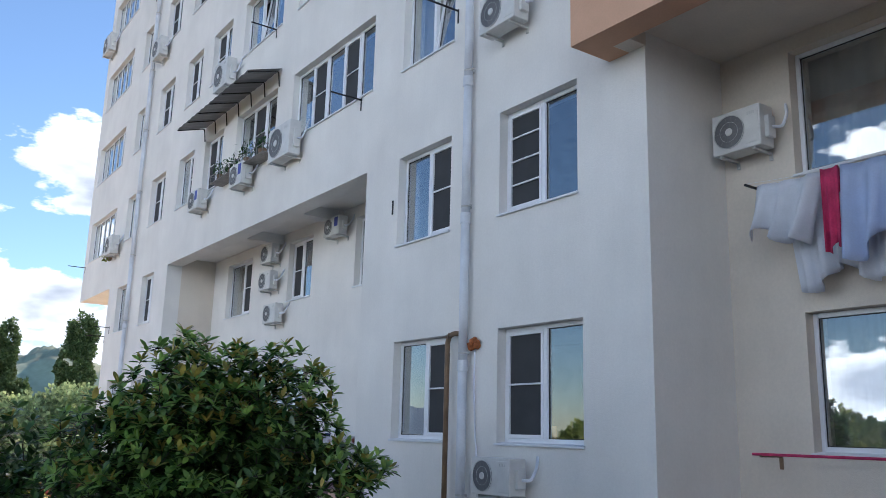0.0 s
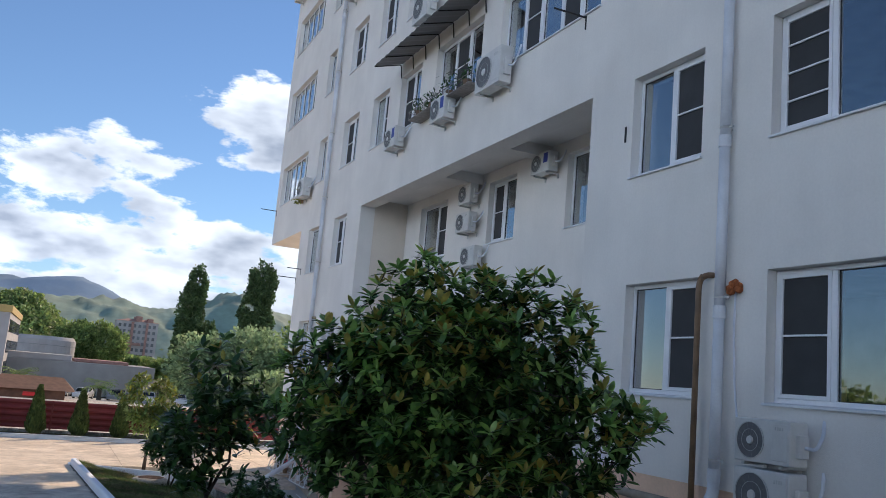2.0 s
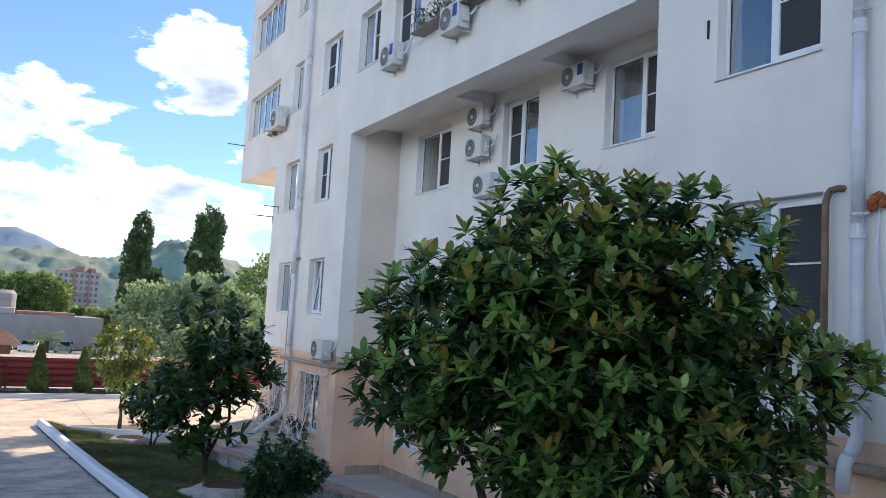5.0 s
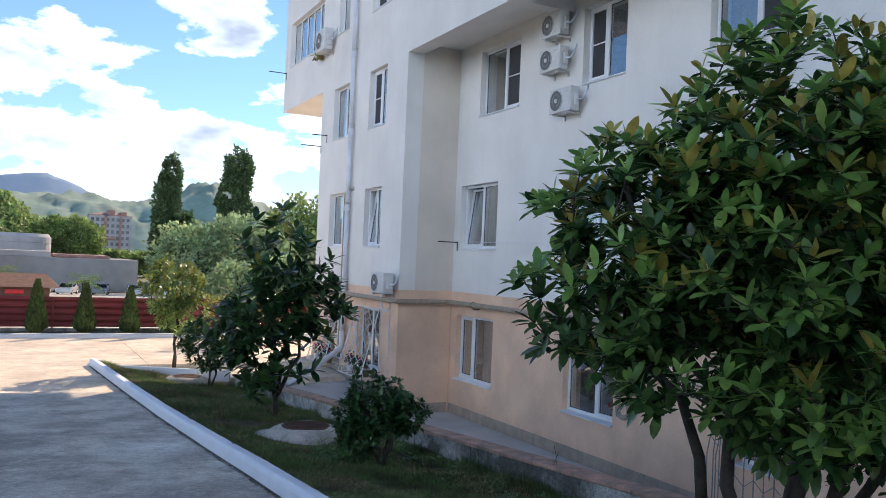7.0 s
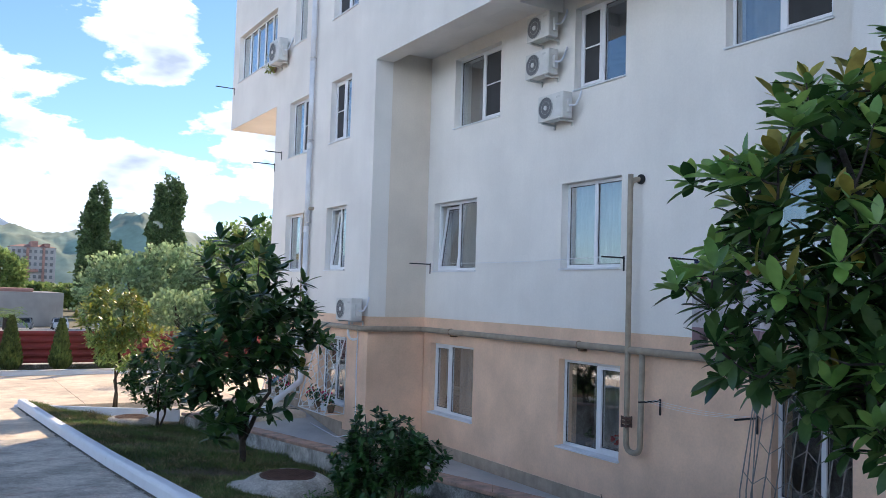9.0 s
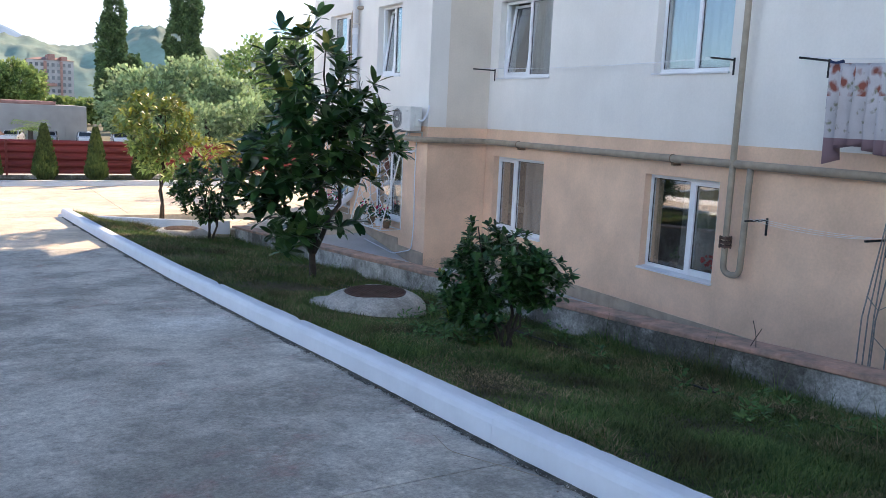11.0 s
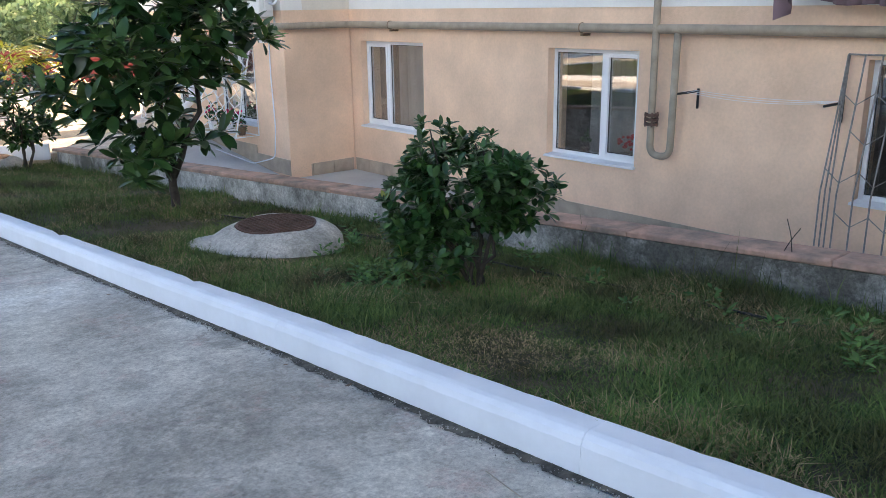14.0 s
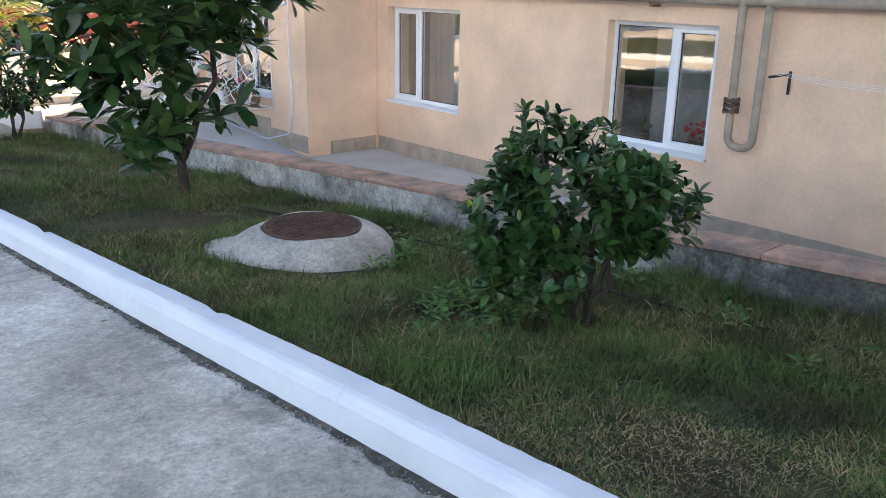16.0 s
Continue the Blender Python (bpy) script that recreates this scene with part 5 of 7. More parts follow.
cloth("hanging_sheet", XR - 0.48, 2.6, 3.56, 4.25, 0.92, M_CLOTHBLUE, "pale blue sheet hung on the washing line", 11, 0.06, 0.10, 3.5, 0.16)
bm = bmesh.new()
tube(bm, [(XR - 0.35, 4.8, 1.45), (XR - 0.35, 2.0, 1.45)], 0.014, 8)
rail = empty("window_rail", (XR, 3.4, 1.45))
tagged(rail, "thin red rail on brackets under the window", "rail")
part("bar", bm, M_CLOTHPINK, rail)
for yb in (4.7, 2.2):
    bm = bmesh.new()
    box(bm, XR - 0.36, XR, yb - 0.014, yb + 0.014, 1.42, 1.44)
    box(bm, XR - 0.014, XR, yb - 0.02, yb + 0.02, 1.30, 1.42)
    part("bracket", bm, M_BROWN, rail)


# canopy over the third storey, with steel arms
can = empty("window_canopy", (XF, 18, 8.95))
tagged(can, "dark corrugated window canopy on steel arms", "canopy")
bm = bmesh.new()
verts = []
n = 60
for i in range(n + 1):
    yv = 15.15 + (19.75 - 15.15) * i / n
    dz = 0.012 * math.sin(i * 1.57)
    verts.append([bm.verts.new(p) for p in ((XF - 0.01, yv, 9.12 + dz), (XF - 0.75, yv, 8.88 + dz), (XF - 0.75, yv, 8.872 + dz), (XF - 0.01, yv, 9.112 + dz))])
for a, b in zip(verts, verts[1:]):
    for i in range(4):
        bm.faces.new((a[i], a[(i + 1) % 4], b[(i + 1) % 4], b[i]))
bmesh.ops.recalc_face_normals(bm, faces=bm.faces)
part("sheet", bm, M_FARGREY, can)
for k in range(7):
    yv = 15.2 + k * 0.75
    bm = bmesh.new()
    tube(bm, bend([(XF - 0.02, yv, 8.72), (XF - 0.06, yv, 9.06), (XF - 0.74, yv, 8.85)], 0.05), 0.014, 6)
    part("arm", bm, M_BLACK, can)
# flower rail below the third-storey windows
fr = empty("flower_rail", (XF, 17, 7.2))
tagged(fr, "metal flower rail with dry potted plants", "flower rail")
bm = bmesh.new()
for zz in (7.18, 7.36):
    tube(bm, bend([(XF, 18.2, zz), (XF - 0.32, 18.2, zz), (XF - 0.32, 15.1, zz), (XF, 15.1, zz)], 0.03), 0.009, 6)
part("rail", bm, M_GREYIRON, fr)
for k in range(11):
    bm = bmesh.new()
    tube(bm, [(XF - 0.32, 15.15 + k * 0.3, 7.16), (XF - 0.32, 15.15 + k * 0.3, 7.38)], 0.007, 5)
    part("baluster", bm, M_GREYIRON, fr)


# ---------------------------------------------------------------- window grilles
def iron_grille():
    g = empty("window_grille", (XR, 12.6, -1.2))
    tagged(g, "weathered iron window grille bellied out at its foot", "window grille")
    y0, y1, z0, z1 = 11.75, 13.40, -1.98, 0.03

    def belly(z):
        t = (z1 - z) / (z1 - z0)
        return XR - 0.05 - 0.29 * min(1.0, t * 1.5) ** 1.1
    for k in range(11):
        y = y0 + (y1 - y0) * k / 10
        bm = bmesh.new()
        tube(bm, [(belly(z1 + (z0 - z1) * t), y, z1 + (z0 - z1) * t) for t in [i / 9 for i in range(10)]] + [(XR, y, z0)], 0.0085, 6)
        part("bar", bm, M_GREYIRON, g)
    for z in (z1, z0):
        bm = bmesh.new()
        tube(bm, [(XR, y0, z), (belly(z), y0, z), (belly(z), y1, z), (XR, y1, z)], 0.009, 6)
        part("rail", bm, M_GREYIRON, g)
    for k in range(1, 10):
        y = y0 + (y1 - y0) * k / 10
        for zc in ((-0.45, -1.2) if k % 2 else (-0.82, -1.62)):
            bm = bmesh.new()
            tube(bm, [(belly(zc + 0.13), y - 0.175, zc + 0.13), (belly(zc), y, zc), (belly(zc + 0.13), y + 0.175, zc + 0.13)], 0.006, 5)
            part("ornament", bm, M_GREYIRON, g)
    for y in (y0, y1):
        for q in (0.33, 0.66):
            bm = bmesh.new()
            tube(bm, [(XR - (XR - belly(z1 + (z0 - z1) * t)) * q, y, z1 + (z0 - z1) * t) for t in [i / 9 for i in range(10)]], 0.0085, 6)
            part("bar", bm, M_GREYIRON, g)


def white_grille(y0, y1, z0=-1.62, z1=0.0):
    g = empty("window_grille", (XF, (y0 + y1) / 2, z0))
    tagged(g, "white welded lattice window grille leaning outwards", "window grille", "white grilles")

    def out(z):
        return XF - 0.03 - 0.42 * (z1 - z) / (z1 - z0)
    bm = bmesh.new()
    for a, b in (((y0, z1), (y1, z1)), ((y1, z1), (y1, z0)), ((y1, z0), (y0, z0)), ((y0, z0), (y0, z1))):
        tube(bm, [(out(a[1]), *a), (out(b[1]), *b)], 0.014, 6)
    for y in (y0, y1):
        tube(bm, [(out(z0), y, z0), (XF, y, z0), (XF, y, z1)], 0.012, 6)
    tube(bm, [(XF, y0, z0), (XF, y1, z0)], 0.012, 6)
    part("frame", bm, M_WHITEIRON, g)
    n = 7
    for k in range(n):
        bm = bmesh.new()
        yc = y0 + (y1 - y0) * (k + 0.5) / n
        amp = (y1 - y0) / n * 0.5
        tube(bm, [(out(z0 + (z1 - z0) * i / 48), yc + amp * (1 if k % 2 else -1) * math.sin(i * math.pi / 4), z0 + (z1 - z0) * i / 48) for i in range(49)], 0.008, 5)
        part("wavy_bar", bm, M_WHITEIRON, g)
    for k in range(5):
        bm = bmesh.new()
        tube(bm, [(out(z0), y0 + (y1 - y0) * k / 4, z0), (XF, y0 + (y1 - y0) * k / 4, z0)], 0.006, 5)
        part("rack_bar", bm, M_WHITEIRON, g)
    rng = random.Random(int(y0))
    for k in range(4):
        yy = y0 + 0.2 + k * (y1 - y0 - 0.4) / 3
        pot = empty("potted_flower", (XF - 0.22, yy, z0))
        tagged(pot, "small potted geranium inside the grille", "potted plant", "plants in the grilles")
        bm = bmesh.new()
        tube(bm, [(XF - 0.22, yy, z0 + 0.01), (XF - 0.22, yy, z0 + 0.16)], [0.06, 0.085], 12)
        part("pot", bm, M_SILL if k % 2 else M_BROWN, pot)
        v, f = [], []
        for _ in range(70):
            leaf_into(v, f, Vector((XF - 0.22 + rng.gauss(0, .06), yy + rng.gauss(0, .09), z0 + 0.27 + rng.gauss(0, .09))), Vector((rng.gauss(0, 1), rng.gauss(0, 1), rng.gauss(0.4, 1))).normalized(), 0.06, 0.05, rng)
        add_part_mesh("foliage", from_lists("foliage", v, f, M_LEAFGLOSS), pot)
        for _ in range(5):
            bm = bmesh.new()
            bmesh.ops.create_icosphere(bm, subdivisions=1, radius=0.025, matrix=Matrix.Translation((XF - 0.25 + rng.gauss(0, .05), yy + rng.gauss(0, .07), z0 + 0.38 + rng.gauss(0, .05))))
            part("flower", bm, M_CLOTHPINK, pot)


# ---------------------------------------------------------------- plants
def leaf_into(verts, faces, base, way, length, width, rng, droop=0.12):
    """One folded, tapering leaf of eight faces."""
    up = Vector((rng.gauss(0, .25), rng.gauss(0, .25), 1))
    side = way.cross(up)
    side = side.normalized() if side.length > 1e-3 else Vector((1, 0, 0))
    nor = side.cross(way).normalized()
    o = len(verts)
    pts = ((0.0, 0.08), (0.28, 0.78), (0.58, 1.0), (0.84, 0.62), (1.0, 0.0))
    fold = 0.22
    for t, w in pts:
        c = base + way * (length * t) - nor * (droop * length * t * t)
        h = width * 0.5 * w
        verts.append(tuple(c))
        verts.append(tuple(c + side * h + nor * (fold * h)))
        verts.append(tuple(c - side * h + nor * (fold * h)))
    for k in range(len(pts) - 1):
        a, b = o + 3 * k, o + 3 * k + 3
        if k == len(pts) - 2:
            faces.append((a, a + 1, b))
            faces.append((a, b, a + 2))
        else:
            faces.append((a, a + 1, b + 1, b))
            faces.append((a, b, b + 2, a + 2))


def limb(bm, a, b, r0, r1, rng, wob=0.06, n=5):
    a, b = Vector(a), Vector(b)
    L = (b - a).length
    pts = [a.lerp(b, k / n) + Vector((rng.gauss(0, 1), rng.gauss(0, 1), rng.gauss(0, .6))) * (wob * L * math.sin(math.pi * k / n) * 0.6) for k in range(n + 1)]
    tube(bm, pts, [r0 + (r1 - r0) * k / n for k in range(n + 1)], 7)
    return pts


def broadleaf(name, base, lobes, stems, whorls, leaf_len, leaf_w, mat, young, young_share, label, seed, category="tree", single=0, stem_r=0.05, per=9, fork=0.35, keep_near=None, shell=0.45, gap=-0.24, lit_mat=None, bole=0.0):
    """A broad-leaved tree: stems that fork into limbs, each ending in whorls of leaves inside the lobes of its crown.
    lobes: (centre, radii). single: how many leaves near keep_near are meshes of their own."""
    rng = random.Random(seed)
    base = Vector(base)
    tree = empty(name, base)
    tagged(tree, label, category)
    vol = [r[0] * r[1] * r[2] for _, r in lobes]
    tips = []
    while len(tips) < whorls:
        c, r = rng.choices(lobes, vol)[0]
        d = Vector((rng.gauss(0, 1), rng.gauss(0, 1), rng.gauss(0, 1))).normalized()
        q = rng.uniform(shell, 1.0) ** 0.6
        p = Vector(c) + Vector((d.x * r[0], d.y * r[1], d.z * r[2])) * q
        lump = noise.noise(p * 1.7 + Vector((seed, 0, 0)))
        if lump < gap and q > 0.6:
            continue
        tips.append((p, (p - Vector(c)).normalized(), q))
    forks = []
    bm = bmesh.new()
    if bole:
        limb(bm, base - Vector((0, 0, 0.06)), base + Vector((0, 0, bole)), stem_r * 1.45, stem_r * 1.1, rng, 0.03, 5)
    for k in range(stems):
        c, r = lobes[k % len(lobes)]
        a = 2 * math.pi * k / max(1, stems) + rng.uniform(0, 1)
        foot = base + Vector((math.cos(a), math.sin(a), 0)) * (min(0.06, stem_r * 0.7) if stems > 1 else 0) + Vector((0, 0, bole - 0.06))
        top = Vector(c) + Vector((math.cos(a) * r[0] * 0.3, math.sin(a) * r[1] * 0.3, r[2] * 0.55))
        pts = limb(bm, foot, top, stem_r, stem_r * 0.25, rng, 0.05, 8)
        forks += pts[2:]
    part("trunk", bm, M_BARK, tree, smooth=True)
    bm = bmesh.new()
    heart = Vector((sum(f.x for f in forks), sum(f.y for f in forks), sum(f.z for f in forks))) / len(forks)
    grown = np.array([tuple(f) for f in forks])
    for p, d, _ in sorted(tips, key=lambda t: (t[0] - heart).length):
        gap2 = ((grown - np.array(tuple(p))) ** 2).sum(axis=1) + np.maximum(0, grown[:, 2] - p.z - 0.1) ** 2 * 4
        f = Vector(grown[int(gap2.argmin())])
        mid = f.lerp(p, 0.5) - Vector((0, 0, 0.10 * (p - f).length))
        tube(bm, [f, mid, p], [stem_r * 0.13, stem_r * 0.09, stem_r * 0.06], 4, False)
        grown = np.vstack([grown, np.array([tuple(mid), tuple(p)])])
    tagged(part("branchwork", bm, M_BARK, tree), kind="stuff")
    near_v = Vector(keep_near) if keep_near else None
    order = sorted(range(len(tips)), key=lambda i: (tips[i][0] - near_v).length) if near_v else range(len(tips))
    V, F, V2, F2, V3, F3 = [], [], [], [], [], []
    made = 0
    for i in order:
        p, d, q = tips[i]
        axis = (d * 0.7 + Vector((rng.gauss(0, .3), rng.gauss(0, .3), 0.75))).normalized()
        ref = axis.orthogonal().normalized()
        oth = axis.cross(ref)
        is_young = rng.random() < young_share and d.z > -0.1
        n = max(4, int(rng.gauss(per, 2)))
        # outer, upward whorls take a brighter leaf colour, painting the light they catch
        sunny = lit_mat is not None and d.z > -0.35 and q > 0.74 and rng.random() < 0.92
        for k in range(n):
            a = k * 2.4 + rng.uniform(-.3, .3)
            lift = 1.0 - 1.0 * k / n + rng.uniform(-.15, .15)
            if is_young and k < 3:
                lift = 1.3
            way = (axis * lift + (ref * math.cos(a) + oth * math.sin(a))).normalized()
            L = leaf_len * rng.uniform(0.65, 1.15)
            at = p - axis * (0.07 * leaf_len * 4 * k / n)
            if made < single:
                v1, f1 = [], []
                leaf_into(v1, f1, at, way, L, L * leaf_w, rng)
                add_part_mesh("leaf", from_lists("leaf", v1, f1, young if is_young and k < 3 else lit_mat if sunny and k < n * 0.62 else mat, True), tree)
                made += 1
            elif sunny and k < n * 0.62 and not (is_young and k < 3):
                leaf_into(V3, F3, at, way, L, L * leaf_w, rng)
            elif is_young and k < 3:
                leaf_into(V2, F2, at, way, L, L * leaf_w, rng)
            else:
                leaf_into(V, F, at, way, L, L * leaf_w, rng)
    if V:
        tagged(add_part_mesh("crown", from_lists("crown", V, F, mat, True), tree), kind="stuff")
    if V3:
        tagged(add_part_mesh("fresh_leaves", from_lists("fresh_leaves", V3, F3, lit_mat, True), tree, "outer leaves in a brighter colour for the light they catch"), kind="stuff")
    if V2:
        tagged(add_part_mesh("young_leaves", from_lists("young_leaves", V2, F2, young, True), tree, "bronze-yellow young leaves"), kind="stuff")
    return tree


rng = random.Random(90)
v, f = [], []
for _ in range(46):
    leaf_into(v, f, Vector((XF - 0.2 + rng.gauss(0, .06), 28.05 + rng.gauss(0, .08), 6.98 + rng.gauss(0, .09))), Vector((rng.gauss(0, 1), rng.gauss(0, 1), rng.gauss(-0.4, 1))).normalized(), 0.12, 0.045, rng)
hp = empty("potted_plant", (XF - 0.1, 28.05, 6.9))
tagged(hp, "yellow-green plant hanging in a wall pot by the outdoor unit", "potted plant")
bm = bmesh.new()
tube(bm, [(XF - 0.1, 28.05, 6.88), (XF - 0.1, 28.05, 7.04)], [0.075, 0.102], 12)
part("pot", bm, M_BROWN, hp)
tagged(add_part_mesh("foliage", from_lists("foliage", v, f, M_LEAFYEL), hp), kind="stuff")
for k, yy in enumerate((15.5, 16.3, 17.2, 17.9)):
    rng = random.Random(60 + k)
    pot = empty("potted_plant", (XF - 0.17, yy, 7.19))
    tagged(pot, "straggly potted plant on the flower rail", "potted plant", "plants on the flower rail")
    bm = bmesh.new()
    tube(bm, [(XF - 0.17, yy, 7.19), (XF - 0.17, yy, 7.36)], [0.07, 0.1], 12)
    part("pot", bm, M_BROWN, pot)
    v, f = [], []
    for _ in range(80):
        leaf_into(v, f, Vector((XF - 0.17 + rng.gauss(0, .1), yy + rng.gauss(0, .16), 7.46 + rng.gauss(0, .1))), Vector((rng.gauss(0, 1), rng.gauss(0, 1), rng.gauss(0.4, 1))).normalized(), 0.11, 0.035, rng)
    add_part_mesh("foliage", from_lists("foliage", v, f, M_LEAFGLOSS), pot)
    if k:
        continue
    bm = bmesh.new()
    box(bm, XF - 0.32, XF, 15.1, 18.2, 7.172, 7.18)
    part("shelf", bm, M_GREYIRON, fr)
iron_grille()
white_grille(22.9, 24.4)
white_grille(25.55, 26.95)

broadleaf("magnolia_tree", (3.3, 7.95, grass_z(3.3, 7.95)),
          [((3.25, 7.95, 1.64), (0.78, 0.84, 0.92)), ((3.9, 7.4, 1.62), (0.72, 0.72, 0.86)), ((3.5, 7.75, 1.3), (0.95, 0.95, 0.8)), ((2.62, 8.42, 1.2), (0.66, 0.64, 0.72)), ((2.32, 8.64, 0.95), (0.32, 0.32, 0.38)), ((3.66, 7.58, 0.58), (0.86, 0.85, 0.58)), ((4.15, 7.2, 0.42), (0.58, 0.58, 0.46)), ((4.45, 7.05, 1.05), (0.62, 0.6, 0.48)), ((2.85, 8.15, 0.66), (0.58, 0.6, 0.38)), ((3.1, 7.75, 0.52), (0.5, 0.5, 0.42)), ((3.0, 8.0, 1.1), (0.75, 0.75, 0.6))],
          6, 2700, 0.132, 0.40, M_LEAF, M_LEAFNEW, 0.36, "dense magnolia with glossy dark leaves and bronze young shoots", 21, single=240, stem_r=0.05, per=10, keep_near=(1.4, 7.6, 0.9), shell=0.25, gap=-0.4, lit_mat=M_LEAFLIT)
# two leaf colours here too: the lighter one paints lit outer leaves
broadleaf("magnolia_tree", (3.27, 17.9, grass_z(3.27, 17.9)),
          [((3.3, 17.9, 0.9), (0.85, 0.85, 1.05)), ((2.75, 17.7, 0.1), (0.85, 0.8, 0.6)), ((3.9, 18.0, 0.35), (0.8, 0.7, 0.55)), ((3.3, 17.9, -0.35), (1.1, 0.9, 0.5)), ((4.45, 18.1, 0.5), (0.4, 0.4, 0.3)), ((2.75, 17.7, -0.75), (0.55, 0.5, 0.32))],
          3, 215, 0.245, 0.42, M_LEAFDARK, M_LEAFNEW, 0.05, "open young magnolia with several slender stems", 22, stem_r=0.036, per=10, single=60, keep_near=(2.2, 16.0, 0.0), shell=0.25, gap=0.06, lit_mat=M_LEAF, bole=0.42)
# its yellow-green is partly leaf colour, partly sunlight painted on the outer crown
broadleaf("loquat_tree", (2.87, 25.4, road_z(25.4) + 0.05),
          [((2.75, 25.4, 0.25), (0.85, 0.8, 0.7)), ((3.1, 25.4, -0.3), (0.8, 0.8, 0.5))],
          2, 360, 0.16, 0.36, M_LEAFWOOD, M_LEAFYEL, 0.35, "slender tree with dark and yellow-green sunlit leaves", 23, stem_r=0.035, per=9, lit_mat=M_LEAFYEL)
broadleaf("garden_shrub", (3.26, 23.0, grass_z(3.26, 23.0)),
          [((3.3, 23.0, -0.78), (0.75, 0.7, 0.58))], 4, 260, 0.12, 0.45, M_LEAFGLOSS, M_LEAFYEL, 0.1, "small dark leafy shrub on thin stems", 24, "shrub", stem_r=0.022, per=9)
broadleaf("garden_shrub", (3.25, 13.35, grass_z(3.25, 13.35)),
          [((3.20, 13.40, -0.49), (0.37, 0.37, 0.40)), ((2.95, 13.60, -0.66), (0.22, 0.22, 0.34)), ((3.44, 13.18, -0.55), (0.23, 0.23, 0.25)), ((3.07, 13.53, -0.27), (0.21, 0.21, 0.20)), ((3.38, 13.25, -0.36), (0.17, 0.17, 0.15)), ((3.0, 13.5, -0.88), (0.26, 0.26, 0.2))],
          7, 560, 0.08, 0.50, M_LEAFGLOSS, M_LEAFYEL, 0.025, "round camellia shrub with glossy leaves on thin stems", 25, "shrub", stem_r=0.017, per=8, single=200, keep_near=(1.8, 12.0, -0.4))


# ---------------------------------------------------------------- manhole and second cover
M_RING = concrete_material("ring_concrete", (0.52, 0.50, 0.46), (0.36, 0.345, 0.31), (0.3, 0.27, 0.2), False, 0.8)


def manhole(at, r, name, label):
    x, y, z = at
    m = empty(name, at)
    tagged(m, label, "manhole")
    bm = bmesh.new()
    prof = ((r * 0.98, -0.10), (r * 0.95, 0.03), (r * 0.88, 0.075), (r * 0.76, 0.118), (r * 0.64, 0.148), (r * 0.59, 0.155), (r * 0.575, 0.15))
    rings = []
    for rr, zz in prof:
        rings.append([bm.verts.new((x + rr * math.cos(a) * (1 + 0.02 * math.sin(3 * a)), y + rr * math.sin(a) * (1 + 0.015 * math.sin(5 * a + 1)), z + zz - 0.006 * math.sin(4 * a))) for a in [2 * math.pi * k / 40 for k in range(40)]])
    for a, b in zip(rings, rings[1:]):
        for i in range(40):
            bm.faces.new((a[i], a[(i + 1) % 40], b[(i + 1) % 40], b[i]))
    part("concrete_ring", bm, M_RING, m, smooth=True)
    bm = bmesh.new()
    bmesh.ops.create_cone(bm, cap_ends=True, segments=40, radius1=r * 0.575, radius2=r * 0.57, depth=0.04, matrix=Matrix.Translation((x, y, z + 0.138)))
    part("lid", bm, M_IRONLID, m, "rusty cast-iron lid")
    bm = bmesh.new()
    rr = r * 0.53
    for k in range(-7, 8):
        c = k * rr / 7.5
        h = math.sqrt(max(0, rr * rr - c * c))
        for a, b in (((c, -h), (c, h)), ((-h, c), (h, c))):
            tube(bm, [(x + a[0], y + a[1], z + 0.16), (x + b[0], y + b[1], z + 0.16)], 0.006, 4)
    part("lid_ribs", bm, M_IRONLID, m)
    bm = bmesh.new()
    bmesh.ops.create_icosphere(bm, subdivisions=3, radius=1.0)
    for v in bm.verts:
        k = 1 + 0.12 * noise.noise(v.co * 1.7)
        v.co = Vector((x - r * 0.72 + v.co.x * r * 0.42 * k, y + r * 0.42 + v.co.y * r * 0.46 * k, z + 0.0 + v.co.z * 0.075 * k))
    part("spilt_concrete", bm, M_RING, m, smooth=True)


manhole((2.98, 15.36, -1.23), 0.55, "manhole", "raised concrete manhole ring with a rusty iron lid")
manhole((2.9, 23.75, -1.74), 0.55, "manhole", "low manhole with a brown iron lid in the lawn")

# garden hose in the grass
hy = [(3.35, 17.5), (3.55, 16.6), (3.75, 15.8), (3.95, 14.6), (3.9, 13.6), (4.0, 12.6), (3.95, 11.5), (4.1, 10.6)]
pipe_run("garden_hose", [(x, y, grass_z(x, y) + 0.012) for x, y in hy], 0.008, M_BLACK, "thin dark garden hose lying in the grass", "hose", 0.3)


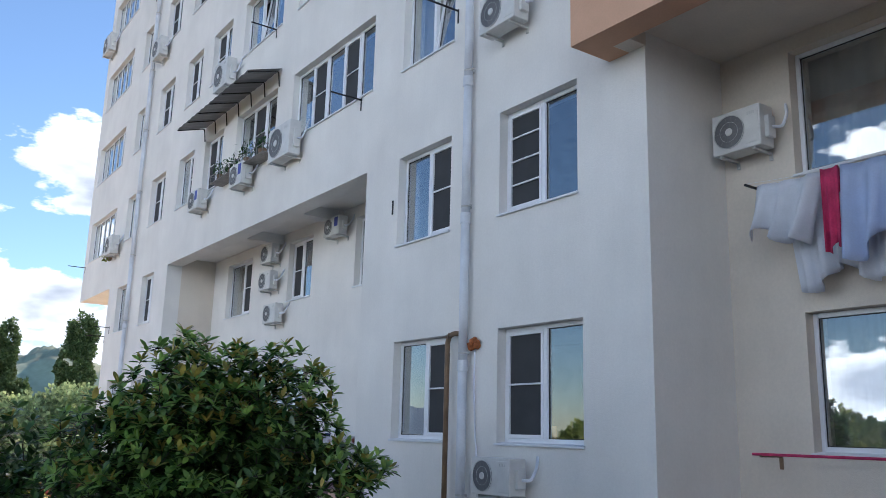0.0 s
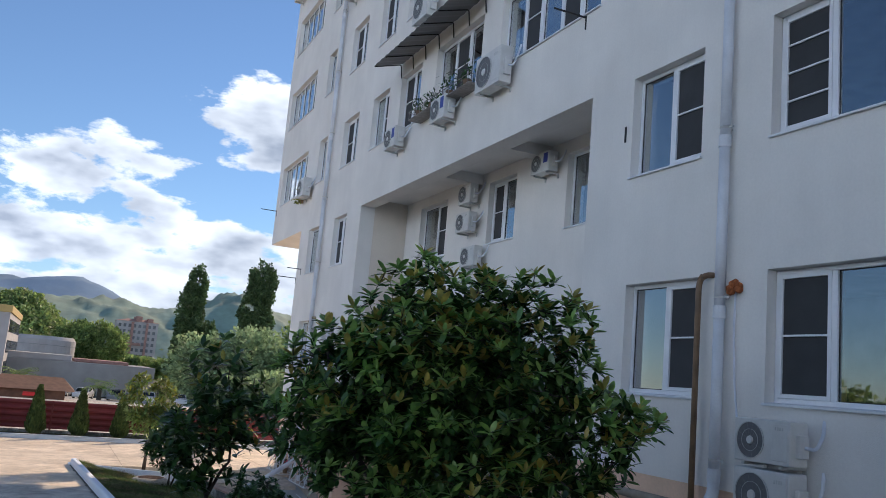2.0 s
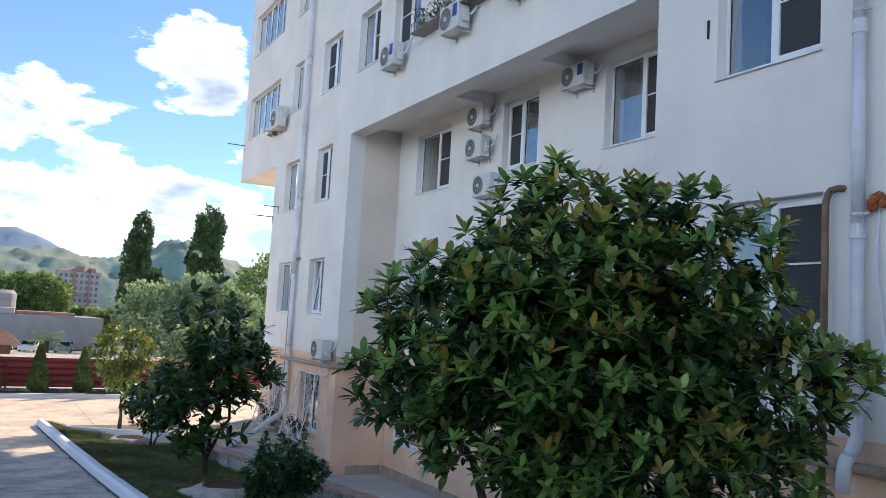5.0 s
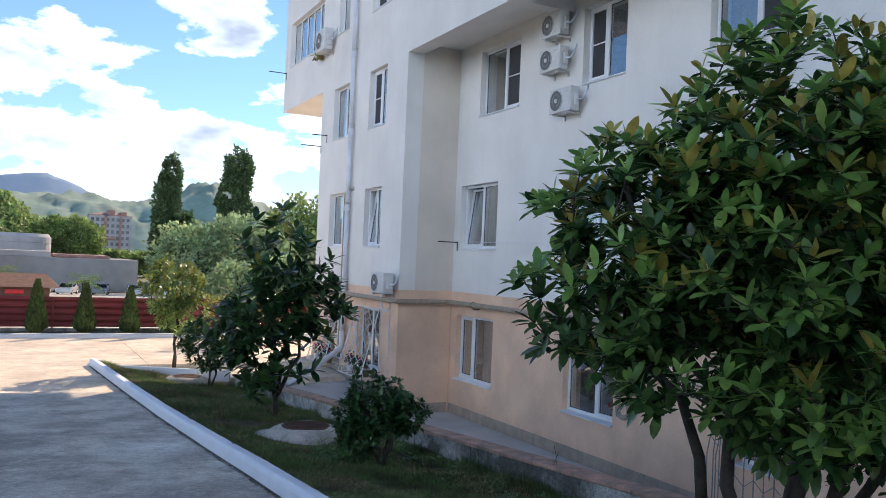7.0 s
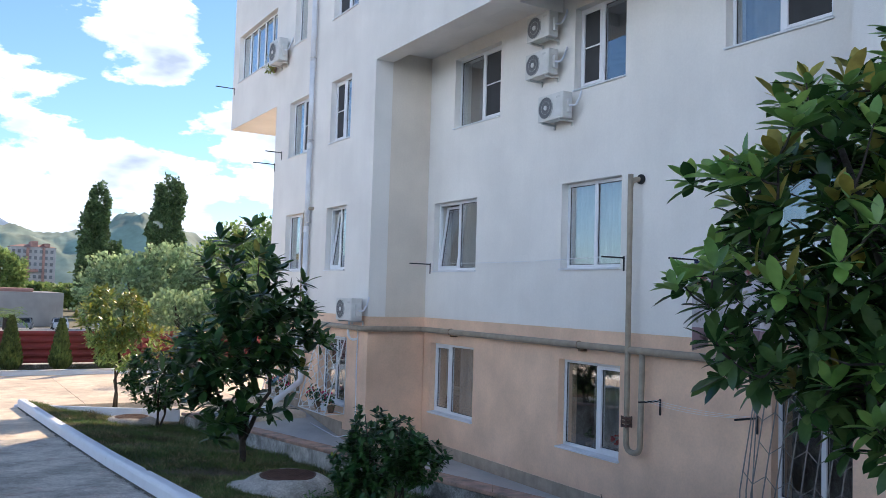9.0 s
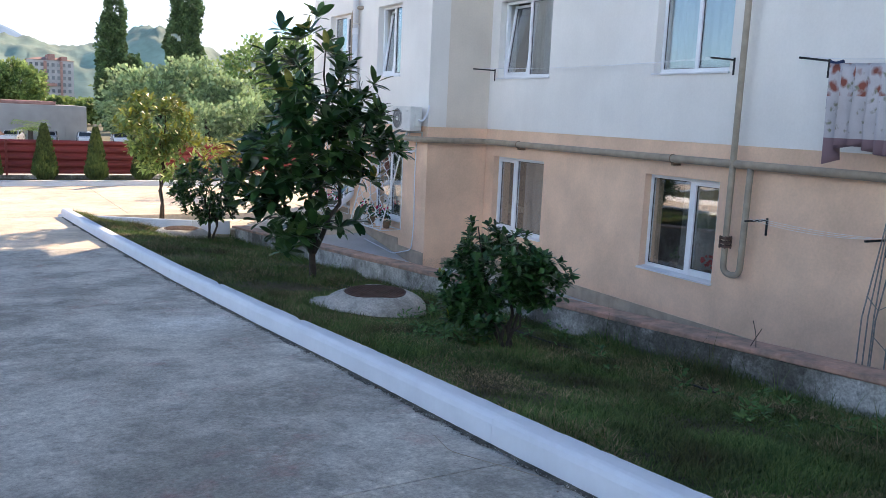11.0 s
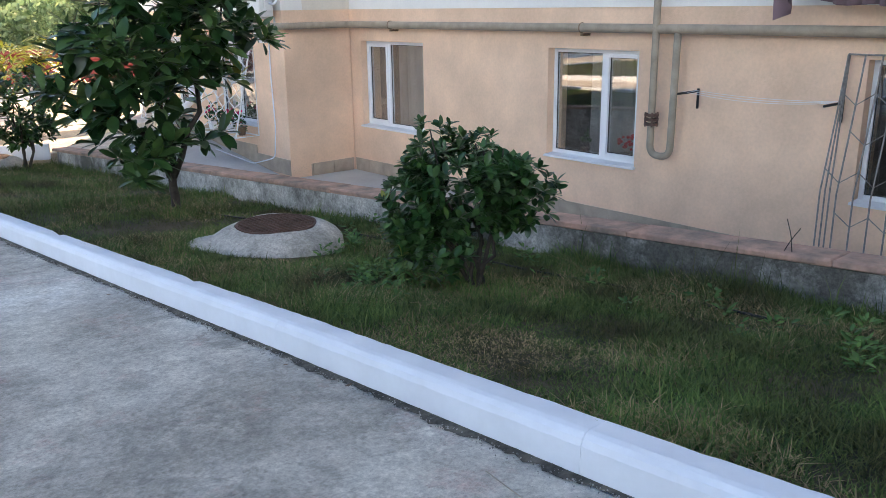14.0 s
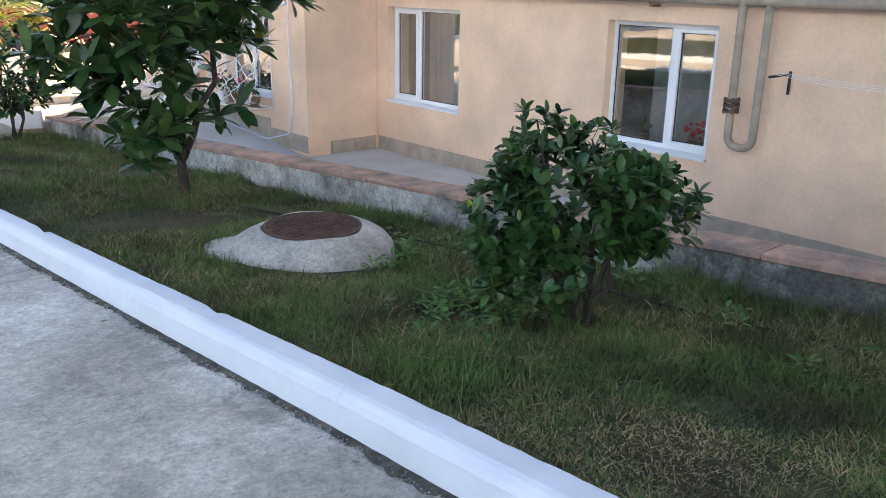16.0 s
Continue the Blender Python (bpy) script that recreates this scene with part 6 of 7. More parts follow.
# ---------------------------------------------------------------- grass
def grass(name, n, xr, yr, inside, height, hgt, seed, label, mat=M_BLADE, flat=1.0):
    rng = np.random.default_rng(seed)
    V, F = [], []
    k = 0
    while k < n:
        x, y = rng.uniform(*xr), rng.uniform(*yr)
        if not inside(x, y):
            continue
        k += 1
        z = height(x, y) - 0.005
        clump = noise.noise(Vector((x * 1.1, y * 1.1, 5))) + 0.5 * noise.noise(Vector((x * 3.7, y * 3.7, 9)))
        edge = max(0.0, 1 - abs(x - cap_x(y)) / 0.5)
        h = hgt * (0.35 + 1.0 * rng.random() ** 3) * (1 + 1.3 * clump) * (1 + 0.9 * edge)
        h = max(0.012, h)
        a = rng.uniform(0, 6.283)
        lean = rng.uniform(0.3, 1.9) * h * flat
        dx, dy = math.cos(a), math.sin(a)
        w = 0.0018 + 0.002 * rng.random()
        sx, sy = -dy * w, dx * w
        o = len(V)
        V += [(x - sx, y - sy, z), (x + sx, y + sy, z), (x + dx * lean * 0.4 + sx * .7, y + dy * lean * 0.4 + sy * .7, z + h * 0.6), (x + dx * lean * 0.4 - sx * .7, y + dy * lean * 0.4 - sy * .7, z + h * 0.6), (x + dx * lean, y + dy * lean, z + h)]
        F += [(o, o + 1, o + 2, o + 3), (o + 3, o + 2, o + 4)]
    return tagged(new(name, from_lists(name, V, F, mat)), label, "grass", kind="stuff")


def on_lawn(x, y):
    return lawn_keep(x, y) and x > kerb_x(min(y, 26.2)) + 0.16 and math.hypot(x - 2.98, y - 15.30) > 0.52


grass("lawn_grass", 230000, (1.3, 4.8), (9.5, 16.5), on_lawn, grass_z, 0.044, 1, "short uneven lawn grass with dry patches")
grass("lawn_grass", 80000, (1.0, 4.8), (16.5, 26.2), on_lawn, grass_z, 0.06, 2, "short uneven lawn grass with dry patches")
grass("lawn_grass", 26000, (1.3, 5.2), (2.0, 9.5), on_lawn, grass_z, 0.06, 3, "short uneven lawn grass with dry patches")
grass("dry_grass", 62000, (1.3, 4.8), (9.5, 17), lambda x, y: on_lawn(x, y) and noise.noise(Vector((x * 1.4, y * 1.4, 2))) > 0.10 + 0.25 * noise.noise(Vector((x * 6, y * 6, 3))) - 0.32 * max(0.0, 1 - (x - kerb_x(y)) / 0.9), grass_z, 0.034, 6, "pale dry straw lying among the lawn grass", M_STRAW, 1.8)
grass("dry_grass", 20000, (1.0, 4.8), (17, 26), lambda x, y: on_lawn(x, y) and noise.noise(Vector((x * 1.4, y * 1.4, 2))) > -0.05, grass_z, 0.05, 7, "pale dry straw lying among the lawn grass", M_STRAW, 1.8)
grass("tall_weeds", 2600, (2.4, 4.6), (10.0, 17), lambda x, y: on_lawn(x, y) and (cap_x(y) - x < 0.5 or math.hypot(x - 3.2, y - 13.6) < 0.75 or 0.5 < math.hypot(x - 2.98, y - 15.4) < 0.8), grass_z, 0.10, 8, "taller green weeds by the wall, shrub and manhole", M_BLADE, 0.5)
grass("seed_stalks", 160, (2.0, 4.5), (10.0, 16), on_lawn, grass_z, 0.11, 9, "thin pale seed stalks standing in the lawn", M_STRAW, 0.4)
grass("island_grass", 30000, (-9, -1.6), (19.1, 29.4), lambda x, y: x < island_edge(y) - 0.12, lambda x, y: road_z(y) + 0.09, 0.09, 14, "short grass on the lawn across the drive")
grass("verge_grass", 9000, (-14, 8), (33.9, 36.2), lambda x, y: True, lambda x, y: -1.72, 0.12, 4, "rough grass along the fence")


rng = random.Random(33)
V, F = [], []
spots = [(rng.gauss(2.85, 0.22), rng.gauss(13.75, 0.25)) for _ in range(34)] + [(rng.uniform(3.4, 4.35), rng.uniform(10.6, 16.0)) for _ in range(46)] + [(2.98 + 0.62 * math.cos(a), 15.36 + 0.62 * math.sin(a)) for a in [rng.uniform(-1.6, 0.9) for _ in range(16)]]
for x, y in spots:
    if not on_lawn(x, y):
        continue
    high = rng.uniform(0.05, 0.16)
    for k in range(rng.randint(8, 18)):
        a, q = rng.uniform(0, 6.28), rng.random()
        leaf_into(V, F, Vector((x, y, grass_z(x, y) + high * q)) + Vector((math.cos(a), math.sin(a), 0)) * 0.02, Vector((math.cos(a), math.sin(a), rng.uniform(0.1, 0.9))).normalized(), rng.uniform(0.03, 0.075), rng.uniform(0.014, 0.03), rng)
tagged(new("leafy_weeds", from_lists("leafy_weeds", V, F, M_WEED, True)), "small broad-leaved green weeds in the lawn", "weeds", kind="stuff")
for k, (dy, dz, lean) in enumerate(((0.0, 0.20, -0.05), (0.05, 0.16, 0.09))):
    y = 12.0 + dy
    x, z = cap_x(y) + 0.05, cap_z(y)
    pipe_run("dry_twig", [(x, y, z - 0.002), (x + 0.01, y - lean * 0.4, z + dz * 0.5), (x, y - lean, z + dz)], 0.003, M_BARK, "dry sprig standing on the retaining wall", "twig", 0.03)

# ---------------------------------------------------------------- dirt, grit and litter along the kerb
rng = random.Random(12)
V, F = [], []
n = 800
for k in range(n + 1):
    y = 2.0 + 24.0 * k / n
    w = 0.014 + 0.06 * max(0, noise.noise(Vector((y * 2.3, 0, 7)))) + 0.03 * rng.random()
    z = road_z(y) + 0.004
    V += [(kerb_x(y) + 0.004, y, z + 0.008), (kerb_x(y) - w * 0.5, y, z + 0.006), (kerb_x(y) - w, y, z)]
for k in range(n):
    for i in (0, 1):
        o = 3 * k + i
        F.append((o, o + 3, o + 4, o + 1))
tagged(new("kerb_dirt", from_lists("kerb_dirt", V, F, M_DIRT, True)), "dark dirt gathered at the kerb's foot", "dirt", kind="stuff")
V, F = [], []
for _ in range(2800):
    y = rng.uniform(8.5, 22)
    x = kerb_x(y) - 0.01 - abs(rng.gauss(0, 0.03))
    r = rng.uniform(0.0015, 0.0055)
    c = Vector((x, y, road_z(y) + 0.006 + r * 0.4))
    o = len(V)
    for d in ((1, 0, 0), (-1, 0, 0), (0, 1, 0), (0, -1, 0), (0, 0, 1), (0, 0, -1)):
        V.append(tuple(c + Vector(d) * r * rng.uniform(0.6, 1.3)))
    for a, b, e in ((0, 2, 4), (2, 1, 4), (1, 3, 4), (3, 0, 4), (2, 0, 5), (1, 2, 5), (3, 1, 5), (0, 3, 5)):
        F.append((o + a, o + b, o + e))
tagged(new("grit", from_lists("grit", V, F, M_STONE)), "pale grit and crumbs along the kerb", "gravel", kind="stuff")
for k in range(5):
    y = rng.uniform(9.5, 16)
    x = kerb_x(y) - rng.choice((0.04, 0.06, 0.5, 1.1)) - rng.random() * 0.1
    v, f = [], []
    leaf_into(v, f, Vector((x, y, road_z(y) + 0.014)), Vector((rng.gauss(0, 1), rng.gauss(0, 1), 0.03)).normalized(), rng.uniform(0.02, 0.04), 0.012, rng, 0.0)
    tagged(new("fallen_leaf", from_lists("fallen_leaf", v, f, M_BROWN)), "small dry brown leaf on the concrete", "leaf", "fallen leaves")
pipe_run("dry_twig", [(1.55, 11.55, road_z(11.55) + 0.012), (1.50, 11.3, road_z(11.3) + 0.012), (1.60, 11.05, road_z(11.05) + 0.012), (1.70, 10.8, road_z(10.8) + 0.012)], 0.0022, M_GAS, "thin pale twig lying by the kerb", "twig", 0.06)
# ---------------------------------------------------------------- the fence and beyond
def thuja(at, h, r, seed):
    rng = random.Random(seed)
    t = empty("thuja", at)
    tagged(t, "slim clipped conical thuja before the red fence", "conifer", "thujas along the fence")
    bm = bmesh.new()
    tube(bm, [Vector(at) - Vector((0, 0, .05)), Vector(at) + Vector((0, 0, h * 0.9))], [0.05, 0.01], 6)
    part("trunk", bm, M_BARK, t)
    V, F = [], []
    for _ in range(1500):
        q = rng.random() ** 1.2
        rad = r * (1 - q) ** 0.8 * min(1, 0.55 + q * 5) * rng.uniform(0.75, 1.08)
        a = rng.uniform(0, 6.283)
        p = Vector(at) + Vector((rad * math.cos(a), rad * math.sin(a), 0.06 + q * h * 0.95))
        leaf_into(V, F, p, Vector((math.cos(a) * 0.5, math.sin(a) * 0.5, 1)).normalized(), 0.16, 0.07, rng, 0)
    tagged(add_part_mesh("crown", from_lists("crown", V, F, M_THUJA), t), kind="stuff")
    return t


th = [thuja((0.0, 34.85, -1.72), 1.72, 0.33, 31), thuja((1.45, 34.85, -1.72), 1.62, 0.34, 32)]
for k, x in enumerate((-12.9, -11.4, -10.0, -8.6, -7.2, -5.8, -4.35, -2.9, -1.45, 2.85, 4.2)):
    copy_thing(th[k % 2], pose(x, 34.85, -1.72, 0, 0, 47 * k) @ Matrix.Scale(0.9 + 0.06 * (k % 4), 4))

fence = empty("fence", (0, 36, -1.72))
tagged(fence, "dark red corrugated metal sheet fence with posts", "fence", kind="structure")


def fence_panel():
    bm = bmesh.new()
    rows_ = []
    n = 18
    for k in range(n + 1):
        z = 0.0 + 1.02 * k / n
        d = 0.022 * (1 if (k // 2) % 2 else -1)
        rows_.append([bm.verts.new((x, d + t, z)) for x, t in ((0.01, 0), (2.49, 0), (2.49, 0.004), (0.01, 0.004))])
    for a, b in zip(rows_, rows_[1:]):
        for i in range(4):
            bm.faces.new((a[i], a[(i + 1) % 4], b[(i + 1) % 4], b[i]))
    bmesh.ops.recalc_face_normals(bm, faces=bm.faces)
    return finish("panel", bm, M_FENCE)


me_panel = fence_panel()
bm = bmesh.new()
box(bm, -0.03, 0.03, -0.06, 0.06, -0.1, 1.08, 0.004)
me_post = finish("post", bm, M_FENCE)
bm = bmesh.new()
box(bm, 0, 2.5, -0.08, 0.08, -0.35, 0.02, 0.004)
me_foot = finish("footing", bm, M_CONC)
for k in range(18):
    x = -27 + 2.5 * k
    for nm, me, dz in (("panel", me_panel, 0.16), ("post", me_post, 0.1), ("footing", me_foot, 0.1)):
        o = new(nm, me)
        o.parent = fence
        o.location = (x, 0, dz)


# ---- tall and far trees
def far_tree(name, at, lobes, mat, n, size, label, seed, trunk_r=0.2, category="tree"):
    rng = random.Random(seed)
    t = empty(name, at)
    tagged(t, label, category)
    bm = bmesh.new()
    top = max(c[2] + r[2] for c, r in lobes)
    a = Vector(at)
    limb(bm, a - Vector((0, 0, .2)), (lobes[0][0][0], lobes[0][0][1], top * 0.6 + a.z * 0.4), trunk_r, trunk_r * 0.3, rng, 0.02, 6)
    for c, r in lobes:
        limb(bm, a.lerp(Vector(c), 0.35), c, trunk_r * 0.45, trunk_r * 0.12, rng, 0.05, 4)
    part("trunk", bm, M_BARK, t)
    V, F = [], []
    vol = [r[0] * r[1] * r[2] for _, r in lobes]
    while len(F) < n * 2:
        c, r = rng.choices(lobes, vol)[0]
        d = Vector((rng.gauss(0, 1), rng.gauss(0, 1), rng.gauss(0, 1))).normalized()
        q = rng.uniform(0.25, 1.0) ** 0.45
        p = Vector(c) + Vector((d.x * r[0], d.y * r[1], d.z * r[2])) * q * (1 + 0.22 * noise.noise(Vector(c) + d * 2.3) + 0.12 * noise.noise(d * 7 + Vector(c)))
        if noise.noise(p * (1.1 / max(r)) * 3 + Vector((seed, 0, 0))) < -0.22:
            continue
        way = (d + Vector((rng.gauss(0, .6), rng.gauss(0, .6), rng.gauss(0, .6)))).normalized()
        side = way.orthogonal().normalized()
        side = (side * math.cos(rng.uniform(0, 6)) + way.cross(side) * math.sin(rng.uniform(0, 6))).normalized()
        s = size * rng.uniform(0.5, 1.2)
        o = len(V)
        V += [tuple(p), tuple(p + way * s * 0.5 + side * s * 0.34), tuple(p + way * s), tuple(p + way * s * 0.5 - side * s * 0.34 + Vector((0, 0, s * .12)))]
        F += [(o, o + 1, o + 2), (o, o + 2, o + 3)]
    tagged(add_part_mesh("crown", from_lists("crown", V, F, mat), t), kind="stuff")
    return t


far_tree("poplar_tree", (14.6, 110, -2), [((14.6, 110, 2), (1.7, 1.8, 5)), ((14.5, 110, 6.4), (1.55, 1.6, 4.4)), ((14.9, 110, 9.9), (1.25, 1.25, 3.0)), ((16.9, 110, 3.6), (1.2, 1.2, 2.6))], M_LEAFPOP, 26000, 0.38, "tall narrow dark poplar", 41, 0.4)
far_tree("poplar_tree", (22.7, 110, -2), [((22.7, 110, 3), (2.0, 2.0, 5)), ((22.7, 110, 7.6), (2.15, 2.1, 4.4)), ((22.9, 110, 11.5), (1.75, 1.8, 2.9))], M_LEAFPOP, 28000, 0.38, "tall broad-topped dark poplar", 42, 0.4)
far_tree("willow_tree", (13, 70, -2), [((11.0, 70, 0.6), (3.2, 3, 2.8)), ((14.2, 70, 1.4), (3.0, 3, 2.9)), ((16.8, 70, 0.5), (2.6, 3, 2.6))], M_LEAFGREY, 12000, 0.38, "wide grey-green willow beyond the fence", 43, 0.4)
far_tree("broadleaf_tree", (24, 85, -2), [((23, 85, 2.5), (3.4, 3, 4.7)), ((27.5, 85, 3.0), (3.6, 3, 5.0)), ((20, 84, 0.4), (2.5, 3, 2.8))], M_LEAFWOOD, 11000, 0.45, "rounded green tree beside the poplars", 44, 0.4)
far_tree("broadleaf_tree", (21, 62, -2), [((19.5, 62, 0.3), (2.6, 2.6, 2.6)), ((22.6, 62, 0.5), (2.6, 2.6, 2.8))], M_LEAFWOOD, 8000, 0.4, "rounded green tree beyond the yard", 45, 0.3)
far_tree("broadleaf_tree", (10.5, 50, -2), [((9.8, 50, -0.6), (1.7, 1.7, 1.3)), ((12.3, 50, -0.4), (1.8, 1.8, 1.5)), ((14.6, 50, -0.2), (1.8, 1.8, 1.6))], M_LEAFGREY, 8000, 0.3, "low grey-green tree beyond the fence", 46, 0.2)
far_tree("broadleaf_tree", (2.6, 120, -2), [((2.5, 120, 1.6), (3.0, 3, 3.4)), ((5.5, 120, 1.9), (3.0, 3, 3.2))], M_LEAFWOOD, 16000, 0.42, "round bright green tree behind the long shed", 47, 0.5)
far_tree("broadleaf_tree", (15, 130, -2), [((11, 130, -0.6), (3, 3, 1.6)), ((15, 130, -0.6), (3, 3, 1.5)), ((8, 130, -0.4), (2.5, 3, 1.4))], M_LEAFWOOD, 7000, 0.6, "hedge-like row of dark green trees", 48, 0.3)

# broad-leaved palms at the yard and the parking place
def palm(at, h, r, seed, label, leaf=M_LEAFWOOD):
    rng = random.Random(seed)
    t = empty("palm_tree", at)
    tagged(t, label, "palm", "palms")
    a = Vector(at)
    bm = bmesh.new()
    tube(bm, [a - Vector((0, 0, .1)), a + Vector((0, 0, h))], [0.16, 0.13], 10)
    part("trunk", bm, M_BARK, t)
    for k in range(22):
        V, F = [], []
        an = k * 2.4
        el = rng.uniform(-0.3, 1.2)
        pts = [a + Vector((0, 0, h)) + Vector((math.cos(an) * s * r * math.cos(el * (1 - .4 * s)), math.sin(an) * s * r * math.cos(el * (1 - .4 * s)), r * (s * math.sin(el) - 0.5 * s * s))) for s in [i / 8 for i in range(9)]]
        for q, w in zip(pts, pts[1:]):
            d = (w - q).normalized()
            sd = d.cross(Vector((0, 0, 1))).normalized()
            for sg in (1, -1):
                leaf_into(V, F, q, (d * 0.5 + sd * sg + Vector((0, 0, -.25))).normalized(), r * 0.32, 0.10 * r * 0.3 + 0.02, rng)
        add_part_mesh("frond", from_lists("frond", V, F, leaf), t)


palm((3.1, 64, -1.9), 0.9, 1.3, 51, "short feathery palm before the grey shed")
palm((-2.0, 70, -1.9), 1.1, 1.5, 52, "short feathery palm behind the kiosk")
palm((5.9, 31.0, -1.8), 1.3, 1.3, 53, "small bright yellow-green palm in the yard", M_LEAFYEL)

# ---- long grey shed
def house_block(name, x0, x1, y0, y1, z0, z1, mat, label, category="building"):
    b = empty(name, ((x0 + x1) / 2, (y0 + y1) / 2, z0))
    tagged(b, label, category)
    bm = bmesh.new()
    box(bm, x0, x1, y0, y1, z0, z1, 0.02)
    part("wall", bm, mat, b)
    return b


shed = house_block("shed", -7.5, 7.6, 75, 85, -2.2, 0.35, M_FARGREY, "long flat grey metal-clad shed")
for k in range(29):
    bm = bmesh.new()
    box(bm, -7.4 + k * 0.52, -7.36 + k * 0.52, 74.97, 75.0, -2.1, 0.3)
    part("seam", bm, M_FARGREY, shed)
bm = bmesh.new()
box(bm, 1.5, 5.6, 76, 83, 0.36, 0.62, 0.05)
part("roof", bm, M_ROOFRED, shed, "low pinkish-red roof sheet")
bm = bmesh.new()
box(bm, -6.0, 1.3, 75.4, 83, 0.36, 0.8, 0.03)
part("glazed_parapet", bm, M_FARWALL, shed)

tank = empty("storage_tank", (-1.2, 112, -2))
tagged(tank, "pale round storage tank behind the shed", "tank")
bm = bmesh.new()
tube(bm, [(-1.0, 112, -2), (-1.0, 112, 2.2), (-1.0, 112, 2.6)], [3.2, 3.2, 2.9], 32)
part("shell", bm, M_FARWALL, tank)
bm = bmesh.new()
for k in range(3):
    tube(bm, [(-1.0 + 3.22 * math.cos(a), 112 + 3.22 * math.sin(a), -0.4 + k) for a in [i * 0.2 for i in range(33)]], 0.04, 4)
part("hoops", bm, M_FARGREY, tank)

# ---- office block with an ochre band
office = house_block("office_building", -17, -3.2, 70, 90, -2.2, 3.55, M_FARWALL, "three-storey grey office block with an ochre parapet")
bm = bmesh.new()
box(bm, -17.1, -3.1, 69.9, 90.1, 3.5, 4.02, 0.03)
part("parapet", bm, M_FAROCHRE, office, "ochre parapet band")
for fl in range(3):
    for k in range(6):
        w = -16.2 + k * 2.1
        bm = bmesh.new()
        box(bm, w, w + 0.95, 69.95, 70.05, -0.85 + fl * 1.5, 0.05 + fl * 1.5)
        pw = part("window", bm, M_FARGLASS, office)
        bm = bmesh.new()
        box(bm, w + 0.45, w + 0.5, 69.93, 69.96, -0.85 + fl * 1.5, 0.05 + fl * 1.5)
        part("mullion", bm, M_FARWALL, pw)
    for k in range(12):
        w = 71 + k * 1.55
        bm = bmesh.new()
        box(bm, -3.24, -3.15, w, w + 0.8, -0.85 + fl * 1.5, 0.05 + fl * 1.5)
        part("window", bm, M_FARGLASS, office)
bm = bmesh.new()
box(bm, -17.3, -2.9, 69.0, 90.4, -1.25, -1.05, 0.02)
part("ledge", bm, M_FAROCHRE, office, "ochre ledge over the ground floor")

# ---- kiosk with a brown roof
kiosk = empty("kiosk", (-0.8, 58, -1.9))
tagged(kiosk, "low kiosk with a brown pitched roof and red sign", "kiosk")
bm = bmesh.new()
box(bm, -2.6, 0.9, 56.5, 60, -1.95, -1.05, 0.02)
part("wall", bm, M_KIOSK, kiosk)
bm = bmesh.new()
vs = [bm.verts.new(p) for p in ((-3.0, 56, -1.12), (1.4, 56, -1.12), (1.4, 60.5, -1.12), (-3.0, 60.5, -1.12), (-2.6, 58.2, -0.42), (0.7, 58.2, -0.42))]
for f in ((0, 1, 5, 4), (1, 2, 5), (2, 3, 4, 5), (3, 0, 4), (0, 3, 2, 1)):
    bm.faces.new([vs[i] for i in f])
part("roof", bm, M_KIOSK, kiosk)
bm = bmesh.new()
box(bm, -1.3, -0.4, 56.3, 56.45, -1.5, -1.28, 0.01)
part("sign", bm, M_REDSIGN, kiosk, "red shop sign")


# ---- parked cars
def car(colour, seed):
    mat = material("car_paint_%d" % seed, colour, 0.25, vary=0.03, bump=0, coat=0.8)
    c = empty("car", (0, 0, 0))
    bm = bmesh.new()
    prof = [(-2.1, 0.25), (-2.15, 0.62), (-1.95, 0.80), (-1.1, 0.86), (-0.5, 1.32), (0.75, 1.36), (1.55, 0.92), (2.05, 0.86), (2.15, 0.5), (2.1, 0.25)]
    L = [bm.verts.new((x, -0.85 + (0.14 if z > 1 else 0), z)) for x, z in prof]
    R = [bm.verts.new((x, 0.85 - (0.14 if z > 1 else 0), z)) for x, z in prof]
    n = len(prof)
    for k in range(n):
        bm.faces.new((L[k], L[(k + 1) % n], R[(k + 1) % n], R[k]))
    bm.faces.new(L[::-1])
    bm.faces.new(R)
    bmesh.ops.recalc_face_normals(bm, faces=bm.faces)
    bmesh.ops.bevel(bm, geom=bm.edges[:], offset=0.05, segments=2, affect="EDGES")
    part("body", bm, mat, c, smooth=False)
    for s in (-1, 1):
        bm = bmesh.new()
        vs = [bm.verts.new(p) for p in ((-0.95, s * 0.845, 0.9), (-0.45, s * 0.735, 1.27), (0.7, s * 0.735, 1.30), (1.35, s * 0.83, 0.95))]
        f = bm.faces.new(vs)
        bmesh.ops.solidify(bm, geom=[f], thickness=0.02)
        part("side_window", bm, M_FARGLASS, c)
        for x in (-1.3, 1.3):
            bm = bmesh.new()
            tube(bm, [(x, s * 0.68, 0.31), (x, s * 0.88, 0.31)], 0.31, 18)
            wh = part("wheel", bm, M_TYRE, c)
            bm = bmesh.new()
            tube(bm, [(x, s * 0.86, 0.31), (x, s * 0.895, 0.31)], 0.19, 14)
            part("rim", bm, M_ACMET, wh)
    for x0, z0, x1, z1 in ((-1.13, 0.88, -0.55, 1.29), (1.53, 0.95, 0.8, 1.33)):
        bm = bmesh.new()
        vs = [bm.verts.new(p) for p in ((x0, -0.72, z0 + .02), (x0, 0.72, z0 + .02), (x1, 0.64, z1 + .02), (x1, -0.64, z1 + .02))]
        f = bm.faces.new(vs)
        bmesh.ops.solidify(bm, geom=[f], thickness=0.02)
        part("windscreen", bm, M_FARGLASS, c)
    return c


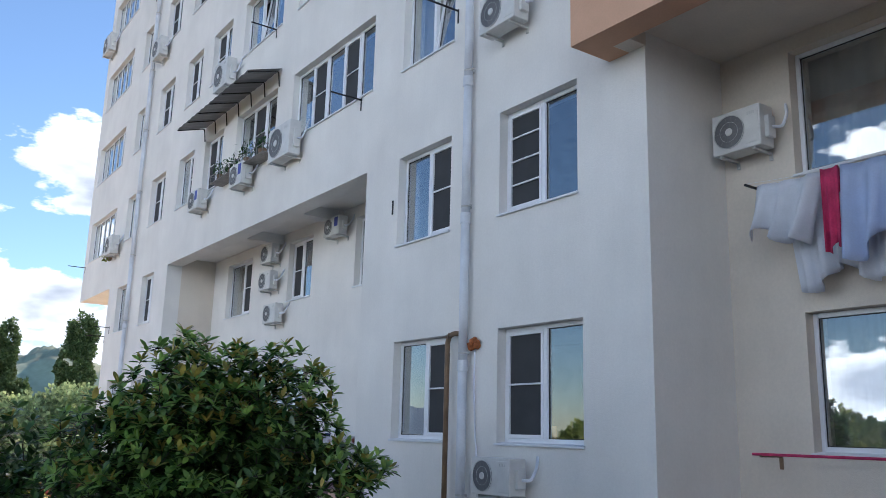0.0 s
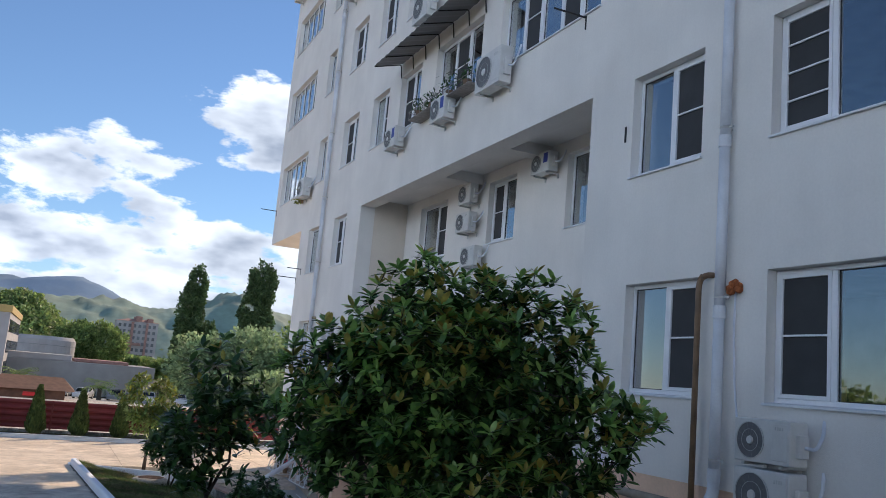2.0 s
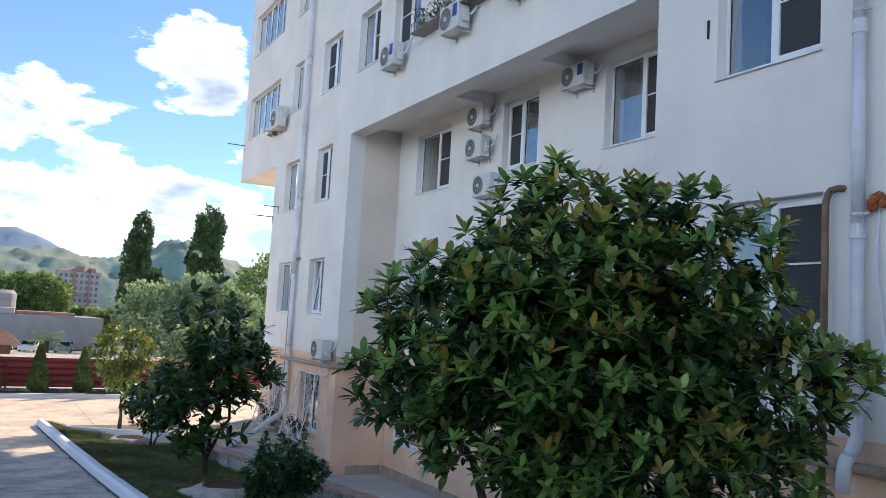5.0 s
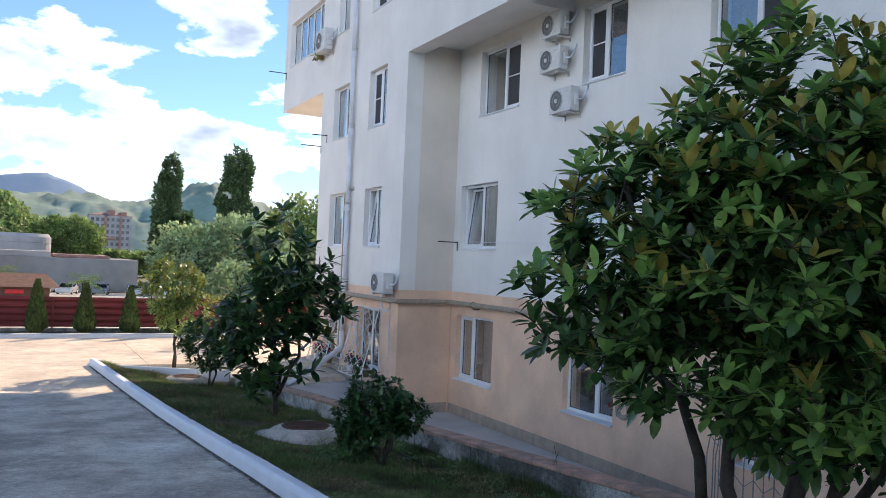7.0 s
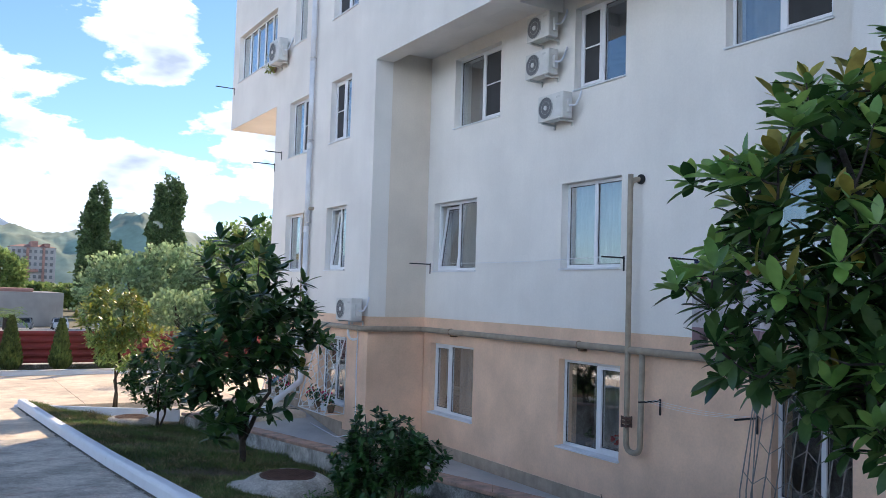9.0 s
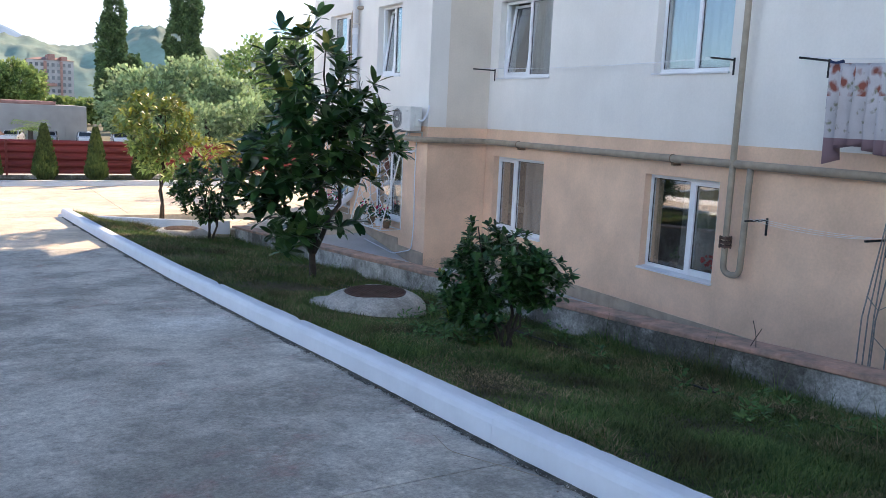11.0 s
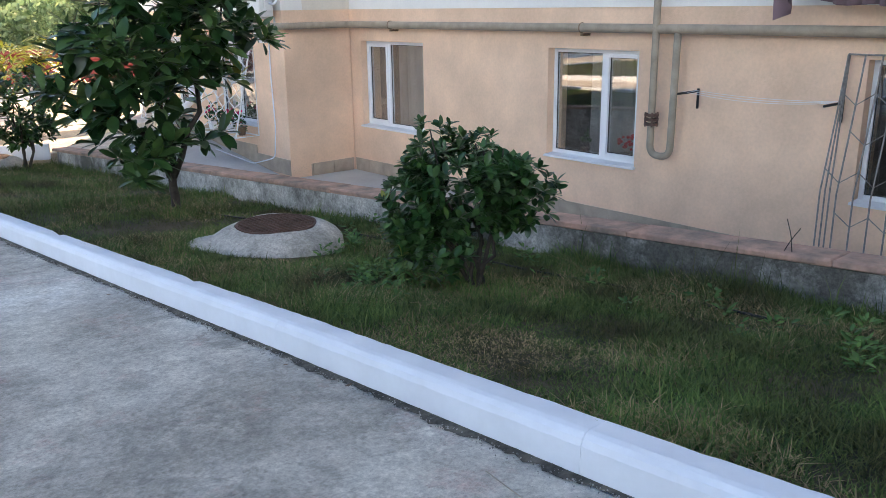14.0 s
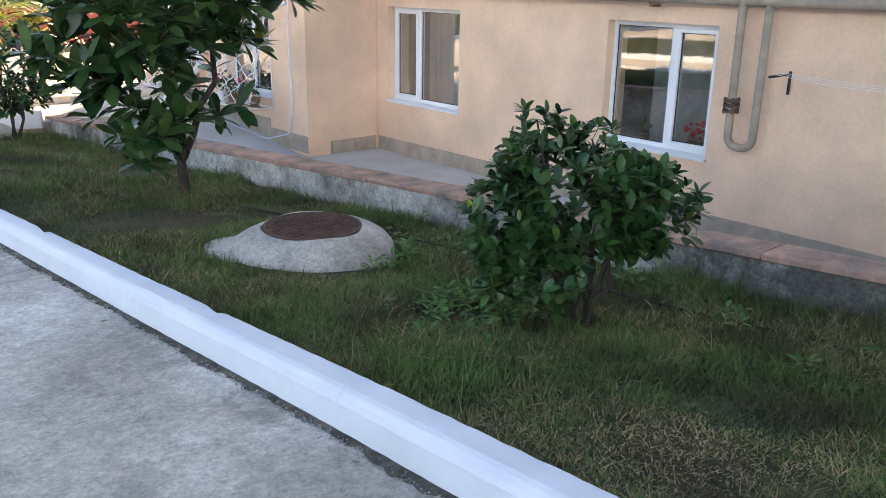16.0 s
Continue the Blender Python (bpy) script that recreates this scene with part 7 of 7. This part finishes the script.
cars = [car((0.6, 0.61, 0.62), 1), car((0.05, 0.055, 0.065), 2), car((0.33, 0.34, 0.36), 3)]
names = ["white car parked beyond the fence", "black car parked beyond the fence", "silver car parked beyond the fence"]
spots = [(2.2, 66, 0), (4.3, 66.4, 2), (6.4, 66, 0), (2.6, 71.5, 1), (4.8, 71.6, 1), (7.0, 71.4, 2), (-4.6, 68, 1), (-7.0, 68, 2), (8.6, 66.5, 0), (1.0, 71, 2)]
done = set()
for k, (x, y, c) in enumerate(spots):
    m = pose(x, y, road_z(y) - 0.02, 0, 0, 76 + 6 * (k % 3))
    if c in done:
        ob = copy_thing(cars[c], m)
    else:
        ob = cars[c]
        ob.matrix_basis = m
        done.add(c)
    tagged(ob, names[c], "car", "parked cars")
sheet("parking", [-40, -10, 0, 10, 40], [37, 45, 60, 90, 129], lambda x, y: road_z(y) - 0.02, M_ROAD, "pale asphalt parking place beyond the fence", "parking")

# the yard beyond the fence falls away: set the far things out to their true distance and size
E0, K = Vector((-0.4, 5.5, 1.05)), 1.8
OUT = Matrix.Translation(E0) @ Matrix.Scale(K, 4) @ Matrix.Translation(-E0)
for ob in list(scene.objects):
    if ob.parent is None and ob.type == "EMPTY" and ob.location.y > 55 and not ob.name.startswith("car"):
        ob.matrix_basis = OUT @ Matrix.Translation(ob.location)
    elif ob.parent is None and ob.name.startswith("car") and ob.location.y > 55:
        p = OUT @ ob.location
        ob.location = (p.x, p.y, road_z(p.y) - 0.02)

# ---- apartment tower in the distance
tower = house_block("apartment_tower", 25, 43.5, 420, 436, -4, 17.2, M_FARWALL, "distant apartment tower with red bands and roof")
for x0, x1, z1 in ((33.2, 36, 19.8), (38.6, 41.0, 19.0)):
    bm = bmesh.new()
    box(bm, x0, x1, 420, 434, 17.0, z1, 0.1)
    part("roof_house", bm, M_ROOFRED, tower)
bm = bmesh.new()
vs = [bm.verts.new(p) for p in ((24.6, 419.5, 17.2), (43.9, 419.5, 17.2), (43.9, 436.5, 17.2), (24.6, 436.5, 17.2), (30, 428, 18.6), (38, 428, 18.6))]
for f in ((0, 1, 5, 4), (1, 2, 5), (2, 3, 4, 5), (3, 0, 4), (0, 3, 2, 1)):
    bm.faces.new([vs[i] for i in f])
part("roof", bm, M_ROOFRED, tower)
for x0, x1 in ((31.4, 32.6), (38.0, 39.0)):
    bm = bmesh.new()
    box(bm, x0, x1, 419.2, 420.1, -3, 16.8, 0.05)
    part("red_bay", bm, M_ROOFRED, tower)
bm = bmesh.new()
box(bm, 26.5, 36.5, 418.6, 420.1, 6.0, 7.2, 0.05)
part("red_band", bm, M_ROOFRED, tower)
for fl in range(7):
    for k in range(8):
        x = 25.8 + k * 2.2
        bm = bmesh.new()
        box(bm, x, x + 1.2, 419.85, 420.05, -2.4 + fl * 2.8, -0.9 + fl * 2.8)
        part("window", bm, M_FARGLASS, tower)
low = house_block("house", 6, 13, 300, 312, -4, 9.6, M_FARWALL, "small pale house among the trees on the slope")
bm = bmesh.new()
box(bm, 5.6, 13.4, 299.5, 312.5, 9.6, 10.2, 0.1)
part("roof", bm, M_ROOFRED, low)
for k in range(4):
    for fl in range(3):
        bm = bmesh.new()
        box(bm, 6.8 + k * 1.6, 7.7 + k * 1.6, 299.9, 300.05, 0.5 + fl * 3, 2.0 + fl * 3)
        part("window", bm, M_FARGLASS, low)


# ---- hills and mountains
def ridge(name, y, x0, x1, shape, depth, mat, label, rough, steps=160, rowsn=14, seed=0):
    verts, faces = [], []
    for j in range(rowsn + 1):
        v = j / rowsn
        for i in range(steps + 1):
            x = x0 + (x1 - x0) * i / steps
            top = float(np.interp(x, [p[0] for p in shape], [p[1] for p in shape]))
            s = math.sin(v * math.pi / 2)
            n = noise.fractal(Vector((x / rough, v * 6, seed)), 1.0, 2.0, 5) * 0.10 * max(abs(top), 4) * (0.3 + v)
            verts.append((x, y + depth * v, -6 + (top + 6) * s + n))
    for j in range(rowsn):
        for i in range(steps):
            o = j * (steps + 1) + i
            faces.append((o, o + 1, o + steps + 2, o + steps + 1))
    return tagged(new(name, from_lists(name, verts, faces, mat, True)), label, "hill", kind="structure")


ridge("hill_near", 330, -160, 60, [(-160, 10), (-60, 16), (-44, 20), (-30, 22), (-20, 21), (-12, 22.5), (-5, 19), (2, 11), (8, 5), (14, 0), (60, -3)], 60, M_HILL, "wooded hill with rounded tree crowns", 9, 260, 22, 1)
# the haze on the two further ridges is in their material colours
ridge("hill_middle", 620, -200, 420, [(-200, 40), (0, 46), (47, 46), (80, 42), (112, 54), (141, 66), (165, 58), (200, 44), (420, 26)], 160, M_HILLFAR, "wooded hills further off, tinted bluish for haze", 18, 260, 18, 2)
ridge("mountain_far", 3000, -2500, 2500, [(-2500, 120), (-400, 230), (-150, 270), (60, 300), (180, 250), (420, 150), (700, 160), (1200, 140), (2500, 80)], 700, M_MOUNT, "mountain under the clouds, coloured pale blue for haze", 220, 160, 10, 3)
def wood(name, y, x0, x1, shape, n, size, mat, seed, label):
    """Tree crowns on a slope, as many small leaf clumps."""
    rng = random.Random(seed)
    V, F = [], []
    for _ in range(n):
        x = rng.uniform(x0, x1)
        top = float(np.interp(x, [p[0] for p in shape], [p[1] for p in shape]))
        v = rng.random()
        c = Vector((x, y + 40 * v - 6, -5 + (top + 6) * math.sin(v * math.pi / 2)))
        R = size * rng.uniform(0.6, 1.3)
        for _ in range(95):
            d = Vector((rng.gauss(0, 1), rng.gauss(0, 1), rng.gauss(0, 1))).normalized()
            p = c + d * R * rng.uniform(0.7, 1.1)
            s = R * rng.uniform(0.16, 0.30)
            e = (d + Vector((rng.gauss(0, .7), rng.gauss(0, .7), rng.gauss(0, .7)))).normalized()
            a = e.orthogonal().normalized() * s
            b = e.cross(a) * rng.uniform(0.4, 1)
            o = len(V)
            V += [tuple(p + a), tuple(p + b), tuple(p - a), tuple(p - b)]
            F.append((o, o + 1, o + 2, o + 3))
    return tagged(new(name, from_lists(name, V, F, mat)), label, "woods", kind="stuff")


wood("woods", 315, -70, 40, [(-60, 13), (-40, 17), (-28, 18.5), (-20, 17.5), (-12, 19), (-5, 15.5), (2, 8), (8, 3), (13, 0), (18, -2), (40, -3)], 900, 2.6, M_LEAFWOOD, 5, "woods of rounded crowns on the near hill")


# ---------------------------------------------------------------- trees out of view: mirrored in the panes, and added to block low sky
for k, (x, y, h) in enumerate(((-6, -17, 8.5), (1.5, -16, 9.0), (-13, -11, 7.5), (-17, -2, 6.5), (-18, 7, 6.0), (-20, 15, 4.6), (-25, 24, 5.2), (-23, 33, 5.0))):
    z = road_z(y) - 0.2
    far_tree("broadleaf_tree", (x, y, z), [((x, y, z + h * 0.55), (3.0, 3.0, h * 0.42)), ((x + 2.2, y + 1, z + h * 0.5), (2.4, 2.4, h * 0.36)), ((x - 2.0, y - 1, z + h * 0.48), (2.4, 2.4, h * 0.36))], M_LEAFWOOD, 4200, 0.5, "rounded green tree added out of view across the yard", 70 + k, 0.25)
